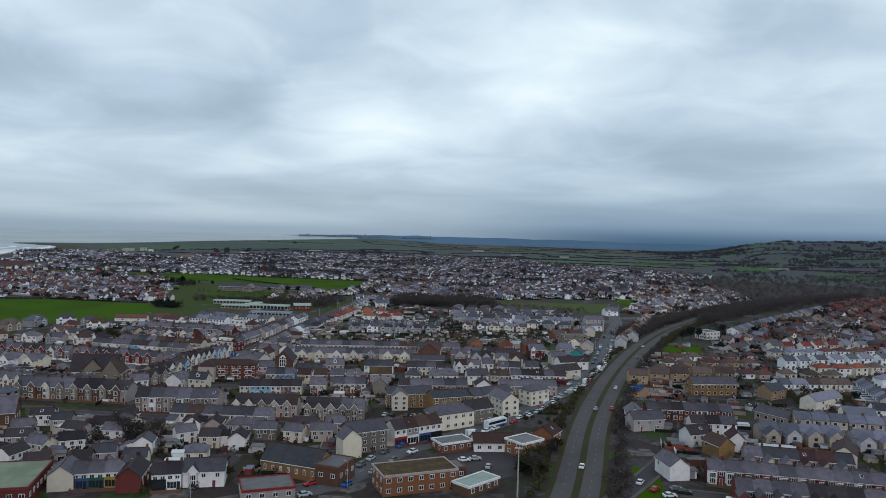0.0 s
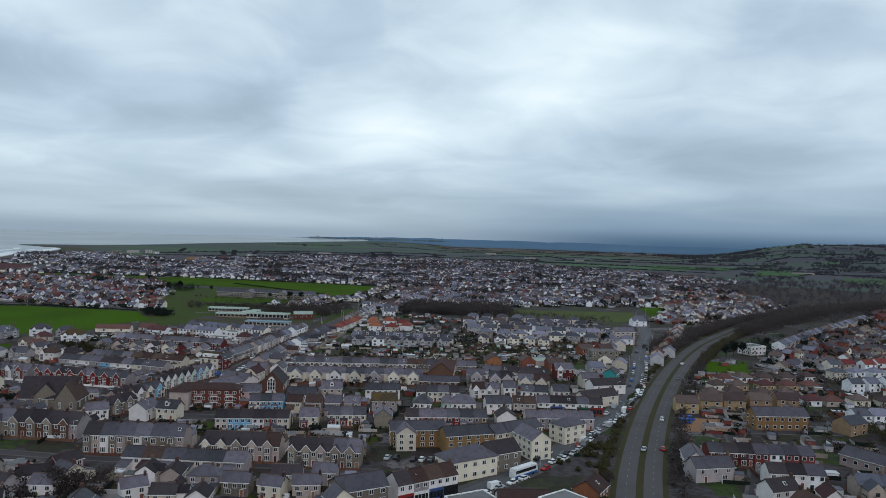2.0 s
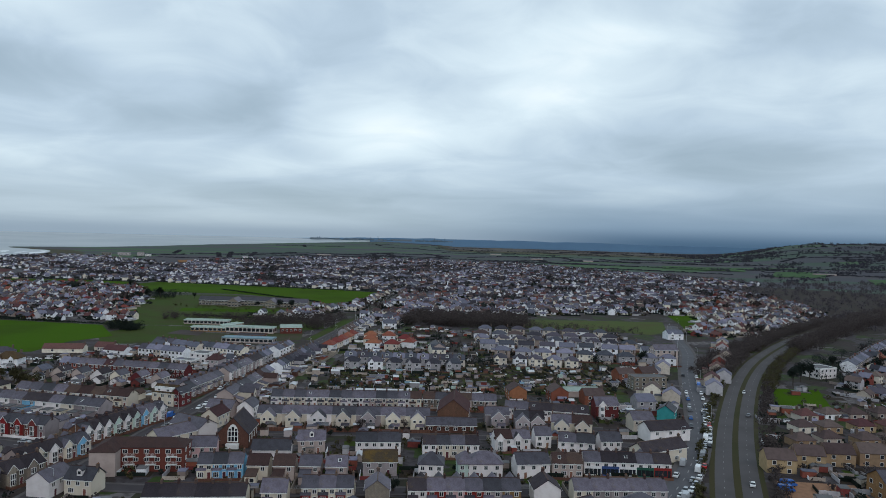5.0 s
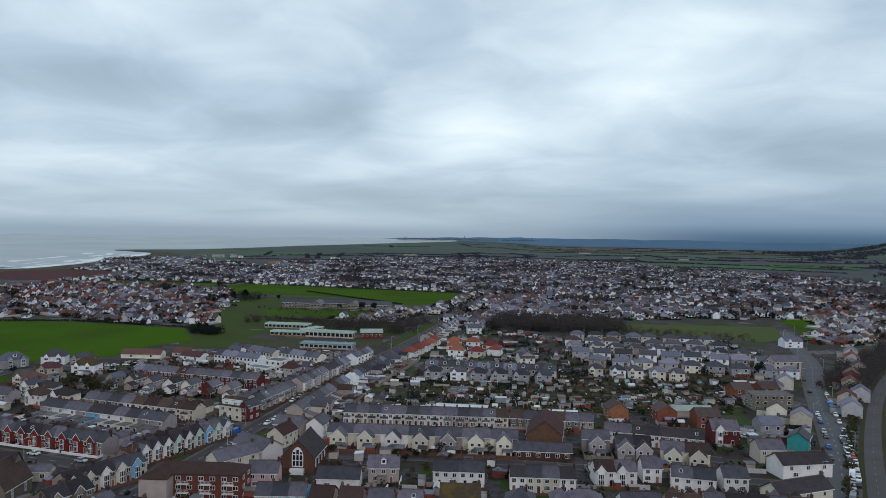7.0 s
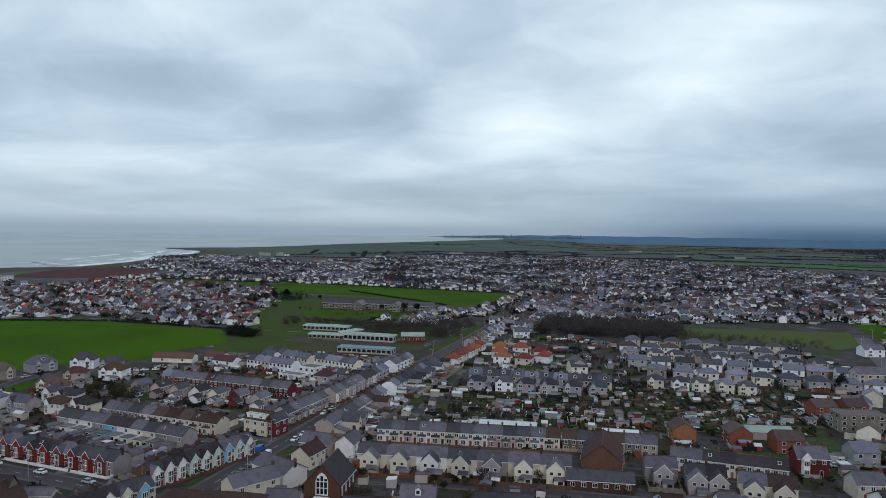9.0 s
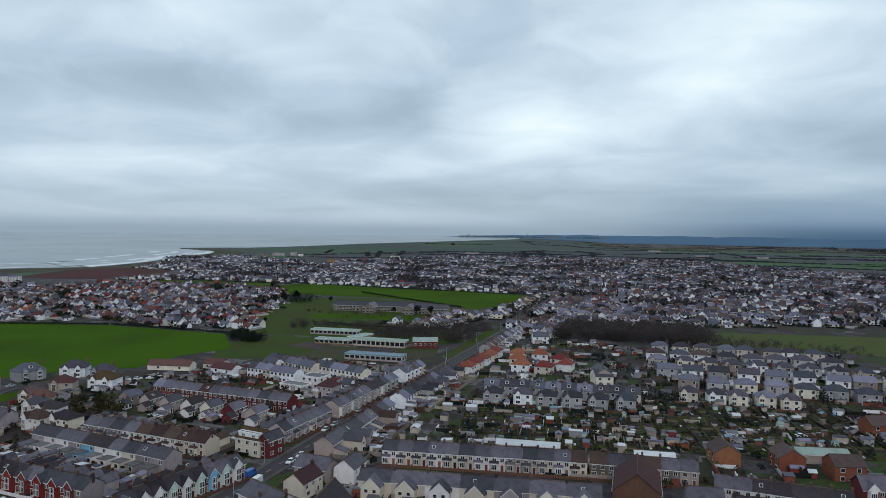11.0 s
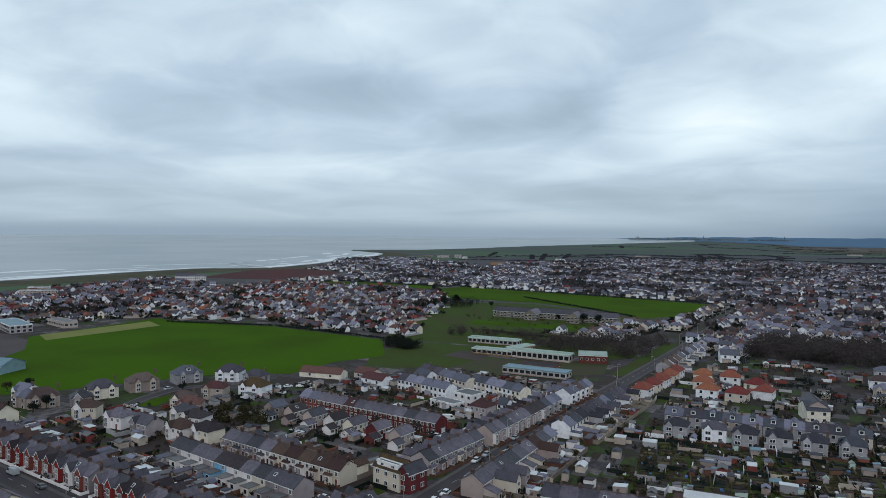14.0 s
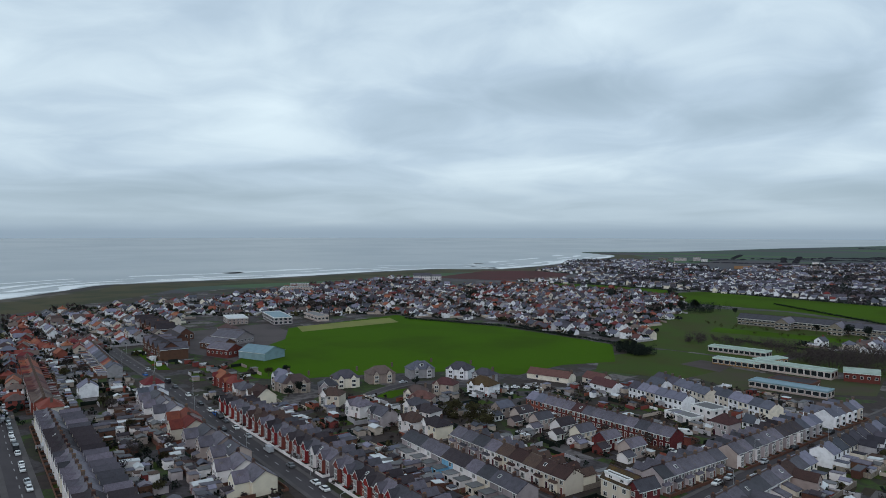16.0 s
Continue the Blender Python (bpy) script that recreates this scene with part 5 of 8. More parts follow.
def shed(x, y, ang, w=2.4, d=3.2, h=2.1, wall="tan", roof="felt", pitched=False, label=""):
    top = thing("shed", pose(x, y, ground_z(x, y) + 0.03, 0, 0, ang), label or f"small garden shed with a {WORD_R[roof].replace(' roof', '')} roof", "shed")
    def walls():
        return Mesh().box(-w / 2, w / 2, -d / 2, d / 2, 0, h).box(-0.4, 0.4, -d / 2 - 0.04, -d / 2 + 0.01, 0, 1.8).data("wall", WALLS[wall])
    def cover():
        b = Mesh()
        if pitched:
            add_gable(b, d, w, h - 0.05, h + 0.6, 0.15, 0.1, 0, pose(0, 0, 0, 0, 0, 90))
            b.add([(-w / 2, -d / 2, h), (w / 2, -d / 2, h), (0, -d / 2, h + 0.6), (-w / 2, d / 2, h), (w / 2, d / 2, h), (0, d / 2, h + 0.6)], [(0, 1, 2), (5, 4, 3)])
        else:
            b.add([(-w / 2 - 0.1, -d / 2 - 0.1, h + 0.25), (w / 2 + 0.1, -d / 2 - 0.1, h + 0.25), (w / 2 + 0.1, d / 2 + 0.1, h - 0.05), (-w / 2 - 0.1, d / 2 + 0.1, h - 0.05)] +
                  [(-w / 2 - 0.1, -d / 2 - 0.1, h + 0.37), (w / 2 + 0.1, -d / 2 - 0.1, h + 0.37), (w / 2 + 0.1, d / 2 + 0.1, h + 0.07), (-w / 2 - 0.1, d / 2 + 0.1, h + 0.07)],
                  [(3, 2, 1, 0), (4, 5, 6, 7), (0, 1, 5, 4), (1, 2, 6, 5), (2, 3, 7, 6), (3, 0, 4, 7)])
        return b.data("roof", ROOFS[roof])
    key = (round(w, 1), round(d, 1), round(h, 1), wall, roof, pitched)
    part("wall", cached(("shedw",) + key, walls), top)
    part("roof", cached(("shedr",) + key, cover), top)
    return top


# ---- far estates: houses past counting, joined district by district ----


def estate(poly, ang, seed, walls, roofs, pitch=16.0, lines=24.0, size=(6.9, 6.2), low=0.55, hips=0.3, windows=True, chance=0.9, label="", keep=(), jitter=1.5):
    """Fills a district with rows of houses as joined geometry."""
    rng = random.Random(seed)
    # districts without windows take the haze-tinted plants
    b, mats = Mesh(), [WALLS_I[k] for k in WALLS_I] + [ROOFS_I[k] for k in ROOFS_I] + ([LEAF_BROWN, LEAF_OLIVE, LEAF_DARK, GLASS] if windows else [HAZED_TWIGS, HAZED_TWIGS, HAZED_GREENS, GLASS])
    wk, rk = list(WALLS_I), list(ROOFS_I)
    if not windows:
        size, pitch, lines, low = (6.0, 4.9), pitch * 0.80, lines * 0.84, 0.7
    cx, cy = sum(p[0] for p in poly) / len(poly), sum(p[1] for p in poly) / len(poly)
    reach = max(math.hypot(p[0] - cx, p[1] - cy) for p in poly)
    n, ca, sa = 0, math.cos(radians(ang)), math.sin(radians(ang))
    row = -reach
    flip = 0
    while row < reach:
        u = -reach + rng.uniform(0, pitch)
        bend = rng.uniform(-6, 6)
        while u < reach:
            uu, vv = u, row + bend * math.sin(u / 60) + rng.uniform(-jitter, jitter)
            x, y = cx + ca * uu - sa * vv, cy + sa * uu + ca * vv
            u += 0.8 * pitch * rng.uniform(0.85, 1.2)
            if not inside(x, y, poly) or rng.random() > chance or any(inside(x, y, k) for k in keep):
                continue
            sx, sy = squeezed(x, y)
            if noise.noise(Vector((x / 48, y / 34, seed * 3.7))) > (0.30 if not windows else 0.40):
                # a knot of bare trees in place of a house
                for _ in range(3):
                    tx, ty, hh = sx + rng.uniform(-7, 7), sy + rng.uniform(-6, 6), rng.uniform(3.5, 7.5)
                    tz, slot = ground_z(tx, ty, False), len(mats) - rng.choice((2, 4, 4, 4))
                    for _ in range(12):
                        c = Vector((tx + rng.gauss(0, 0.3) * hh, ty + rng.gauss(0, 0.3) * hh, tz + hh * rng.uniform(0.15, 0.95)))
                        q = Vector((rng.uniform(0.12, 0.3) * hh, rng.uniform(-0.2, 0.2) * hh, rng.uniform(-0.1, 0.1) * hh))
                        t = Vector((rng.uniform(-0.1, 0.1) * hh, rng.uniform(-0.2, 0.2) * hh, rng.uniform(0.12, 0.28) * hh))
                        b.add([c - q, c - t, c + q, c + t], [(0, 1, 2, 3)], slot)
                continue
            bung = rng.random() < low
            w, d = size[0] * rng.uniform(0.85, 1.25), size[1] * rng.uniform(0.9, 1.1)
            e, h = (2.3, 4.5) if bung else (4.5, 6.8)
            m = pose(sx, sy, ground_z(sx, sy, False) - 0.05, 0, 0, ang + bend * 2 * math.cos(uu / 60) + rng.choice((0, 0, 0, 90)) + rng.uniform(-4, 4))
            ws, rs = wk.index(weighted(rng, walls)), len(wk) + rk.index(weighted(rng, roofs))
            if rng.random() < hips:
                b.box(-w / 2, w / 2, -d / 2, d / 2, 0, e, ws, m)
                add_hip(b, w, d, e, h, 0.35, rs, m)
            else:
                pts = [m @ Vector((s * w / 2, yy, z)) for s in (-1, 1) for yy, z in ((-d / 2, 0), (d / 2, 0), (d / 2, e), (0, h - 0.1), (-d / 2, e))]
                b.add(pts, [(4, 3, 2, 1, 0), (5, 6, 7, 8, 9), (0, 5, 9, 4), (1, 2, 7, 6)], ws)
                add_gable(b, w, d, e, h, 0.3, 0.25, rs, m)
            if windows:
                for s in (-1, 1):
                    for zc in ((1.5,) if bung else (1.5, 4.1)):
                        for xx in (-w / 4, w / 4):
                            b.box(xx - 0.75, xx + 0.75, s * d / 2 - 0.05, s * d / 2 + 0.05, zc - 0.6, zc + 0.6, len(mats) - 1, m)
                    if rng.random() < 0.4:
                        b.box(s * w / 2 - 0.05, s * w / 2 + 0.05, -0.6, 0.6, zc - 0.6, zc + 0.6, len(mats) - 1, m)
                if rng.random() < 0.6:
                    b.box(w / 4 - 0.4, w / 4 + 0.4, -0.35, 0.35, h - 0.8, h + 1.1, wk.index("brick"), m)
            if windows:
                s = rng.choice((-1, 1))
                b.box(s * (w / 2 + 2.6) - 0.1, s * (w / 2 + 2.6) + 0.1, -d / 2 - 5, d / 2 + 7, 0, 1.5, wk.index(rng.choice(("grey", "tan"))), m)
                b.box(-w / 2 - 2, w / 2 + 2, s * (d / 2 + 6) - 0.3, s * (d / 2 + 6) + 0.3, 0, 1.3, len(mats) - 2, m)
                if rng.random() < 0.6:
                    gx, gy = s * (w / 2 + 1), rng.uniform(3, 6)
                    b.box(gx - 1.6, gx + 1.6, gy - 2.6, gy + 2.6, 0, 2.3, ws, m)
                    b.box(gx - 1.75, gx + 1.75, gy - 2.75, gy + 2.75, 2.3, 2.5, len(wk) + rk.index("slate"), m)
            elif rng.random() < 0.5:
                s = rng.choice((-1, 1))
                b.box(-w / 2 - 2, w / 2 + 2, s * (d / 2 + 6) - 0.5, s * (d / 2 + 6) + 0.5, 0, rng.uniform(1.2, 3.0), len(mats) - 2, m)
            for _ in range(rng.choice((2, 3, 4, 5)) if windows else rng.choice((1, 2, 2, 3))):
                px, py, hh = rng.uniform(-w, w), rng.choice((-1, -1, 1)) * rng.uniform(d / 2 + 1, d / 2 + 6), rng.uniform(1.0, 3.9)
                slot = len(mats) - rng.choice((2, 2, 3, 4))
                for _ in range(5):
                    c = Vector((px + rng.uniform(-0.7, 0.7) * hh, py + rng.uniform(-0.7, 0.7) * hh, hh * rng.uniform(0.25, 0.8)))
                    q = Vector((rng.uniform(0.3, 0.7) * hh, rng.uniform(-0.4, 0.4) * hh, rng.uniform(-0.2, 0.2) * hh))
                    t = Vector((rng.uniform(-0.2, 0.2) * hh, rng.uniform(-0.3, 0.3) * hh, rng.uniform(0.25, 0.5) * hh))
                    b.add([m @ (c - q), m @ (c - t), m @ (c + q), m @ (c + t)], [(0, 1, 2, 3)], slot)
            n += 1
        row += 0.78 * lines * (0.75 if flip else 1.25)
        flip = 1 - flip
    tagged(new("housing_estate", b.data("housing_estate", *mats)), label or "far rows of pale rendered houses with grey roofs", "houses", kind="stuff")
    return n

# ---- terraces west of the long street ----
terrace((-303, 415), (-205, 400), "R", walls={"brick": 4, "grey": 2, "tan": 1}, bay="tall", bay_wall={"red": 4, "white": 1, "brick": 4}, roofs={"brown": 3, "slate": 4, "dark": 3}, seed=2, w=6.2)
terrace((-201, 399.5), (-152, 391), "R", walls=["brick", "brick", "red", "brick", "red", "brick", "brick", "grey"], bay="tall", bay_wall={"red": 4, "brick": 2, "white": 1}, roofs={"slate": 5, "dark": 1}, seed=3, w=6.2)
terrace((-199, 448), (-143, 438), "R", walls={"white": 4, "cream": 3, "tan": 3, "grey": 2}, bay="low", seed=4, w=6.3, roofs={"slate": 7, "brown": 1})
terrace((-208, 433), (-146, 420), "L", walls={"white": 5, "cream": 3, "grey": 3, "blue": 1}, wing="flat", seed=5, w=6.3, roofs={"slate": 5, "dark": 1})
terrace((-214, 510), (-142, 499.5), "R", walls={"brick": 1}, wing="low", seed=6, roofs={"slate": 4, "maroon": 1})
for i, (x, y, wl, rf) in enumerate(((-214, 488, "tan", "slate"), (-203, 487, "tan", "dark"), (-192, 485, "tan", "slate"), (-181, 484, "white", "dark"), (-171, 482, "cream", "slate"),
                                    (-160, 481, "brick", "slate"), (-149, 479, "tan", "slate"))):
    detached(x, y + 2, 82, 8, 5.6, wl, rf, seed=i, word="gabled house", wing="low" if i % 2 else "", e=4.3, h=6.5)
    detached(x + 1.5, y - 4.5, 82, 4, 4.5, ("white", wl)[i % 2], ("slate", "felt")[i % 2] if i % 2 == 0 else "dark", seed=500 + i, bungalow=True, word="extension", chimney=0, e=2.3, h=3.7)
terrace((-138, 382), (-124, 421), "R", w=4.8, walls={"brown": 2, "stone": 1, "tan": 2, "cream": 1}, bay="tall", bay_wall={"white": 2, "grey": 1, "blue": 1, "mint": 1}, seed=7, roofs={"dark": 2, "brown": 1, "slate": 1})
terrace((-128, 456), (-123, 488), "R", walls={"stone": 2, "grey": 2, "cream": 1}, bay="low", seed=8, roofs={"slate": 1})
terrace((-122, 494), (-115.5, 556), "R", walls={"white": 2, "cream": 1, "tan": 2, "grey": 4, "stone": 1}, bay="square", bay_wall={"white": 3, "grey": 3, "blue": 0.4}, seed=9, roofs={"slate": 3, "dark": 1})
terrace((-114.5, 566), (-111, 592), "R", walls=PALE_ROW, bay="square", seed=10)
terrace((-196, 588), (-161, 570), "R", walls={"white": 4, "cream": 2}, wing="flat", seed=11, roofs={"slate": 4, "dark": 1})
terrace((-162, 576), (-131, 563), "R", walls={"cream": 3, "white": 2}, wing="low", seed=12, roofs={"slate": 3})
terrace((-194, 561), (-163, 552), "R", walls={"white": 3, "cream": 2, "pink": 1}, wing="flat", seed=13, roofs={"slate": 3, "dark": 1})
block("house", -151, 545, -17, 11, 9, 5.6, "white", "felt", "white flat-roofed house with a long garage", "house", floors=2)
block("house", -158, 537, -17, 14, 7, 2.8, "white", "felt", "long white flat-roofed garage", "garage", floors=1)
detached(-138, 530, -10, 8, 8, "grey", "maroon", hip=True, seed=20)
detached(-134, 545, -10, 5, 5, "white", "slate", bungalow=True, seed=21)
terrace((-347, 399), (-205, 374), "L", n=11, w=9, gap=3.6, walls={"grey": 3, "cream": 2, "white": 3, "tan": 2}, wing="wide", seed=14, roofs={"slate": 5, "red": 0.6, "brown": 1}, word="semi-detached house")
terrace((-330, 352), (-160, 320), "R", w=6.2, walls={"cream": 3, "white": 2, "grey": 2, "tan": 2}, wing="long", bay="tall", bay_wall={"white": 3, "cream": 2}, seed=15, roofs={"slate": 3, "dark": 2})
terrace((-490, 423), (-406, 406), "L", walls=PALE_ROW, wing="low", seed=16, roofs={"slate": 3, "red": 1})
detached(-358, 405, -10, 9, 9, "white", "red", hip=True, seed=22)
detached(-372, 381, -10, 8, 8, "white", "slate", seed=23)
detached(-344, 357, -10, 10, 9, "cream", "red", hip=True, seed=24)
terrace((-470, 382), (-352, 357), "R", walls={"white": 2, "brick": 3, "tan": 1}, wing="low", seed=17, roofs={"red": 3, "brown": 1, "maroon": 2}, bay="tall")
# houses along the playing field
for i, (x, y, a, wl, rf, hp, w) in enumerate(((-313, 455, 62, "tan", "brown", True, 11), (-305, 478, 66, "cream", "dark", True, 11), (-301, 497, 68, "tan", "brown", True, 12), (-296, 520, 66, "grey", "slate", True, 12),
                                              (-280, 534, 20, "white", "dark", True, 11), (-262, 533, 5, "grey", "dark", True, 9), (-247, 515, 5, "white", "moss", True, 11), (-260, 503, 20, "tan", "maroon", True, 9),
                                              (-258, 482, 30, "cream", "brown", True, 8), (-248, 476, 30, "tan", "maroon", True, 9), (-240, 466, 10, "cream", "slate", True, 8), (-230, 462, 5, "white", "dark", True, 8),
                                              (-297, 462, 60, "grey", "slate", True, 7), (-280, 452, 30, "cream", "brown", True, 8), (-257, 449, 0, "white", "slate", True, 8), (-240, 447, -8, "grey", "slate", False, 9),
                                              (-224, 449, -10, "white", "brown", True, 8), (-213, 451, -10, "cream", "dark", True, 8), (-318, 452, -5, "blue", "slate", True, 8), (-330, 459, 0, "white", "slate", False, 8),
                                              (-318, 431, -10, "tan", "slate", True, 9), (-333, 434, -10, "brick", "red", True, 9), (-349, 437, -10, "brick", "red", False, 9), (-302, 430, -10, "cream", "brown", False, 10))):
    detached(x, y, a, w + 1.5, 9 if w > 9 else 7.5, wl, rf, hp, seed=30 + i, bay="twin" if w > 9 else "tall", dormer=i in (3,), e=4.7, h=8.2 if w > 9 else 7.4, bay_wall="white" if i % 3 else wl)
for i, (x, y, a, w, wl, rf) in enumerate(((-243, 563, 8, 24, "cream", "maroon"), (-222, 573, -5, 12, "cream", "maroon"), (-210, 563, -14, 15, "white", "maroon"), (-188, 573, -15, 9, "white", "slate"))):
    detached(x, y, a, w, 8, wl, rf, bungalow=i < 3, seed=60 + i, chimney=1 if i == 3 else 0)
block("shop", -130, 444, -14, 11, 8, 5.8, "cream", "moss", "cream corner building with a moss-stained roof", "shop", h=8.6, floors=2, sides=(0,))
block("dormer_block", -130.5, 441.4, -14, 9, 1.8, 1.6, "white", "felt", "white box dormer with a row of windows", "dormer", floors=1, win=(1.4, 0.9), sides=(0,), z=6.0)
block("house", -123.6, 443, 76, 8, 4.6, 5.9, "brick", "slate", "red brick gabled end house of the row", "house", h=8.2, floors=2, cols=2, sides=(0, 3))

# ---- east side of the long street ----
detached(-104, 384, 56, 15, 8, "cream", "slate", seed=70, word="corner house")
detached(-101, 397, -29, 16, 9, "white", "slate", seed=71, word="gabled house")
detached(-88, 372, 10, 9, 7, "pink", "slate", seed=72)
detached(-98, 413, 80, 10, 7, "cream", "maroon", seed=73)
detached(-99, 425, -8, 11, 8, "tan", "slate", seed=74)
detached(-89, 428, 86, 9, 7, "white", "slate", seed=75)
terrace((-105, 445), (-101.5, 505), "L", w=6, gap=0.8, walls={"white": 3, "cream": 2, "grey": 3, "tan": 2}, seed=76, wing="long", wings=0.6, bay="low")
terrace((-100, 515), (-93, 590), "L", w=6, gap=0.8, walls={"white": 3, "cream": 2, "grey": 2}, seed=77, wing="long", wings=0.7, bay="low", roofs={"slate": 3, "dark": 1})
terrace((-84, 448), (-17, 452.5), "R", walls={"cream": 4, "tan": 1, "white": 5}, wing="low", seed=78, bay="low", roofs={"slate": 5, "brown": 1})
terrace((-16, 452.5), (17, 452.5), "R", walls={"stone": 2, "tan": 2, "grey": 1}, wing="low", seed=79, roofs={"brown": 1, "slate": 2})
terrace((20.5, 441), (56, 435.5), "R", walls={"white": 4, "grey": 1, "tan": 1}, wing="low", seed=80, bay="low")
terrace((-82, 419), (-12, 423), "L", n=7, walls={"cream": 3, "white": 3, "grey": 2, "tan": 2}, wing="wide", seed=81, d=7.5, roofs={"slate": 1})
terrace((11, 428.5), (21, 429), "L", walls={"cream": 1, "grey": 1}, wing="wide", w=8, seed=82)
terrace((23, 424), (35, 424), "L", walls={"grey": 1, "cream": 1}, wing="wide", w=8, seed=83)
terrace((38, 420), (54, 418), "L", walls={"cream": 2, "tan": 1}, wing="wide", w=8, seed=84)
block("chapel", -2, 434, 88, 19, 13, 5.5, "brown", "maroon", "brown brick chapel with a steep maroon roof", "chapel", h=10.5, floors=1, win=(1.5, 3.0), sides=(1, 0, 2))
block("hall", -3, 415, 3, 20, 6, 3.2, "brown", "slate", "low brick chapel hall with a slate roof", "hall", h=5.6, floors=1, sides=(0,))
detached(65, 446.5, 7, 10, 8, "brick", "slate", seed=85, bay="tall", bay_wall="white", word="villa", e=6.0, h=9.0)
CHURCH = block("church", -82, 391, 93, 15, 11, 5.2, "brown", "dark", "dark brick church with a tall white arched window", "church", h=11.0, floors=1, win=(1.0, 2.2), sides=(0, 2))
b = Mesh()
arch = [(-1.9, 3.0), (1.9, 3.0), (1.9, 7.0), (1.5, 8.3), (0.8, 9.2), (0, 9.6), (-0.8, 9.2), (-1.5, 8.3), (-1.9, 7.0)]
b.add([(x, -0.12, z) for x, z in arch], [tuple(range(9))], 0)
for x in (-1.15, 0.0, 1.15):
    for z0, z1 in ((3.4, 5.0), (5.3, 6.9), (7.2, 8.6 if x == 0 else 7.9)):
        b.box(x - 0.42, x + 0.42, -0.2, -0.11, z0, z1, 1)
b.box(-2.3, 2.3, -1.6, 0.0, 0, 2.6, 0)
part("arched_window", b.data("arched_window", TRIM, GLASS), CHURCH, pose(-7.5, 0, -0.9, 0, 0, -90), "tall white arched window")
detached(-65, 375, 6, 13, 7, "white", "slate", bungalow=True, seed=86, e=3.5, h=6.2)
detached(-53, 384, 10, 9.5, 8, "tan", "slate", seed=87, dormer=True)
terrace((-37, 384), (-21, 385.5), "R", walls={"white": 1}, seed=88, roofs={"slate": 1}, wing="low", w=8)
terrace((-13, 383.5), (7, 385), "R", walls={"cream": 2, "white": 3}, seed=89, roofs={"slate": 2, "dark": 1}, wing="low")
terrace((13, 393), (26, 395), "R", walls={"white": 1}, seed=90, bay="tall", wing="low")
detached(31.5, 399.5, 7, 6, 7, "white", "slate", seed=91)
terrace((37, 393), (50, 391.5), "R", walls={"grey": 1, "white": 1}, seed=92, wing="low")
detached(56, 395, 5, 7.5, 7.5, "white", "slate", seed=93)
detached(82, 414, 18, 18, 9, "white", "dark", seed=94, word="gabled house")
block("shop", 91, 441, 65, 9, 7, 5.6, "teal", "slate", "teal painted shop with a slate roof", "shop", h=8.0, floors=2, sides=(0, 1))
detached(72, 386, 29, 20, 8, "cream", "dark", seed=95, word="terrace end house")
terrace((42, 370.5), (71, 370.5), "R", walls={"white": 4, "grey": 1}, seed=96, wing="tall", roofs={"slate": 1, "dark": 1}, shops=("white", "blue", "white", "green", "red"), word="shop house")
terrace((31, 367.5), (41, 367.5), "R", walls={"tan": 1}, seed=97, roofs={"brown": 1})
detached(24, 366, 10, 11, 8, "white", "slate", seed=98)
detached(8.5, 364, 6, 11, 8, "white", "slate", hip=True, seed=99)
detached(2, 363.5, 6, 5, 8, "mint", "slate", hip=True, seed=100)
detached(-9, 361.5, 0, 8, 8, "white", "slate", hip=True, seed=101)
detached(-26, 363, 6, 11, 8, "grey", "moss", seed=102)
terrace((-68, 355), (-35, 357), "L", n=4, w=6.5, gap=1.8, walls={"cream": 2, "tan": 2, "white": 1}, seed=103, wing="low")
terrace((-83, 354.5), (-69, 356.5), "R", walls=["cream", "blue", "blue"], w=4.6, bay="low", seed=104, wing="low")
FLATS = block("flats", -103, 360, 6, 27, 9, 7.8, "brick", "brown", "three-storey red brick flats with balconies", "flats", h=10.0, floors=3, hip=True, win=(1.6, 1.3))
for i in range(4):
    for lev in (1, 2):
        b = Mesh()
        x, z = -10 + 6.6 * i, 2.55 * lev + 0.05
        b.box(x - 1.6, x + 1.6, -5.7, -4.5, z - 0.16, z, 0)
        for k in range(9):
            b.box(x - 1.55 + 0.385 * k - 0.03, x - 1.55 + 0.385 * k + 0.03, -5.68, -5.62, z, z + 0.95, 0)
        b.box(x - 1.6, x + 1.6, -5.7, -5.6, z + 0.95, z + 1.03, 0)
        part("balcony", b.data("balcony", TRIM), FLATS, None, "white railed balcony")
block("flats", -113, 356, 96, 13, 8, 7.8, "tan", "brown", "rendered end wing of the red brick flats", "flats", h=10.0, floors=3, hip=True, cols=2, sides=(1,))
terrace((-88, 326), (-60, 329), "R", w=4.6, walls=["cream", "blue", "blue", "white", "red", "cream"], seed=105, wing="low", roofs={"dark": 1, "brown": 1})
detached(-53, 333, 5, 7, 8, "cream", "slate", seed=106, bay="low", bay_wall="red")
terrace((-46, 337), (-31, 338.5), "R", walls=["cream", "cream", "cream"], seed=107, bay="low", bay_wall="red", wing="low")
detached(-24, 338, 95, 8, 7, "stone", "slate", seed=108)
terrace((-15, 338), (18, 341), "R", walls=["white", "red", "pink", "red", "grey", "buff", "red"], bay="low", seed=109, wing="tall")
detached(26, 343, 95, 8, 8, "white", "dark", seed=110)
terrace((34, 343), (62, 345), "R", walls={"grey": 2, "tan": 1, "cream": 1}, seed=111, wing="low", roofs={"dark": 1, "slate": 2})
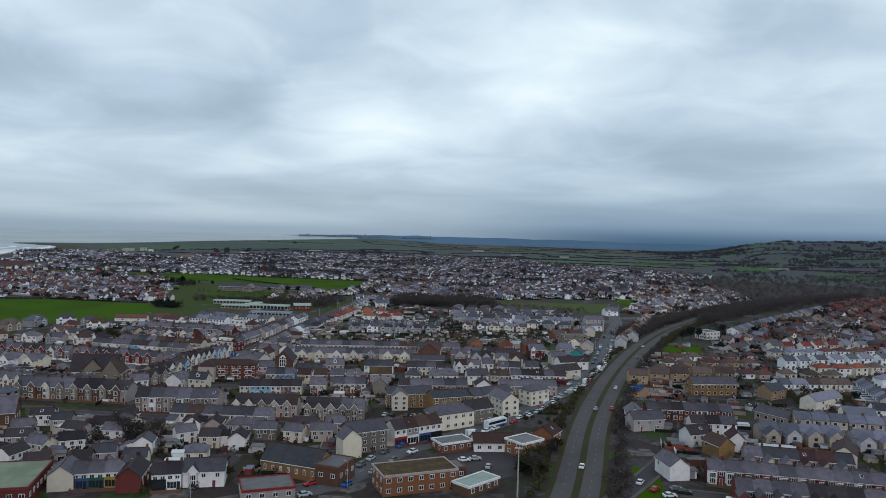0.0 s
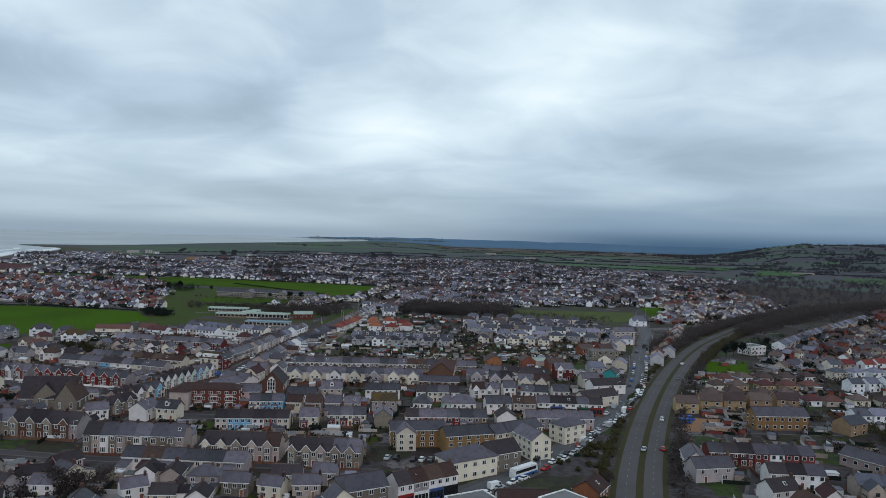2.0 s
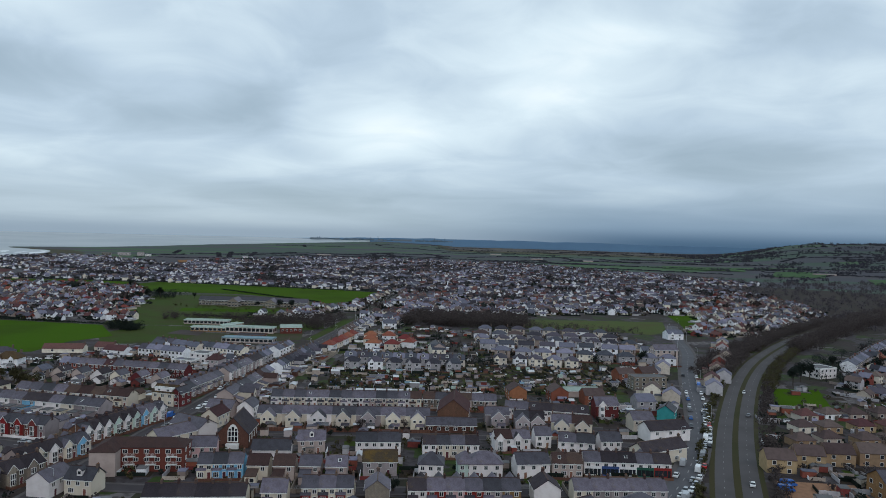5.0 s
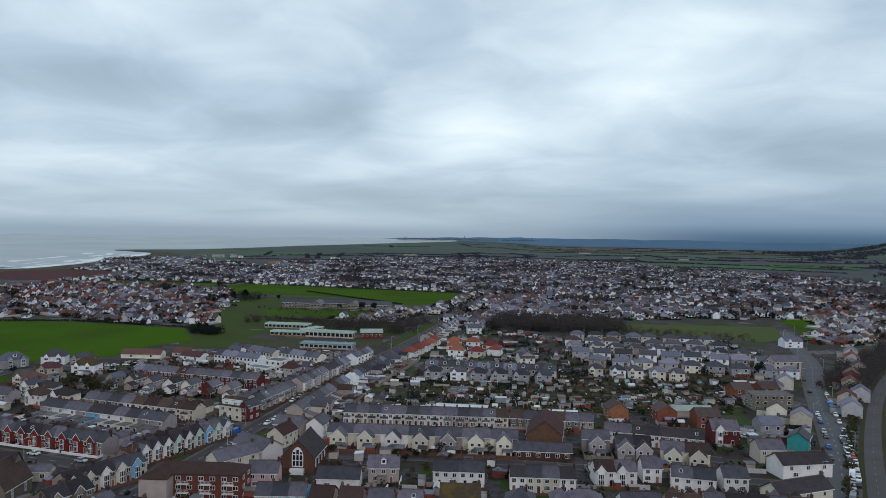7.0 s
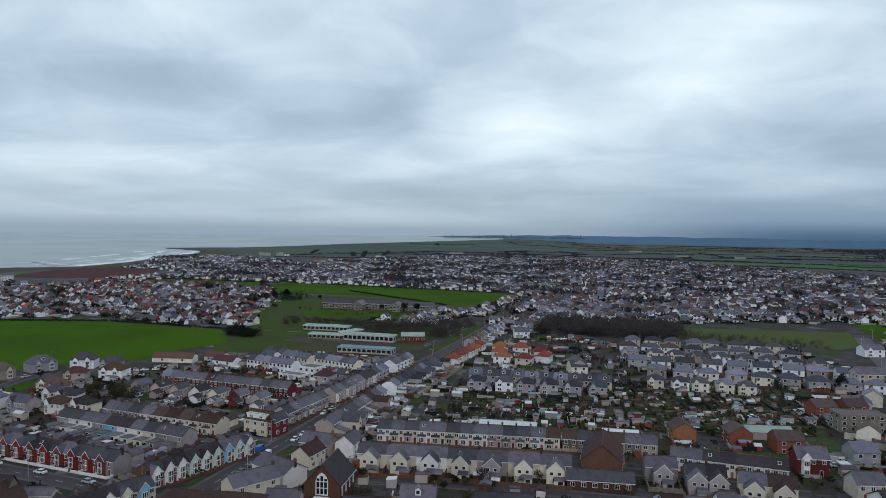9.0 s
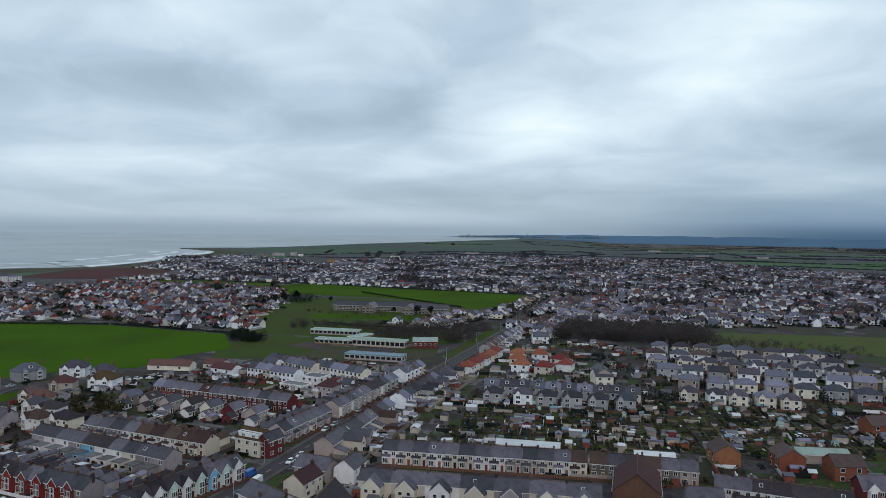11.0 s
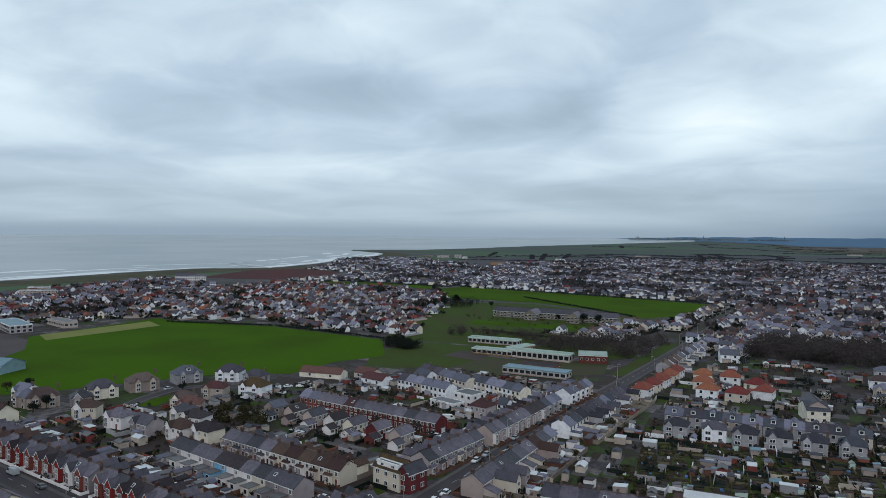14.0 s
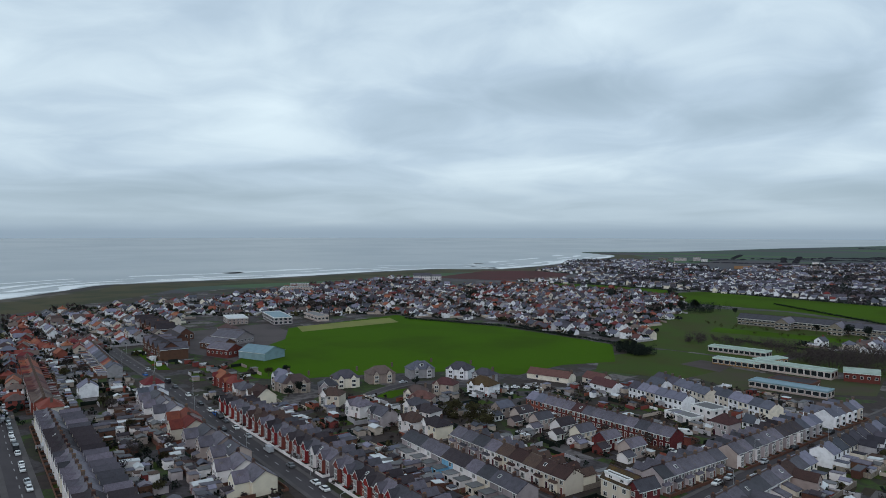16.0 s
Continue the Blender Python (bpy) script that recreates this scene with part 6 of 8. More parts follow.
# flats and shops by the bend
block("flats", -9, 314, 10, 20, 9, 6.4, "buff", "slate", "three-storey buff brick flats with a slate roof", "flats", h=8.8, floors=3)
block("flats", -13, 309, 100, 9, 7, 6.4, "cream", "slate", "cream rendered front wing of the flats", "flats", h=8.8, floors=3, sides=(3, 0, 2))
block("flats", 12, 311, 20, 24, 9, 6.4, "buff", "slate", "buff brick flats with a slate roof", "flats", h=8.8, floors=3, sides=(0,))
block("flats", 33, 306, 115, 13, 8, 7.2, "cream", "slate", "cream gabled flats with a slate roof", "flats", h=10.0, floors=3, sides=(3, 0, 2))
block("flats", 27, 318, 35, 22, 9, 6.4, "cream", "slate", "cream rendered flats beside the street", "flats", h=8.8, floors=3)
block("shop", 49, 326, 39, 12, 8, 6.8, "cream", "slate", "cream building with a hipped slate roof at the corner", "shop", h=9.0, hip=True, floors=3)
block("shop", 9, 282, 33, 18, 10, 6.4, "cream", "slate", "cream corner shop with a hipped slate roof", "shop", h=9.5, floors=2, hip=True)
block("shop", 20, 290, 33, 12, 9, 6.4, "stone", "dark", "stone shop with a dark roof", "shop", h=9.5, floors=2)
block("shop", -22, 249, 31, 14, 10, 7.6, "stone", "slate", "three-storey stone corner building with gables", "shop", h=10.4, floors=3)
block("shop", -26, 240, 121, 6, 7, 7.0, "cream", "slate", "cream gabled end of the corner building", "shop", h=10.0, floors=3, sides=())
terrace((-13, 255), (4, 267), "R", walls={"white": 2, "cream": 1, "grey": 1}, seed=112, wing="low", h=9.0, e=6.2, shops=("red", "white", "blue", "black"), word="shop house")
block("hall", -40, 222, -20, 20, 11, 4.6, "buff", "slate", "long tan stone hall with a wide slate roof and arched windows", "hall", h=8.6, floors=1, cols=7, win=(0.9, 1.6))
block("hall", -27, 216, -20, 8, 11, 6.0, "brown", "felt", "brown brick flat-roofed end of the hall", "hall", floors=1, fascia=WALLS["brown"])
block("shop", -45, 202, 20, 15, 11, 3.6, "grey", "felt", "grey flat-roofed shop with a dark red fascia", "shop", floors=1, fascia=WALLS["red"])
detached(-66, 211, 11, 12, 9, "white", "slate", seed=113, bay="tall")
terrace((-80, 206), (-72, 208), "R", walls={"white": 1}, seed=114, roofs={"dark": 1}, wing="low", shops=("black", "white"), word="shop house")
detached(-86, 206, 100, 12, 7, "brick", "dark", seed=115)
terrace((-103, 205), (-90, 208), "R", walls={"cream": 1, "white": 1, "stone": 1}, seed=116, roofs={"brown": 1, "slate": 1}, shops=("blue", "green", "yellow"), word="shop house")
detached(-106, 205, 105, 11, 7, "cream", "slate", seed=118)
block("supermarket", -124, 197, 14, 28, 24, 5.0, "brick", "sage", "brick store with a wide sage green flat roof", "store", floors=1, fascia=WALLS["brick"])
block("office", -2, 213, 22, 24, 12, 6.0, "orange", "moss", "brick office with a mossy flat roof", "office", floors=2, fascia=WALLS["tan"], cols=7)
block("office", 8, 222, 22, 10, 8, 4.0, "brown", "felt", "brown brick flat-roofed annexe", "office", floors=1, fascia=WALLS["brown"])
block("garage", 17, 212, 45, 14, 7, 3.0, "brown", "green", "brick garage with a pale green roof", "garage", floors=1, sides=(0,))
block("office", 10, 252, 30, 13, 8, 3.4, "orange", "felt", "low orange brick building with a white fascia", "office", floors=1)
block("office", 25, 254, 5, 15, 9, 3.2, "white", "brown", "white bungalow office with a brown roof", "office", h=5.8, floors=1)
block("office", 36, 250, 40, 11, 9, 5.0, "orange", "felt", "two-storey orange brick office with a flat roof", "office", floors=2)
detached(46, 262, 60, 9, 8, "orange", "brown", seed=119)
# small houses behind the shopping street
terrace((-101, 277.5), (-61, 275.5), "L", w=6.4, walls={"cream": 2, "white": 2, "tan": 1, "grey": 1}, roofs={"slate": 2, "brown": 2}, wing="low", seed=129, e=4.6, h=7.0)
for i, (x, y, a, w, wl, rf, hp) in enumerate(((-46, 266.5, 4, 10, "cream", "slate", False), (-35, 269.5, 0, 8, "grey", "slate", False), (-88, 264, 94, 8, "white", "dark", False), (-80, 263, 96, 8, "tan", "dark", False),
                                              (-70, 262.5, 3, 10, "grey", "slate", True), (-59, 258.5, 0, 9, "stone", "slate", False), (-119, 258, 20, 9, "white", "slate", False), (-117, 270, 60, 9, "pink", "dark", False),
                                              (-112, 251, 2, 8, "white", "slate", False), (-132, 222, 75, 9, "white", "slate", False), (-129, 233, -20, 9, "cream", "slate", False), (-121, 238, 25, 9, "white", "dark", False),
                                              (-126, 251, -15, 10, "grey", "slate", False), (-112, 262, -30, 8, "cream", "slate", False), (-87, 251, 35, 8, "white", "slate", False), (-76, 247, 5, 8, "cream", "dark", False),
                                              (-48, 256.5, -10, 8, "cream", "slate", False), (-38.5, 258.7, 8, 9, "tan", "slate", False), (-120, 215, 25, 8, "grey", "slate", False), (-140, 240, 15, 9, "grey", "dark", False),
                                              (-137, 262, 10, 8, "tan", "slate", False), (-148, 268, 15, 9, "white", "slate", False), (-104, 226, 15, 8, "grey", "slate", False), (-92, 222, 12, 8, "cream", "slate", False),
                                              (-108, 218, 14, 8, "tan", "dark", False), (-96, 238, 100, 8, "white", "slate", False), (-146, 252, 20, 8, "grey", "slate", False), (-66, 246, 95, 8, "white", "slate", False))):
    detached(x, y, a, w - 1.0, 5.8, wl, rf if i % 3 else "dark", hp, seed=130 + i, wing=("tall", "low", "flat")[i % 3], e=4.3, h=6.4)
block("garage", -77, 234.5, 10, 8, 7, 2.6, "cream", "slate", "double garage with a hipped slate roof", "garage", h=4.6, hip=True, floors=1, cols=2, sides=(0,))
# tall Victorian terraces
terrace((-182, 311), (-131, 308), "R", w=6.2, walls={"stone": 3, "brown": 2, "grey": 1}, bay="tall", bay_wall={"stone": 3, "brown": 1, "white": 1, "cream": 1}, seed=120, d=9, e=5.6, h=9.0, roofs={"slate": 1, "dark": 3}, wing="tall")
terrace((-122, 294), (-88, 295.5), "R", w=5.8, walls={"stone": 4, "tan": 2, "cream": 1}, bay="square", bay_wall={"stone": 2, "tan": 1, "white": 2}, seed=121, d=9, e=6.4, h=9.6, storeys=3, roofs={"slate": 1, "dark": 2}, wing="tall")
terrace((-80, 291), (-54, 291.5), "R", w=5.2, walls={"stone": 3, "tan": 2, "cream": 2}, bay="tall", bay_wall={"stone": 2, "tan": 2, "cream": 2}, seed=122, d=8.5, e=5.4, h=8.8, roofs={"dark": 2, "brown": 1}, wing="tall")
terrace((-50, 288), (-26, 288), "R", w=5.2, walls={"stone": 3, "tan": 3}, bay="tall", bay_wall={"stone": 2, "tan": 2, "cream": 1}, seed=128, d=8.5, e=5.4, h=8.8, roofs={"dark": 2, "slate": 1}, wing="tall")
block("church", -168, 262, 20, 24, 11, 6.0, "brown", "slate", "tan and grey stone church hall with a slate roof", "church", h=11.0, floors=1, cols=5, win=(1.0, 2.6))
block("church", -167, 350, 8, 22, 11, 4.6, "stone", "dark", "tan and grey stone church with a steep dark roof", "church", h=12.5, floors=1, cols=5, win=(1.0, 2.4))
block("church_hall", -157, 347, 98, 13, 9, 4.8, "stone", "brown", "stone church hall with a steep brown gabled roof", "church hall", h=11.5, floors=1, cols=2, win=(1.0, 2.6))
block("church", -169, 351, 110, 14, 9, 5.6, "stone", "dark", "transept of the tan and grey stone church", "church", h=10.6, floors=1, win=(1.2, 3.0), sides=(1, 3))
block("church_annexe", -158.5, 363.5, 15, 8, 5, 3.2, "cream", "slate", "cream annexe with a slate roof beside the church", "hall", h=4.6, floors=1, sides=(0,))
detached(-139, 333, 30, 8, 7, "white", "slate", seed=330, e=4.2, h=6.6)
terrace((-142, 351), (-131, 374), "R", walls={"tan": 2, "cream": 2, "blue": 1}, bay="tall", bay_wall={"blue": 1, "white": 1, "cream": 1}, seed=331, roofs={"dark": 1, "slate": 1}, w=5.5)
terrace((-138, 338), (-133, 350), "R", walls={"stone": 2, "cream": 2, "tan": 1}, bay="tall", seed=124, roofs={"dark": 1, "slate": 2})
detached(-121, 336, 82, 10, 7.5, "white", "slate", seed=125)
detached(-111, 337, -5, 8.5, 7, "cream", "slate", seed=126, dormer=True)

# ---- beyond the allotments ----
terrace((-66, 539), (4, 540), "R", w=9.0, gap=3.0, walls={"grey": 3, "white": 3, "cream": 2}, wing="", bay="tall", seed=139, roofs={"slate": 4, "dark": 2}, word="semi-detached house", hip=True)
terrace((-68, 555), (4, 555), "R", w=7.0, walls={"grey": 4, "white": 1, "cream": 2, "tan": 3}, wing="low", bay="low", seed=140, dormer=1.0, roofs={"slate": 2, "dark": 3})
for i, (x, y, a, wl) in enumerate(((-86, 600, 83, "white"), (-84, 613, 83, "cream"), (-82, 626, 83, "white"), (-80, 639, 83, "cream"), (-79, 652, 83, "white"), (-64, 648, 3, "cream"), (-51, 649, 3, "white"), (-38, 636, -20, "cream"),
                                   (-62, 630, 3, "cream"), (-58, 613, -6, "white"), (-45, 611, -8, "cream"), (-34, 622, 80, "white"))):
    detached(x, y, a, 9.5, 8, wl, "red", hip=True, seed=150 + i, e=4.0, h=6.8, wing="low" if i % 2 else "")
detached(-57, 714, 15, 11, 8, "white", "slate", seed=160)
detached(-14, 592, 15, 9, 12, "cream", "slate", seed=161)
block("flats", -14, 596, 100, 16, 9, 5.6, "tan", "slate", "tan rendered house with a long slate roof", "house", h=8.5, floors=2)
terrace((-86, 655), (-79, 735), "L", w=7.5, gap=2.5, walls=PALE_ROW, seed=162, wing="low", yards=False)
semi = {"white": 3, "cream": 3, "grey": 3, "tan": 3}
for i, (p, q, n) in enumerate((((12, 648), (128, 640), 8), ((14, 622), (135, 613), 8), ((22, 594), (140, 582), 8), ((20, 566), (75, 562), 4), ((10, 672), (120, 668), 7), ((16, 700), (118, 694), 7))):
    terrace(p, q, "R", n=n + 1, w=10, gap=3.0, walls=semi, roofs={"slate": 3, "dark": 4, "brown": 1}, hip=i != 1, seed=170 + i, wing="low", word="semi-detached house", yards=i < 4, chimney=1, bay="tall" if i in (0, 3) else "")
detached(172, 703, 10, 13, 10, "white", "slate", seed=180, bay="tall")
block("flats", 100, 508, 8, 18, 9, 7.0, "stone", "felt", "tan and grey stone three-storey block with a flat roof", "flats", floors=3, fascia=WALLS["stone"])
block("flats", 131, 587, 9, 15, 10, 9.5, "tan", "slate", "tall tan rendered block", "flats", h=12.5, floors=4)
for i, (x, y, a) in enumerate(((28, 476, 98), (48, 476, 98), (64, 471, 10), (92, 528, 18), (106, 533, 18))):
    detached(x, y, a, 10, 8.5, "orange", "brown", seed=190 + i, word="brick house")
block("shed", 61, 487, 7, 17, 8, 3.2, "tan", "green", "long shed with a pale green sheet roof", "shed", h=4.6, floors=1, sides=())
block("shed", -38, 471, 2, 22, 6, 2.8, "white", "white", "long white sheet-roofed shed", "shed", h=3.8, floors=1, sides=(0,))
block("shed", 5, 470, 2, 13, 6, 2.8, "grey", "white", "grey shed with a white sheet roof", "shed", h=3.8, floors=1, sides=(0,))
# east side of the shopping street
for i, (x, y, a, w, wl, rf) in enumerate(((133, 502, 75, 10, "grey", "slate"), (139, 522, 70, 9, "tan", "maroon"), (150, 534, 70, 8, "grey", "slate"), (154, 556, 70, 9, "tan", "maroon"), (164, 580, 70, 9, "brick", "brown"),
                                          (178, 606, 70, 9, "tan", "brown"), (188, 640, 72, 10, "grey", "red"), (197, 664, 70, 11, "cream", "slate"), (112, 540, 75, 9, "grey", "slate"), (104, 478, 70, 8, "tan", "slate"),
                                          (86, 462, 10, 9, "grey", "slate"), (98, 490, 72, 8, "cream", "felt"), (122, 556, 75, 9, "cream", "slate"), (76, 428, 10, 9, "cream", "slate"))):
    detached(x, y, a, w, 8, wl, rf, seed=200 + i, wing="low")

# ---- schools and halls ----
block("school", -206, 709, 0, 36, 9, 3.4, "tan", "green", "low school block with a pale green flat roof", "school", floors=1, fascia=WALLS["mint"], win=(2.8, 2.1))
block("school", -190, 669, 0, 27, 8, 3.4, "buff", "green", "low brick school block with a pale roof", "school", floors=1, fascia=WALLS["mint"], win=(2.8, 2.1))
block("school", -160, 669, -3, 40, 9, 4.4, "tan", "green", "long school block with glazed walls and a pale green roof", "school", floors=1, fascia=WALLS["mint"], win=(2.9, 2.7))
block("school", -178, 684, 70, 20, 7, 4.0, "buff", "green", "narrow school wing with a pale green roof", "school", floors=1, fascia=WALLS["mint"], win=(2.0, 1.6))
block("school", -129, 674, 15, 16, 12, 4.6, "brick", "green", "brick school hall with a shallow pale green roof", "school", h=6.4, floors=1, sides=(0, 1))
block("school", -146, 622, -2, 36, 9, 3.4, "tan", "bluegrey", "low school wing with a blue-grey flat roof", "school", floors=1, fascia=WALLS["sheet"], win=(2.8, 2.0))
block("school", -148, 633, -2, 20, 12, 3.8, "brown", "dark", "dark flat-roofed school wing", "school", floors=1, fascia=WALLS["brown"])
for i, (x, y, w) in enumerate(((-246, 853, 36), (-207, 857, 42), (-170, 851, 34))):
    block("school", x, y, (0, -3, 0)[i], w, 12, 5.4, "stone", "slate", "long two-storey school wing with ribbon windows", "school", h=8.8, floors=2, win=(2.6, 1.4), sides=(0,))
block("school", -226, 846, 90, 18, 10, 5.6, "stone", "slate", "cross wing of the long school", "school", h=9.0, floors=2, win=(2.6, 1.4), sides=(0, 3))
block("school", -188, 843, 90, 16, 10, 5.6, "stone", "slate", "gabled cross wing of the long school", "school", h=9.0, floors=2, win=(2.6, 1.4), sides=(0, 3))
block("sports_hall", -404, 491, 15, 21, 17, 4.2, "sheet", "bluegrey", "sports hall with a shallow blue-grey sheet roof", "sports hall", h=7.4, floors=1, sides=())
block("school", -425, 478, 15, 18, 12, 5.0, "brick", "slate", "brick school wing beside the sports hall", "school", h=8.0, floors=1)
block("school", -455, 452, -10, 44, 11, 6.5, "brown", "dark", "old brick school with tall gables", "school", h=10.5, floors=1, win=(1.4, 2.6))
for i in range(4):
    block("school_wing", -472 + 12 * i, 457 - 2.2 * i, 80, 16, 8, 6.5, "brown", "slate", "gabled brick classroom wing", "school", h=10.0, floors=1, sides=(3, 1), win=(1.4, 2.4))
block("school", -500, 522, -20, 26, 14, 4.0, "brown", "maroon", "brick school hall with a maroon roof", "school", h=7.0, floors=1)
block("school", -470, 508, 15, 24, 16, 4.2, "grey", "slate", "wide school hall with a grey pitched roof", "school", h=8.0, floors=1)
block("school", -452, 488, 15, 20, 12, 4.0, "brown", "slate", "school wing with a grey roof", "school", h=7.0, floors=1)
block("school", -560, 560, -20, 26, 16, 5.0, "tan", "white", "white flat-roofed school block", "school", floors=2)
block("school", -545, 590, -20, 46, 15, 5.5, "grey", "bluegrey", "glazed school block with a grey flat roof", "school", floors=2, win=(2.6, 2.0))
block("school", -488, 476, -12, 30, 11, 4.5, "brown", "dark", "old brick school range with a dark roof", "school", h=8.5, floors=1, win=(1.4, 2.2))
block("school", -512, 492, -12, 22, 10, 4.2, "brown", "slate", "brick school range with a slate roof", "school", h=8.0, floors=1, win=(1.4, 2.2))
block("school", -482, 514, 20, 20, 14, 4.0, "grey", "slate", "low school hall with a wide grey roof", "school", h=7.2, floors=1)
block("school", -533, 621, -15, 34, 10, 4.4, "tan", "felt", "low tan school block with a flat roof", "school", floors=1, win=(2.4, 1.8), fascia=WALLS["tan"])
for i in range(5):
    block("school_wing", -596 + 15 * i, 500 - 2.5 * i, 78, 13, 9, 4.6, "brown", "dark", "gabled brown brick range beside the school", "school", h=8.4, floors=1, sides=(3, 1), win=(1.2, 2.0))
patch("field", [(-484, 446), (-480, 452), (-405, 435), (-409, 430)], 0.12, GRASS, "green verge lawn in front of the school", "lawn")
block("flats", -802, 784, 50, 22, 12, 7.0, "tan", "felt", "tan rendered seafront block", "flats", floors=3)
block("flats", -765, 757, 50, 34, 12, 7.0, "tan", "felt", "long tan seafront flats", "flats", floors=3)
for i, (x, y, a, w, hh, wl) in enumerate(((-862, 1950, 12, 30, 7, "grey"), (-826, 1965, 12, 16, 9, "grey"), (-900, 1935, 12, 22, 6, "stone"), (-795, 1940, 12, 12, 5, "white"), (-560, 1990, 5, 12, 4, "white"), (-547, 1995, 5, 8, 3, "white"))):
    fx, fy = squeezed(x, y)
    block("flats", fx, fy, a, w, 11, hh, wl, "felt", f"{WORD_W[wl]} block standing by itself near the headland", "flats", floors=max(2, hh // 3), fascia=WALLS[wl])
block("hotel", -800, 1000, 50, 26, 12, 8.0, "white", "slate", "white seafront hotel with a slate roof", "hotel", h=12.0, floors=3)
block("hotel", -786, 1016, 50, 14, 10, 7.0, "white", "slate", "white wing of the seafront hotel", "hotel", h=10.0, floors=3)

# ---- east of the dual road ----
terrace((93, 226.5), (146, 216), "R", walls={"brick": 1}, bay="square", bay_wall={"white": 3, "red": 1}, seed=210, roofs={"slate": 3, "dark": 1}, wing="tall")
terrace((146, 216), (215, 202), "R", walls={"brick": 3, "grey": 1}, bay="square", bay_wall={"white": 3, "red": 1}, seed=211, roofs={"slate": 3, "dark": 1}, wing="tall")
terrace((95, 209), (150, 198), "L", walls={"brick": 2, "white": 2, "cream": 1}, seed=212, wing="tall", roofs={"slate": 3, "dark": 1})
terrace((150, 198), (220, 184), "L", walls={"brick": 2, "white": 2, "cream": 1}, seed=213, wing="tall", roofs={"slate": 3, "dark": 1})
detached(83, 230, 100, 10.5, 7, "white", "slate", seed=214, word="gable-ended house")
terrace((95, 305), (132, 304.5), "R", walls={"brick": 3, "white": 1}, seed=215, wing="low", roofs={"slate": 2, "dark": 1}, bay="low")
detached(88, 297, 80, 12, 7, "white", "slate", seed=216)
block("flats", 143, 356, 5, 23, 9, 6.2, "buff", "slate", "buff brick flats with a blue slate roof", "flats", h=9.0, floors=2)
detached(150, 363, 60, 12, 8, "buff", "slate", seed=218)
for i, (x, y) in enumerate(((112, 380), (125, 386), (137, 389), (150, 391), (164, 394))):
    detached(x, y, -5, 10, 8, "buff", "brown", seed=220 + i, word="brick house")
detached(90, 287, 14, 14, 7, "grey", "slate", seed=280)
terrace((107, 284), (125, 283), "R", walls={"white": 1}, w=6, seed=281, wing="flat", roofs={"dark": 1})
detached(104, 267.5, 20, 10, 7, "white", "dark", seed=282)
detached(107.5, 254, 110, 9, 7, "buff", "brown", seed=283)
detached(117, 262, 80, 8, 6, "white", "maroon", seed=284)
block("hall", 152, 304, -57, 15, 9, 4.0, "tan", "slate", "tan hall with a slate pitched roof", "hall", h=6.4, floors=1)
terrace((155, 296), (196, 288), "R", w=7, walls={"cream": 2, "tan": 2}, roofs={"slate": 2}, seed=285, wing="low")
terrace((131, 276), (162, 273), "L", w=7.5, walls={"grey": 3, "tan": 2, "cream": 1}, roofs={"brown": 1, "slate": 2}, seed=286, wing="wide")
terrace((164, 269), (210, 261), "L", w=7.5, walls={"grey": 3, "tan": 2, "cream": 1}, roofs={"brown": 1, "slate": 2}, seed=287, wing="wide")
detached(188, 305, -15, 13, 10, "cream", "slate", seed=288)
detached(151, 249, 60, 14, 8, "cream", "brown", seed=289)
detached(128, 252, -10, 12, 7, "white", "white", bungalow=True, seed=290)
terrace((112, 243), (146, 236), "L", w=6, walls={"tan": 2, "grey": 2, "cream": 1}, roofs={"slate": 2, "maroon": 1}, seed=291, wing="tall", yards=False)
terrace((165, 246), (235, 231), "R", w=6.5, walls={"grey": 2, "tan": 2, "white": 1}, roofs={"slate": 3, "brown": 1}, seed=292, wing="tall")
terrace((200, 316), (252, 306), "R", w=7.5, gap=1.0, walls={"white": 3, "cream": 2}, roofs={"slate": 3, "dark": 1}, seed=293, wing="low")
terrace((210, 284), (262, 274), "R", w=7.5, gap=1.0, walls={"white": 2, "cream": 2, "grey": 1}, roofs={"slate": 3, "brown": 1}, seed=294, wing="low")
detached(188, 335, 35, 24, 8, "cream", "slate", seed=295)
detached(172, 352, 30, 12, 8, "buff", "slate", seed=296)
terrace((219, 332), (232, 376), "R", w=6, walls={"white": 3, "blue": 0.3}, roofs={"slate": 3}, seed=297, wing="low")
terrace((180, 367), (222, 372), "R", w=8, gap=1.0, walls={"white": 3, "cream": 1}, roofs={"slate": 3, "brown": 1}, seed=298, wing="low")
for i, (p, q) in enumerate((((128, 412), (182, 420)), ((138, 432), (205, 442)), ((150, 452), (215, 466)), ((172, 402), (240, 410)))):
    terrace(p, q, "R" if i % 2 else "L", w=8.5, gap=5, e=2.7, h=5.2, walls={"buff": 3, "tan": 1, "cream": 1} if i < 2 else {"tan": 2, "white": 1, "cream": 2}, roofs={"brown": 3, "maroon": 1, "moss": 1}, hip=True, storeys=1, seed=240 + i, word="bungalow", wing="", yards=False)
for i, (p, q, rf) in enumerate((((225, 415), (300, 432), {"red": 2, "slate": 1}), ((215, 440), (300, 462), {"red": 3, "brown": 1}), ((225, 470), (310, 492), {"red": 2, "maroon": 2}), ((235, 498), (320, 522), {"slate": 2, "red": 1}),
                                ((245, 388), (330, 402), {"slate": 2, "brown": 1}), ((250, 355), (330, 364), {"slate": 1}))):
    terrace(p, q, "R", w=9.0, gap=4.5, hip=i % 2 == 0, walls={"white": 6, "cream": 2, "tan": 1}, roofs={**rf, "brown": 2, "slate": 2}, seed=260 + i, wing="low", word="semi-detached house", yards=False)
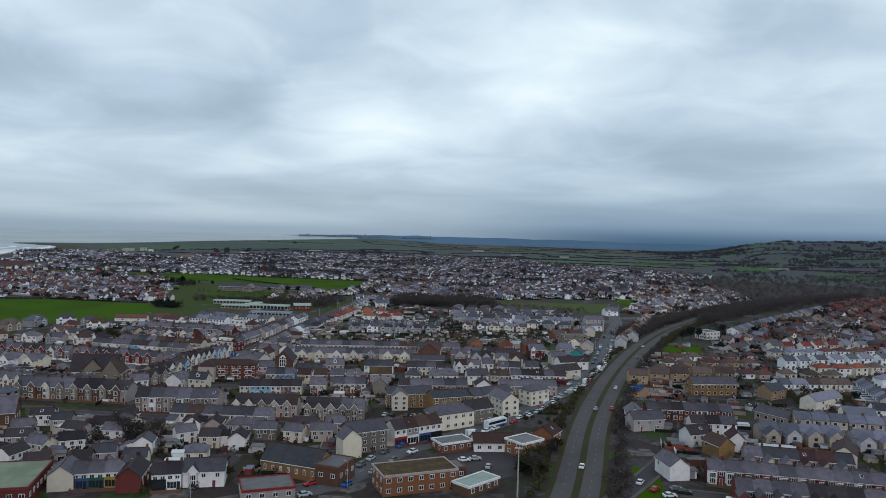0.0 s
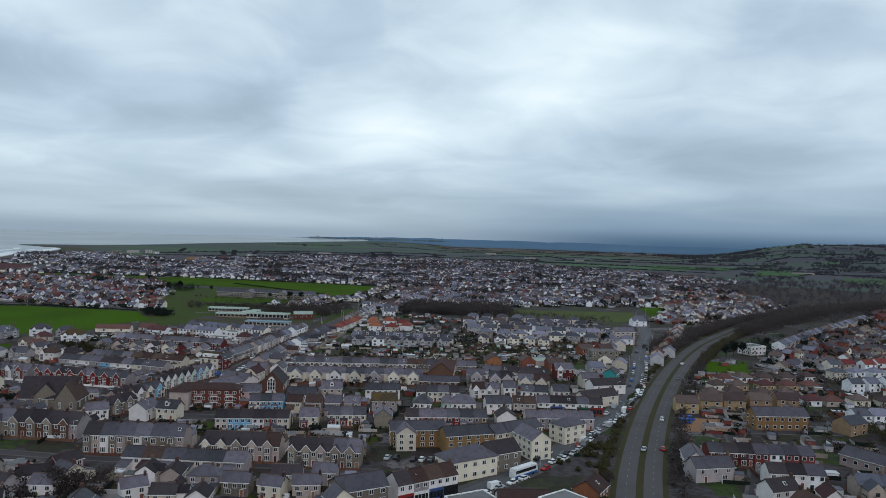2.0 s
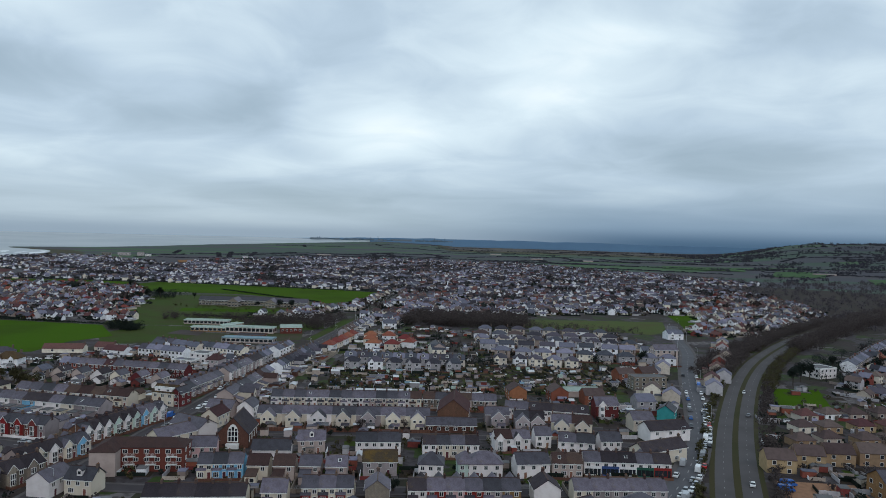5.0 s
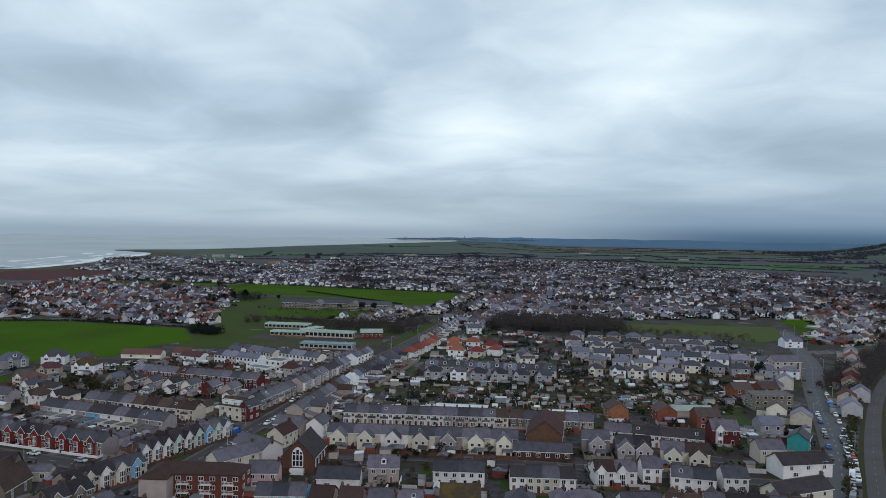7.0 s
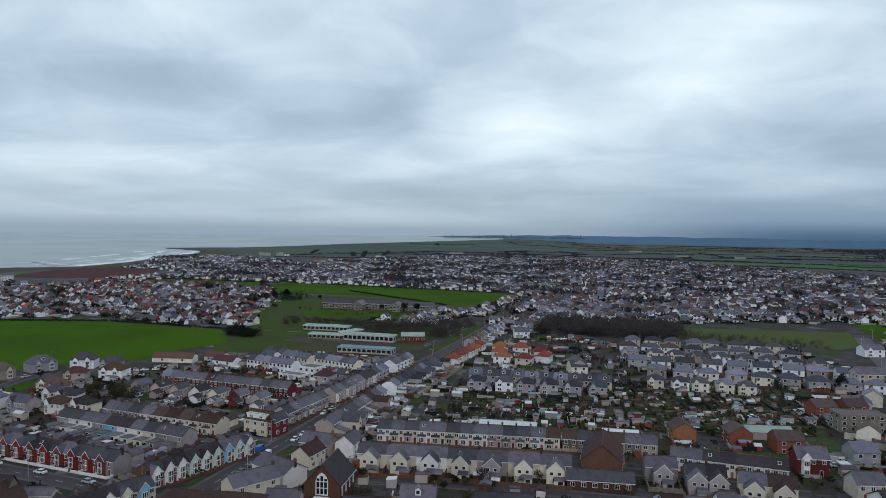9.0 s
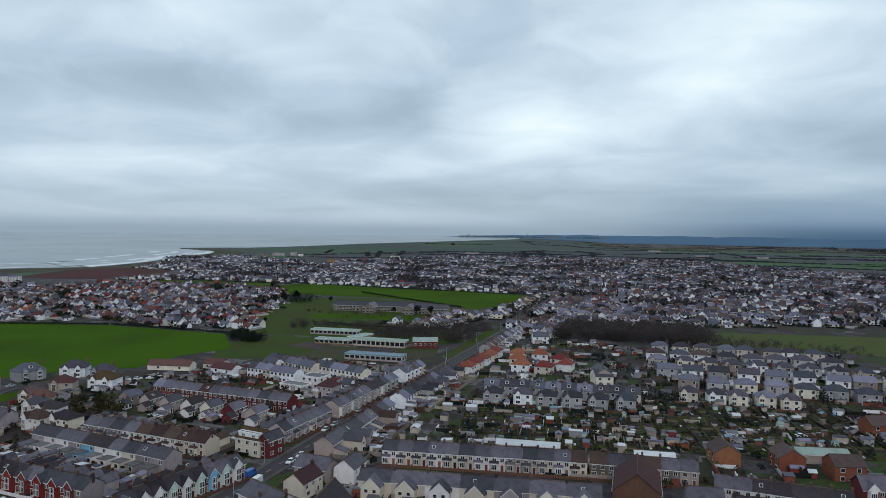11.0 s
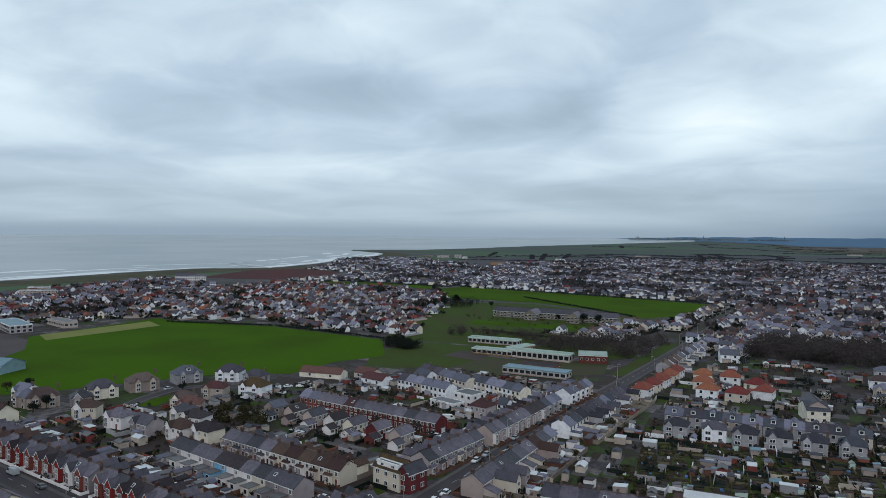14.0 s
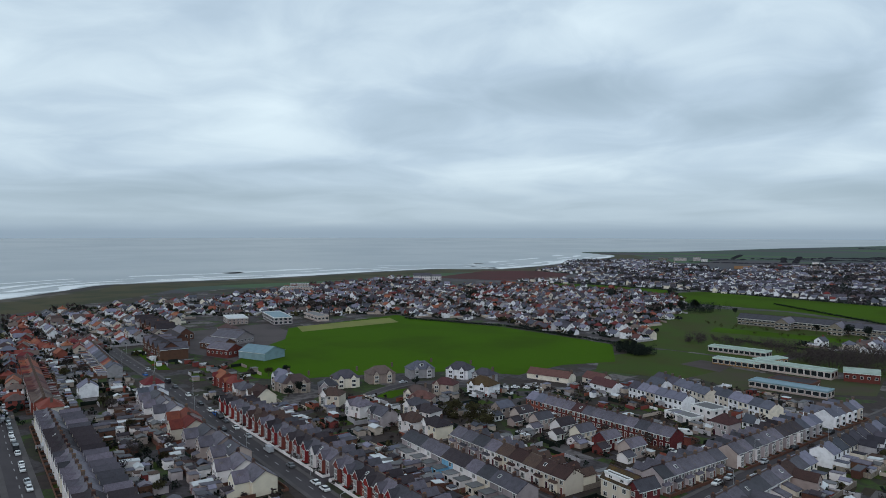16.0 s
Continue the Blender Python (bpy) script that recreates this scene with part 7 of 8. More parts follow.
for i, (p, q) in enumerate((((243, 578), (292, 640)), ((296, 646), (352, 710)), ((358, 716), (432, 802)))):
    terrace(p, q, "R", w=7.0, gap=0.6, walls={"tan": 2, "grey": 2, "white": 1}, roofs={"slate": 3, "felt": 1}, seed=270 + i, wing="", yards=False, chimney=0, d=9)
block("house", 216, 559, 25, 14, 12, 6.0, "white", "felt", "white flat-roofed house beside the dual road", "house", floors=2)

tagged(new("terrace_rows", FAR_ROWS.data("terrace_rows", *FAR_MATS)), "farther terraces and semi-detached houses past counting", "houses", kind="stuff")

# ---- cars ----
park(main_line, 4.6, 30, 420, 0.75, 1)
park(main_line, -2.7, 10, 420, 0.45, 2, 7.5)
park(main_line, 3.0, 150, 330, 0.9, 8, 5.6)
park(s3_line, -2.4, 130, 420, 0.4, 3)
park(s3_line, 2.4, 130, 420, 0.12, 4, 7)
park(s1_line, 2.9, 40, 330, 0.4, 5, 7)
park(s1_line, -2.9, 40, 330, 0.35, 6, 7)
park(s4_line, -2.2, 180, 420, 0.7, 7)
park(s10_line, 0.5, 2, 80, 0.5, 9)
park(s7_line, 1.5, 5, 80, 0.3, 10)
for i, (x, y, a, c, v) in enumerate(((54, 235, 74, "white", False), (83.5, 317, 72, "red", False), (96, 362, 70, "white", False), (76, 316, 70, "silver", False), (132, 455, 66, "grey", False), (150, 505, 62, "white", False),
                                     (92, 205, 60, "white", True), (14, 238, 10, "white", False), (18, 240, 10, "silver", False), (22, 232, 80, "silver", False), (105, 358, 0, "blue", True), (108, 363, 10, "blue", True),
                                     (-215, 531, 20, "white", False), (-209, 533, 30, "silver", False), (-206, 527, 0, "white", False), (-148, 518, 30, "white", True), (-141, 494, 0, "white", False),
                                     (-100, 458, 80, "blue", False), (66, 228, 60, "blue", False), (70, 221, 60, "white", False), (73, 215, 50, "red", False), (80, 216, 10, "grey", False), (76, 210, 10, "white", False),
                                     (18, 270, 35, "white", True))):
    car(x, y, a, c, v)
for i, (x, y, a, c, v) in enumerate(((-18, 295, 80, "silver", False), (-15, 295.5, 80, "black", False), (-9, 294, 80, "black", False), (-6, 294.3, 80, "white", False), (-3, 294.8, 80, "grey", False), (0, 295.5, 80, "silver", False),
                                     (3, 298.5, 10, "blue", False), (-238, 537, 30, "white", False), (-234, 540, 35, "white", False), (-229, 534, 20, "silver", False), (-243, 534, 50, "white", False), (-290, 503, 80, "silver", False),
                                     (-100, 548, 80, "blue", True), (-97, 534, 80, "blue", False), (-103, 520, 80, "red", False), (62, 516, 15, "white", False), (79, 452, 10, "white", False), (76, 455, 10, "silver", False))):
    car(x, y, a, c, v)
# coach at the junction
bus = thing("coach", pose(28, 283, 0.09, 0, 0, 45), "white and blue coach on the shopping street", "coach")
b = Mesh()
prism(b, [(-5.8, 0.4), (5.8, 0.4), (5.9, 1.6), (5.5, 3.3), (-5.7, 3.35), (-5.85, 1.6)], 1.25, 0, 0.08)
part("body", b.data("body", CARPAINT["white"]), bus)
part("glazing", Mesh().box(-5.4, 5.0, -1.27, 1.27, 1.7, 2.7).data("glazing", GLASS), bus, None, "dark window band")
part("skirt", Mesh().box(-5.7, 5.7, -1.28, 1.28, 0.4, 1.1).data("skirt", CARPAINT["blue"]), bus, None, "blue lower panels")
for sx in (-3.6, 3.4):
    for sy in (-1, 1):
        part("wheel", CACHE["wheel"], bus, pose(sx, sy * 1.2, 0.42) @ Matrix.Scale(1.35, 4))
# tall mast beside the road
mast = thing("lamp_mast", pose(29, 205, 0), "tall white steel lamp mast", "mast")
b = Mesh()
limb(b, (0, 0, 0), (0, 0, 15), 0.3, 0.16)
part("pole", b.data("pole", METAL), mast)
part("head", Mesh().box(-1.2, 1.2, -0.3, 0.3, 15, 15.3).data("head", METAL), mast)


def lamp_post(x, y, ang):
    def make():
        b = Mesh()
        limb(b, (0, 0, 0), (0, 0, 7.6), 0.09, 0.06)
        limb(b, (0, 0, 7.6), (1.1, 0, 7.9), 0.05, 0.04)
        return b.data("pole", METAL)
    top = thing("street_lamp", pose(x, y, ground_z(x, y) + 0.1, 0, 0, ang), "grey steel street lamp beside the road", "street lamp")
    part("pole", cached("lamp_pole", make), top)
    part("lantern", cached("lantern", lambda: Mesh().box(0.9, 1.6, -0.14, 0.14, 7.85, 8.0).data("lantern", METAL)), top)


for line, off, every in ((s1_line, 5.0, 4), (s3_line, 4.5, 4), (main_line, 5.6, 5)):
    for i in range(0, len(line) - 1, every):
        p, d = line[i], (line[i + 1] - line[i]).normalized()
        s = 1 if i % (2 * every) else -1
        lamp_post(p.x + d.y * off * s, p.y - d.x * off * s, math.degrees(math.atan2(d.y, d.x)) + (90 if s > 0 else -90))

# ---- sheds in yards and allotments ----
rng = random.Random(77)
ALLOT = [(-70, 467), (-72, 545), (92, 578), (88, 500), (20, 482)]


def allotments(poly, ang, seed):
    """Narrow cultivated plots with beds, grass paths, hedges and cold frames, past counting."""
    r = random.Random(seed)
    b = Mesh()
    cx, cy = sum(p[0] for p in poly) / len(poly), sum(p[1] for p in poly) / len(poly)
    turn = pose(cx, cy, 0.0, 0, 0, ang)
    for row in range(-5, 6):
        for col in range(-17, 18):
            u, v = col * 5.6 + r.uniform(-0.4, 0.4), row * 13.0
            q = turn @ Vector((u, v, 0))
            if not inside(q.x, q.y, poly):
                continue
            m = turn @ pose(u, v, 0.0, 0, 0, r.uniform(-2, 2))
            b.box(-2.7, 2.7, -6.0, 6.0, -0.05, 0.05 + 0.002 * (col % 3), r.choice((0, 1, 1, 0)), m)
            y = -5.6
            while y < 5.0:
                ln = r.uniform(1.0, 2.8)
                b.box(-2.3, 2.3 - r.uniform(0, 1.2), y, min(5.7, y + ln), 0, r.uniform(0.12, 0.34), r.choice((1, 1, 0, 2, 3, 4, 5)), m)
                y += ln + r.uniform(0.3, 0.8)
            if r.random() < 0.6:
                b.box(2.6, 2.95, -6.0, 6.0, 0, r.uniform(0.5, 1.1), r.choice((3, 4, 2, 5)), m)
            for _ in range(r.choice((0, 1, 1, 2))):
                fx, fy = r.uniform(-1.6, 1.2), r.uniform(-5, 4)
                b.box(fx, fx + r.uniform(0.6, 1.0), fy, fy + r.uniform(1.2, 2.4), 0, 0.45, r.choice((6, 7)), m)
            for _ in range(r.choice((1, 2, 3))):
                c = m @ Vector((r.uniform(-2.4, 2.4), r.uniform(-5.5, 5.5), 0))
                h = r.uniform(0.5, 1.5)
                leaf_cloud(b, r, [(c.x, c.y, h * 0.6, h * 0.6)], 12, 0.4, r.choice((2, 3, 4)))
    mats = [ROUGH_GRASS, SOIL, LEAF_BROWN, LEAF_DARK, LEAF_OLIVE, surface("straw_mulch", (0.11, 0.085, 0.05), 0.95), ROOFS["white"], surface("blue_barrels_and_sheets", (0.05, 0.13, 0.26), 0.5, tint=0.5, island=True)]
    tagged(new("allotment_plots", b.data("allotment_plots", *mats)), "narrow allotment plots with beds, paths and low hedges", "allotments", kind="stuff")


allotments(ALLOT, 8, 5)
for i in range(95):
    u, v = rng.random(), rng.random()
    x, y = -60 + 145 * u, 478 + 20 * u + (60 + 8 * u) * v
    if 48 < x < 76 and y < 495:
        continue
    shed(x, y, rng.choice((0, 90)) + rng.uniform(-8, 8) + 8, rng.choice((1.6, 1.8, 2.2)), rng.choice((2.0, 2.4, 3.4)), rng.choice((1.5, 1.8)), rng.choice(("tan", "brown", "brown", "stone", "grey", "mint")),
         rng.choice(("felt", "slate", "bluegrey", "maroon", "bluegrey", "green", "dark", "dark", "white")), rng.random() < 0.4)
YARDS = [((-303, 429), (-160, 404), 40), ((-206, 418), (-150, 405), 18), ((-212, 498), (-150, 488), 12), ((-345, 384), (-205, 360), 44), ((-322, 368), (-165, 338), 34), ((-82, 466), (15, 464), 18), ((-80, 404), (-15, 408), 8),
         ((-110, 470), (-98, 560), 12), ((-92, 460), (-86, 600), 18), ((95, 240), (200, 222), 14), ((-180, 320), (-130, 318), 8)]
for p, q, n in YARDS:
    for i in range(n):
        k = (i + rng.random()) / n
        x, y = p[0] + (q[0] - p[0]) * k + rng.uniform(-2, 2), p[1] + (q[1] - p[1]) * k + rng.uniform(-4.5, 4.5)
        shed(x, y, frame_of(p, q, "R") + rng.choice((0, 90)) + rng.uniform(-5, 5), rng.choice((2.5, 3.0, 3.5)), rng.choice((3.0, 4.0, 6.0)), rng.choice((2.2, 2.5)),
             rng.choice(("white", "grey", "tan", "brown", "brown")), rng.choice(("felt", "brown", "white", "slate", "dark", "dark", "slate")), rng.random() < 0.4)

# ---- trees ----
rng = random.Random(9)
for kind, x, y, s in ((0, -261, 668, 0.8), (0, -254, 665, 0.9), (0, -248, 662, 0.8), (0, -268, 672, 0.6), (1, -228, 476, 1.3), (1, -222, 480, 1.2), (1, -214, 470, 1.1), (0, 116, 580, 1.0), (0, 3, 556, 0.8), (0, -6, 540, 0.7),
                      (0, -178, 832, 1.1), (0, -165, 830, 1.1), (0, -200, 834, 0.8), (0, -290, 905, 0.8), (0, -330, 910, 1.3), (0, -340, 900, 1.2), (3, -20, 346, 1.0), (3, -49, 322, 1.2), (2, -112, 252, 1.0), (2, -107, 248, 1.1), (2, -101, 250, 0.9),
                      (1, -60, 214, 0.8), (1, -54, 228, 0.9), (2, 44, 240, 1.0), (1, 40, 228, 1.0), (2, 36, 222, 1.1), (1, 48, 252, 1.0), (3, 33, 226, 1.3), (2, 52, 268, 0.9), (0, 187, 530, 1.2), (0, 196, 540, 1.3), (0, 205, 548, 1.1),
                      (0, 240, 590, 0.9), (0, 260, 575, 1.0), (1, 196, 352, 1.1), (2, 186, 346, 1.0), (0, 210, 345, 0.7), (3, -306, 446, 1.2), (3, -283, 505, 1.0), (0, -306, 452, 0.7), (1, -344, 378, 1.0), (2, -330, 376, 0.9),
                      (1, -300, 372, 0.9), (2, -262, 358, 0.9), (1, -228, 352, 0.8), (2, -410, 392, 1.1), (1, -420, 386, 1.1), (2, -435, 392, 1.1), (1, -395, 388, 1.0), (1, -352, 464, 0.9), (0, -345, 470, 0.7)):
    tree(kind, x, y, s, rng)
for i in range(70):
    p, q, n = rng.choice(YARDS)
    k = rng.random()
    tree(rng.choice((1, 3, 3, 2)), p[0] + (q[0] - p[0]) * k + rng.uniform(-3, 3), p[1] + (q[1] - p[1]) * k + rng.uniform(-5, 5), rng.uniform(0.4, 0.75), rng)


def beside(line, lo, hi, off0, off1, n, h0, h1, seed):
    r = random.Random(seed)
    out = []
    for _ in range(n):
        i = r.randrange(int(len(line) * lo), max(int(len(line) * lo) + 1, int((len(line) - 1) * hi)))
        p, d = line[i], (line[i + 1] - line[i]).normalized()
        o = r.uniform(off0, off1)
        k = r.uniform(0, 8)
        out.append((p.x + d.x * k + d.y * o, p.y + d.y * k - d.x * o, r.uniform(h0, h1)))
    return out


thicket("shrubs", beside(dual, 0.1, 0.55, -10.5, -13, 300, 1.2, 2.4, 1), LEAF_OLIVE, "brown and olive shrubs along the road bank", seed=1, n=80)
thicket("shrubs", beside(dual, 0.1, 0.55, 10, 15, 300, 2.2, 4.2, 2), LEAF_BROWN, "bare brown shrubs along the road bank", seed=2, n=85)
thicket("woodland", beside(dual, 0.55, 0.95, 11, 26, 260, 4.0, 7.0, 3), LEAF_BROWN, "bare winter trees along the road", seed=3, n=95, big=1.15)
thicket("woodland", beside(dual, 0.42, 0.72, -10.5, -17, 260, 5.0, 8.5, 61), LEAF_BROWN, "bare winter trees close along the road", seed=61, n=130, big=1.15)
thicket("woodland", beside(dual, 0.40, 0.60, 10.5, 15, 170, 2.5, 4.5, 62), LEAF_OLIVE, "olive scrub close along the road", seed=62, n=140, big=1.1)
thicket("woodland", beside(dual, 0.535, 0.95, 10.5, 16, 420, 7.5, 11.5, 63), LEAF_BROWN, "tall bare trees close along the road", seed=63, n=150, big=1.35)
thicket("woodland", beside(dual, 0.42, 0.95, -12, -32, 420, 4.0, 7.0, 4), LEAF_BROWN, "bare winter trees along the road", seed=4, n=95, big=1.15)


CLEAR = [(dual, 150.0)] + [(line, 42.0) for line in (main_line, s1_line, s3_line, s4_line, s5_line, s6_line, s7_line, s8_line, s9_line, s10_line)]


def scatter(poly, n, h0, h1, seed):
    r = random.Random(seed)
    xs, ys = [p[0] for p in poly], [p[1] for p in poly]
    out = []
    while len(out) < n:
        x, y = r.uniform(min(xs), max(xs)), r.uniform(min(ys), max(ys))
        if inside(x, y, poly) and all((q.x - x) ** 2 + (q.y - y) ** 2 > lim for line, lim in CLEAR for q in line):
            sx, sy = squeezed(x, y)
            out.append((sx, sy, r.uniform(h0, h1)))
    return out


thicket("woodland", scatter([(-48, 735), (-42, 800), (58, 800), (64, 742), (20, 730)], 230, 8, 12, 5), LEAF_BROWN, "copse of bare winter trees", seed=5, n=330, big=1.2)
thicket("woodland", scatter([(60, 736), (62, 762), (150, 745), (160, 722), (110, 728)], 60, 3, 6, 6), LEAF_BROWN, "bare hedge trees by the pitch", seed=6, n=60)
thicket("woodland", scatter([(-175, 700), (-170, 750), (-102, 770), (-106, 690), (-114, 686)], 150, 6, 10, 7), LEAF_BROWN, "bare trees behind the school", seed=7, n=180)
thicket("woodland", scatter([(-262, 724), (-258, 758), (-186, 764), (-182, 728)], 55, 3, 6.5, 18), LEAF_BROWN, "bare trees and hedge behind the low school", seed=18, n=110)
thicket("woodland", scatter([(-290, 800), (-285, 838), (-140, 838), (-140, 790)], 30, 1.5, 3.5, 17), LEAF_OLIVE, "scrub in front of the long school", seed=17, n=50)
thicket("woodland", scatter([(-310, 885), (-350, 890), (-350, 950), (-310, 940)], 40, 5, 9, 27), LEAF_DARK, "dark evergreen clump", seed=27, n=150)
thicket("woodland", scatter([(300, 740), (330, 1100), (560, 1500), (1100, 1700), (1200, 1000), (640, 880), (420, 790)], 1100, 5, 10, 8), HAZED_TWIGS, "wide bare woodland", seed=8, n=44, big=3.0)


def hedgerows(name, poly, n, mat, seed, height, label):
    """Far field hedges and tree belts: long ragged lines of foliage."""
    r = random.Random(seed)
    xs, ys = [p[0] for p in poly], [p[1] for p in poly]
    b, made = Mesh(), 0
    while made < n:
        x, y = r.uniform(min(xs), max(xs)), r.uniform(min(ys), max(ys))
        if not inside(x, y, poly):
            continue
        made += 1
        a = r.choice((8, 8, 98, -20, 60)) + r.uniform(-12, 12)
        length = r.uniform(120, 420)
        for i in range(int(length / 9)):
            px, py = squeezed(x + math.cos(radians(a)) * i * 9, y + math.sin(radians(a)) * i * 9)
            z = ground_z(px, py)
            hh = height * r.uniform(0.5, 1.3)
            for _ in range(3):
                c = Vector((px + r.uniform(-4, 4), py + r.uniform(-4, 4), z + hh * r.uniform(0.2, 0.8)))
                u = Vector((r.uniform(3, 6), r.uniform(-2, 2), 0))
                v = Vector((r.uniform(-1.5, 1.5), 0, hh * r.uniform(0.4, 0.7)))
                b.add([c - u - v * 0.6, c + u - v * 0.7, c + u * 0.8 + v, c - u * 0.7 + v * 0.8], [(0, 1, 2, 3)])
    tagged(new(name, b.data(name, mat)), label, "hedgerows", kind="stuff")


hedgerows("hedgerow", [(560, 1500), (700, 2300), (3000, 4200), (2600, 1500), (1200, 1000)], 60, HAZED_HEDGE, 9, 1.8, "far bare woodland and hedges")
hedgerows("hedgerow", [(-900, 1900), (-1000, 3400), (-500, 6000), (2500, 6000), (2700, 2600), (700, 2000)], 80, HAZED_HEDGE, 10, 1.7, "far dark hedges between fields")
hedgerows("hedgerow", [(-800, 1700), (-900, 2600), (900, 2900), (700, 2000)], 50, HAZED_HEDGE, 11, 2.0, "far olive hedges between fields")
thicket("shrubs", scatter([(-230, 330), (-310, 250), (-60, 190), (-30, 200), (-100, 260)], 60, 1.5, 3, 12), LEAF_OLIVE, "garden shrubs", seed=12)
thicket("shrubs", scatter([(-340, 330), (-345, 440), (-300, 440), (-250, 530), (-130, 600), (60, 730), (140, 560), (80, 300), (-100, 300)], 420, 1.0, 2.6, 13), LEAF_DARK, "small dark garden shrubs", seed=13, n=30, size=0.45)
thicket("shrubs", scatter([(90, 200), (240, 190), (330, 380), (260, 520), (150, 470), (130, 330)], 160, 1.5, 3.5, 14), LEAF_OLIVE, "garden shrubs", seed=14, n=36)
thicket("bushes", scatter([(-272, 674), (-270, 664), (-244, 656), (-242, 668)], 34, 4, 6.5, 31), LEAF_DARK, "dark mass of evergreen bushes at the field corner", seed=31, n=220)
thicket("bushes", scatter([(-236, 470), (-232, 486), (-208, 484), (-206, 468)], 16, 3, 5, 32), LEAF_OLIVE, "overgrown dark garden shrubs", seed=32, n=200)
thicket("bushes", scatter([(-125, 245), (-122, 262), (-98, 262), (-96, 243)], 18, 4, 7, 33), LEAF_BROWN, "dark bare trees among small houses", seed=33, n=220)
thicket("bushes", scatter([(-196, 262), (-200, 292), (-165, 290), (-160, 266)], 26, 3, 6, 34), LEAF_BROWN, "bare trees round the church", seed=34, n=200)
thicket("bushes", scatter([(30, 222), (34, 246), (50, 256), (44, 224)], 26, 2.5, 4.5, 35), LEAF_OLIVE, "shrubs between car park and road", seed=35, n=200)
thicket("bushes", scatter([(36, 290), (62, 332), (76, 330), (56, 290)], 22, 1.2, 2.4, 36), LEAF_OLIVE, "shrubs between the two roads", seed=36, n=200)
thicket("bushes", scatter([(180, 338), (178, 358), (212, 356), (206, 338)], 20, 3, 5.5, 37), LEAF_OLIVE, "garden trees", seed=37, n=200)
thicket("bushes", scatter([(205, 560), (240, 620), (330, 700), (360, 690), (250, 560), (215, 520)], 70, 4, 8, 38), LEAF_DARK, "dark evergreens behind houses", seed=38, n=150)
b_h = []
for (ax, ay), (bx, by) in (((-480, 676), (-389, 701)), ((-389, 701), (-281, 688)), ((-428, 1126), (-96, 1060)), ((-300, 1028), (-150, 905)), ((-235, 760), (-140, 742)), ((-640, 1124), (-430, 1110))):
    for i in range(int(math.hypot(bx - ax, by - ay) / 1.5)):
        k = i * 1.5 / math.hypot(bx - ax, by - ay)
        b_h.append((ax + (bx - ax) * k, ay + (by - ay) * k, 1.8))
thicket("hedge", b_h, LEAF_DARK, "dark clipped hedges round the fields", seed=15, n=46)

thicket("shrubs", scatter([(-70, 465), (-72, 545), (95, 580), (90, 500)], 260, 0.8, 2.4, 41), LEAF_OLIVE, "rough shrubs and hedges of the allotments", seed=41, n=40, size=0.4)
thicket("shrubs", scatter([(-68, 552), (-85, 700), (130, 710), (142, 560)], 260, 1.2, 3.4, 42), LEAF_BROWN, "bare brown garden shrubs", seed=42, n=44, size=0.46)
thicket("shrubs", scatter([(-330, 430), (-300, 440), (-245, 540), (-180, 610), (-125, 600), (-125, 420), (-200, 330), (-340, 350)], 260, 1.0, 2.8, 43), LEAF_BROWN, "bare brown garden shrubs", seed=43, n=40, size=0.42)
thicket("shrubs", scatter([(-105, 350), (-95, 440), (60, 440), (80, 400), (40, 330), (-100, 310)], 200, 1.0, 2.8, 44), LEAF_OLIVE, "olive garden shrubs", seed=44, n=50, size=0.36)
thicket("shrubs", scatter([(95, 240), (110, 380), (180, 520), (330, 540), (330, 350), (230, 200)], 260, 1.2, 3.4, 45), LEAF_BROWN, "bare brown garden shrubs", seed=45, n=40, size=0.42)
thicket("shrubs", scatter([(-190, 200), (-190, 340), (-30, 330), (0, 270), (-30, 200)], 180, 1.0, 3.0, 46), LEAF_BROWN, "bare brown garden shrubs", seed=46, n=70, size=0.34)

thicket("shrubs", scatter([(-345, 392), (-205, 366), (-165, 338), (-165, 326), (-330, 356), (-470, 385), (-470, 400)], 190, 1.2, 3.2, 47), LEAF_DARK, "dark evergreen garden shrubs", seed=47, n=56, size=0.38)



def groves(poly, n, each, h0, h1, spread, seed):
    """Clumps of trees strewn over a district."""
    out, r = [], random.Random(seed)
    for x, y, _ in scatter(poly, n, 1, 2, seed):
        a = r.uniform(0, 3.14)
        for _ in range(each):
            u, v = r.gauss(0, spread), r.gauss(0, spread * 0.3)
            out.append((x + u * math.cos(a) - v * math.sin(a), y + u * math.sin(a) + v * math.cos(a), r.uniform(h0, h1)))
    return out


thicket("woodland", groves([(-80, 1075), (-90, 1600), (200, 1800), (520, 1750), (560, 1450), (400, 1230), (230, 930), (30, 870), (-60, 880)], 30, 12, 6, 10, 20, 51), HAZED_TWIGS, "clumps of bare trees among far houses", seed=51, n=30, big=3.0)
thicket("woodland", groves([(-600, 1140), (-430, 1125), (-90, 1075), (-110, 1600), (-560, 1500)], 12, 10, 5, 9, 18, 52), HAZED_TWIGS, "clumps of bare trees among far houses", seed=52, n=30, big=3.0)
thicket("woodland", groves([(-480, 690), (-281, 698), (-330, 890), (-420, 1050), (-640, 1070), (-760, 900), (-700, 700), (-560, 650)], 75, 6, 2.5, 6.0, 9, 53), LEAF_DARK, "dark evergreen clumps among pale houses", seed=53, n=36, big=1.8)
thicket("woodland", groves([(800, 2100), (1300, 5200), (4300, 5600), (3300, 2500), (1900, 1700)], 240, 12, 7, 12, 45, 56), HAZED_HEDGE, "far dark woods over the hillside", seed=56, n=16, big=8.0)
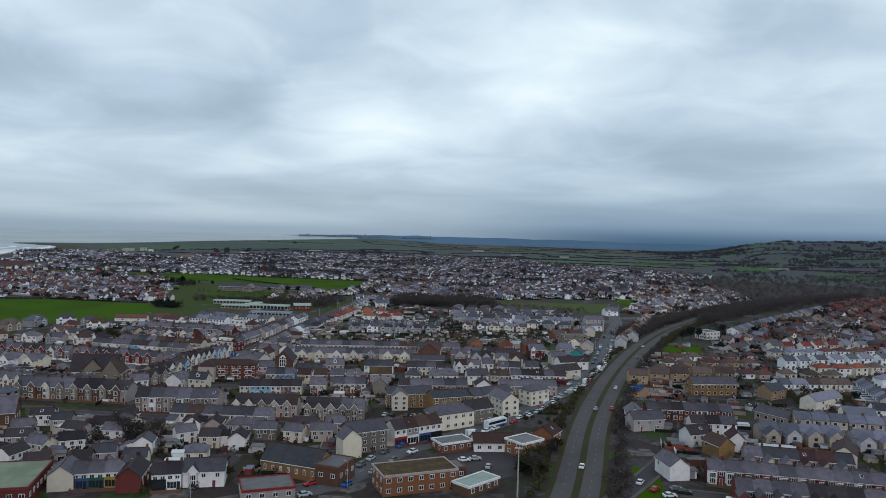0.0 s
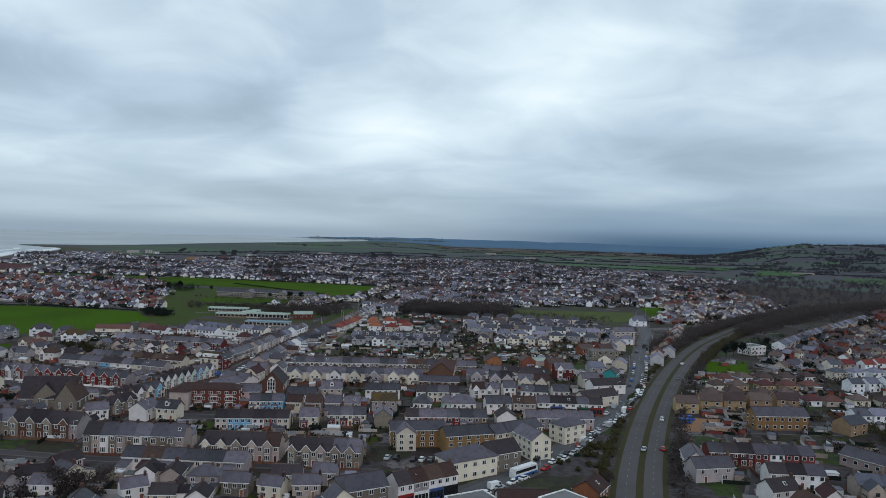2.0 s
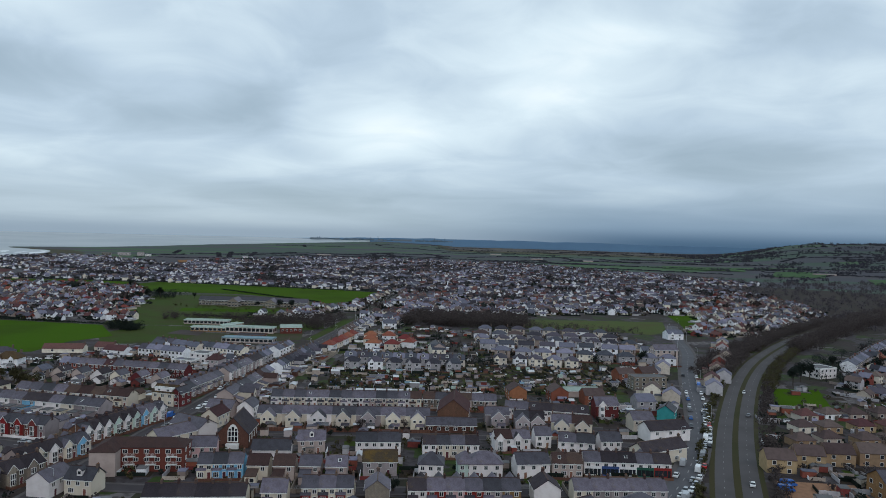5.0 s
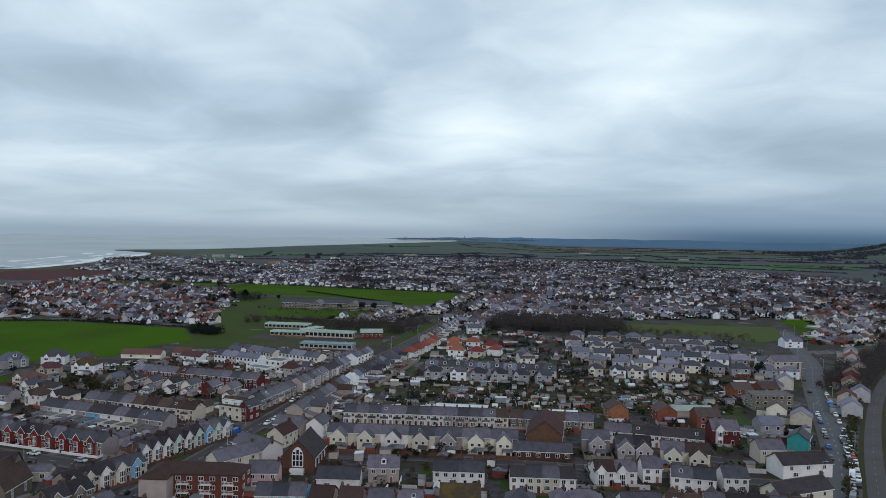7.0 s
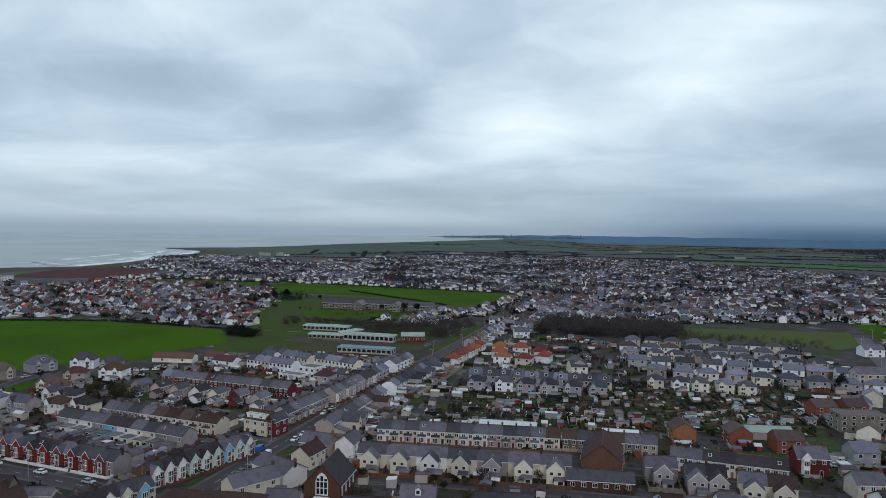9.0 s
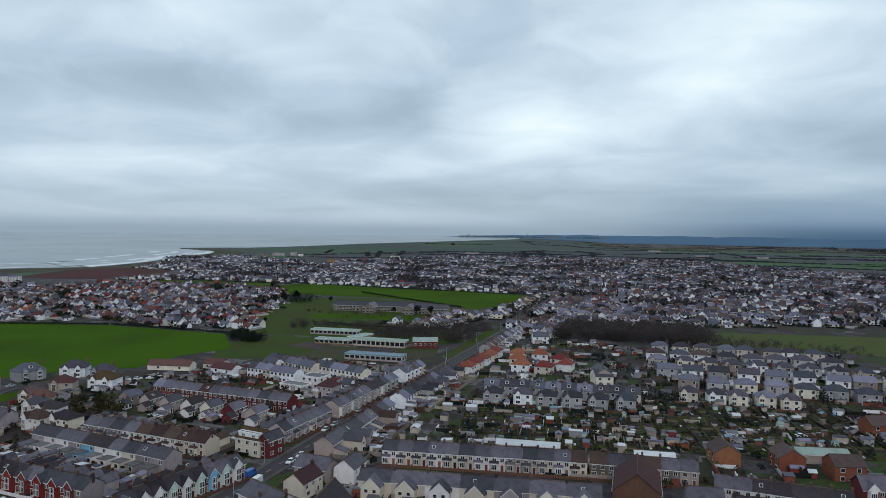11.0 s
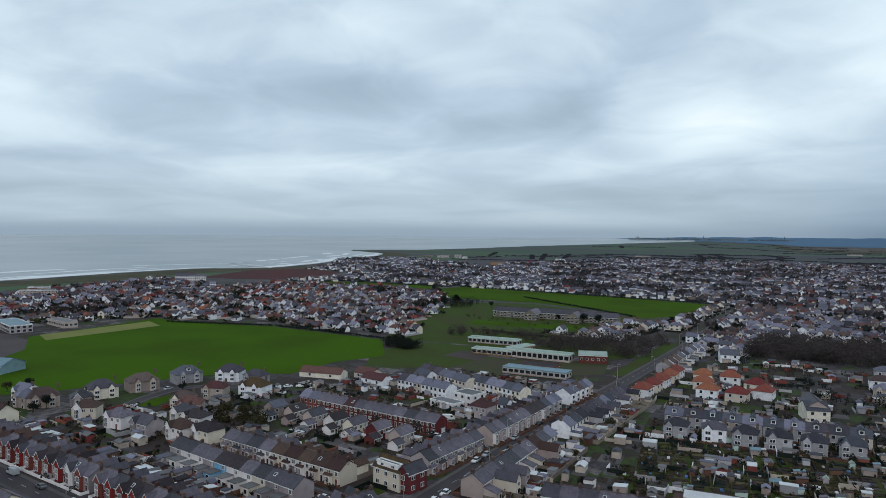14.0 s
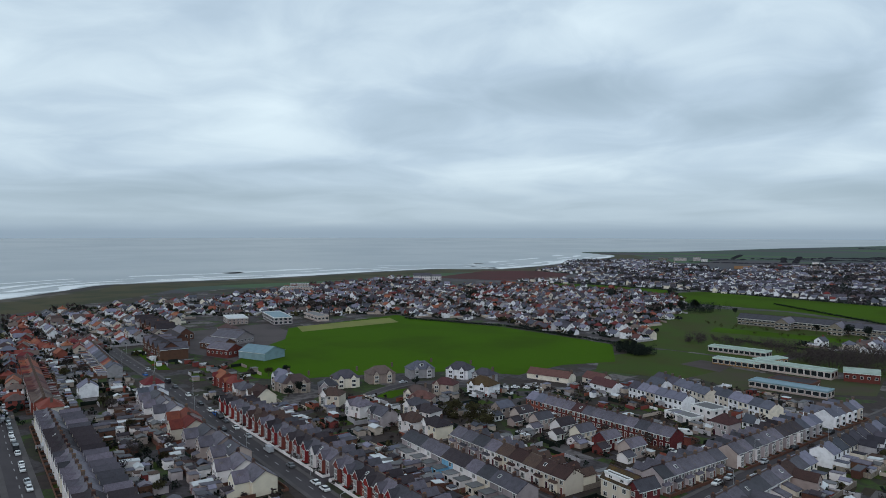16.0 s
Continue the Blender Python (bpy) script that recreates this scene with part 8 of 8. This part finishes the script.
thicket("woodland", groves([(600, 1500), (700, 2300), (3000, 4200), (2600, 1500), (1250, 1050)], 150, 12, 6, 10, 34, 57), HAZED_HEDGE, "bare woods between the eastern fields", seed=57, n=16, big=6.0)
thicket("woodland", scatter([(-110, 1540), (-105, 1600), (5, 1640), (15, 1590)], 120, 6, 10, 71), HAZED_TWIGS, "belt of bare trees among far houses", seed=71, n=40, big=2.6)
thicket("woodland", scatter([(165, 1190), (170, 1225), (262, 1270), (270, 1190)], 60, 5, 9, 72), HAZED_TWIGS, "belt of bare trees among far houses", seed=72, n=40, big=2.2)
thicket("woodland", scatter([(-330, 1150), (-320, 1190), (-230, 1200), (-235, 1150)], 60, 4, 7, 73), HAZED_TWIGS, "bare trees beside the long field", seed=73, n=40, big=2.0)
FAR_FIELD = surface("far_pasture", (0.046, 0.098, 0.036), 0.95, spots=(0.050, 0.074, 0.034), scale=0.02, grain=0.3, tint=0)
for outline in ([(825, 2003), (979, 2037), (828, 1756), (710, 1759)], [(910, 1734), (1021, 1749), (1000, 1600), (874, 1503), (818, 1542)], [(603, 2257), (819, 2186), (740, 1980), (555, 2078)]):
    patch("field", [squeezed(x, y) for x, y in outline], 1.6, FAR_FIELD, "green pasture between bare woods", "field")
patch("field", [(30, 1500), (35, 1560), (190, 1545), (180, 1480)], 0.4, GRASS, "green field among far houses", "field")
thicket("woodland", groves([(-60, 560), (-60, 720), (130, 710), (140, 565)], 16, 5, 3.5, 6.5, 5, 54), LEAF_DARK, "dark evergreens in gardens between houses", seed=54, n=60, big=1.3)
thicket("woodland", groves([(130, 400), (200, 520), (330, 540), (330, 350), (230, 260), (150, 260)], 18, 6, 2.5, 5.5, 7, 55), LEAF_BROWN, "bare trees among houses east of the road", seed=55, n=56, big=1.3)

# ---- gardens between the houses ----
LINES = [main_line, s1_line, s3_line, s4_line, s5_line, s6_line, s7_line, s8_line, s9_line, s10_line, dual]
gardens([(-335, 345), (-330, 445), (-290, 440), (-245, 530), (-190, 610), (-125, 600), (-130, 380), (-200, 330)], 620, -10, 1, LINES)
gardens([(-112, 310), (-105, 600), (-80, 720), (130, 720), (150, 560), (90, 430), (60, 350), (-10, 330)], 900, 3, 2, LINES)
gardens([(-190, 205), (-190, 350), (-112, 350), (-20, 320), (-10, 260), (-35, 205)], 420, 5, 3, LINES)
gardens([(80, 195), (100, 300), (130, 460), (180, 520), (330, 540), (340, 350), (240, 190)], 700, -8, 4, LINES)
gardens([(-520, 380), (-500, 440), (-340, 420), (-335, 345)], 240, -10, 5, LINES)
gardens([(-560, 395), (-545, 460), (-480, 440), (-370, 470), (-340, 440), (-500, 400)], 160, -10, 7, LINES)

rng = random.Random(4)
b = Mesh()
for i in range(90):
    a, rr = radians(-11.5 + 11.0 * rng.random()), rng.uniform(4450, 4650)
    x, y = CENTRE[0] + rr * math.sin(a), CENTRE[1] + rr * math.cos(a)
    z = 24.0
    w, hh = (rng.uniform(1.2, 2.0), rng.uniform(10, 24)) if i % 8 == 0 else (rng.uniform(8, 34), rng.uniform(2, 9))
    b.box(x - w, x + w, y - 4, y + 4, z - 2, z + hh, i % 2)
WORKS = [surface("hazy_works_" + k, c, 0.9, tint=0.2, bump=0, spec=0.0) for k, c in (("dark", (0.13, 0.19, 0.25)), ("pale", (0.22, 0.27, 0.32)))]
tagged(new("steelworks", b.data("steelworks", *WORKS)), "far blue-grey works with tall thin stacks", "factory", kind="stuff")
for x, y, w in ((260, 2500, 60), (420, 2450, 50), (-420, 2350, 70), (900, 1900, 90), (1250, 1750, 120), (150, 3000, 70)):
    fx, fy = squeezed(x, y)
    block("warehouse", fx, fy, 8, w * 0.6, 14, 3.5, "tan", "felt", "long grey farm shed among far fields", "warehouse", h=5.0, floors=1, sides=())

# ---- far estates ----
WEST = {"white": 7, "cream": 2, "grey": 2, "brick": 1, "tan": 1}
estate([(-480, 690), (-389, 712), (-281, 698), (-255, 720), (-300, 760), (-330, 890), (-420, 1050), (-640, 1070), (-700, 960), (-560, 720), (-510, 690)], -20, 1, WEST, {"red": 1.1, "brown": 2, "maroon": 2.5, "slate": 4, "dark": 5}, 14, 21, size=(6.4, 5.2), low=0.85, label="far rows of pale houses with red and brown roofs")
estate([(-510, 690), (-560, 720), (-700, 960), (-860, 1020), (-860, 880), (-760, 640), (-640, 560), (-560, 620)], 40, 2, WEST, {"red": 1.3, "brown": 2, "slate": 5, "maroon": 2.5, "dark": 4}, 14.5, 22, size=(6.4, 5.2), low=0.8, label="far pale seafront houses with red roofs")
estate([(-500, 455), (-545, 500), (-640, 560), (-760, 620), (-740, 470), (-620, 400), (-500, 400)], -10, 3, {"white": 4, "cream": 3, "grey": 2}, {"slate": 4, "red": 2, "brown": 2}, 13, 20)
estate([(-700, 1100), (-640, 1090), (-600, 1130), (-760, 1500), (-800, 1470), (-660, 1190)], 20, 4, {"white": 5, "cream": 2}, {"slate": 3, "brown": 2}, 16, 24, windows=False)
estate([(-600, 1140), (-430, 1125), (-90, 1075), (-60, 1130), (-110, 2200), (-430, 2130), (-600, 1720), (-560, 1560), (-760, 1500)], 10, 5, {"white": 9, "cream": 2, "grey": 1}, {"slate": 6, "brown": 2.5, "dark": 4, "red": 0.3}, 15, 22, windows=False)
estate([(-745, 1310), (-850, 1340), (-900, 1560), (-780, 1500)], 20, 20, {"white": 5, "cream": 2}, {"slate": 3, "brown": 2, "dark": 2}, 16, 24, windows=False)
estate([(-760, 1510), (-590, 1590), (-930, 1900), (-1020, 1780), (-980, 1600)], 20, 6, {"white": 9, "cream": 2, "grey": 1}, {"slate": 5, "brown": 2}, 17, 26, windows=False)
estate([(-80, 1075), (-60, 1130), (-100, 1750), (-110, 2180), (200, 2060), (470, 1640), (560, 1450), (420, 1250), (230, 930), (30, 860), (-60, 870)], -5, 7, {"white": 9, "cream": 2, "grey": 1, "brick": 1}, {"slate": 6, "brown": 2.5, "dark": 4, "maroon": 1.6}, 15, 22, windows=False)
estate([(-80, 1060), (-60, 870), (-90, 780), (-50, 760), (-40, 810), (50, 830), (235, 880), (230, 930), (30, 960)], -5, 8, {"white": 6, "cream": 3, "grey": 1}, {"slate": 5, "brown": 3, "dark": 2}, 14, 20)
estate([(190, 720), (240, 720), (300, 790), (390, 890), (440, 1050), (420, 1240), (240, 930), (245, 850)], 40, 9, {"white": 5, "cream": 3, "brick": 1}, {"slate": 4, "brown": 3, "maroon": 1}, 13, 19)
estate([(-90, 600), (-84, 600), (-78, 780), (-70, 1050), (-50, 1050), (-42, 760), (-50, 735), (-78, 735)], 87, 10, {"white": 5, "cream": 3, "grey": 1}, {"slate": 4, "brown": 2}, 13, 18, keep=([(-92, 590), (-20, 590), (-20, 670), (-92, 670)],))
estate([(-104, 775), (-97, 780), (-88, 1040), (-112, 1040), (-112, 900)], 85, 19, {"white": 5, "cream": 3}, {"slate": 3, "brown": 3}, 13, 15)
estate([(-190, 760), (-125, 765), (-118, 870), (-140, 860)], 85, 11, {"white": 5, "cream": 3}, {"slate": 4, "brown": 2}, 14, 18)
estate([(160, 470), (225, 505), (330, 530), (420, 640), (560, 820), (430, 790), (330, 690), (250, 590), (200, 500)], 40, 18, {"white": 1, "cream": 1, "tan": 4, "grey": 3, "brick": 2}, {"slate": 2, "brown": 5, "dark": 5, "red": 0.6}, 11.5, 19, jitter=3.0)
estate([(330, 360), (300, 440), (320, 520), (420, 640), (560, 700), (640, 560), (520, 380)], 15, 12, {"white": 3, "cream": 2, "brick": 2, "tan": 2}, {"slate": 2, "red": 1.2, "brown": 3, "dark": 2}, 13, 19)
estate([(420, 700), (470, 860), (560, 960), (760, 980), (760, 760), (600, 700)], 10, 13, {"brick": 5, "tan": 1}, {"maroon": 4, "brown": 2}, 13, 19, hips=0.1)
estate([(230, 190), (250, 350), (340, 350), (480, 360), (420, 190)], -12, 14, {"white": 4, "cream": 2, "grey": 2, "brick": 2}, {"slate": 5, "brown": 2}, 11, 20)
estate([(-480, 250), (-600, 380), (-500, 395), (-345, 335), (-180, 300), (-200, 230)], -11, 15, {"white": 4, "cream": 2, "grey": 2, "brick": 2}, {"slate": 5, "brown": 2}, 10, 20)
estate([(-700, 430), (-640, 380), (-505, 375), (-350, 345), (-470, 395), (-500, 440)], -11, 16, {"white": 3, "brick": 3, "tan": 1}, {"red": 4, "brown": 2}, 10, 18)
estate([(60, 120), (90, 195), (220, 175), (220, 90)], -12, 17, {"brick": 3, "white": 2}, {"slate": 5, "brown": 2}, 10, 20)
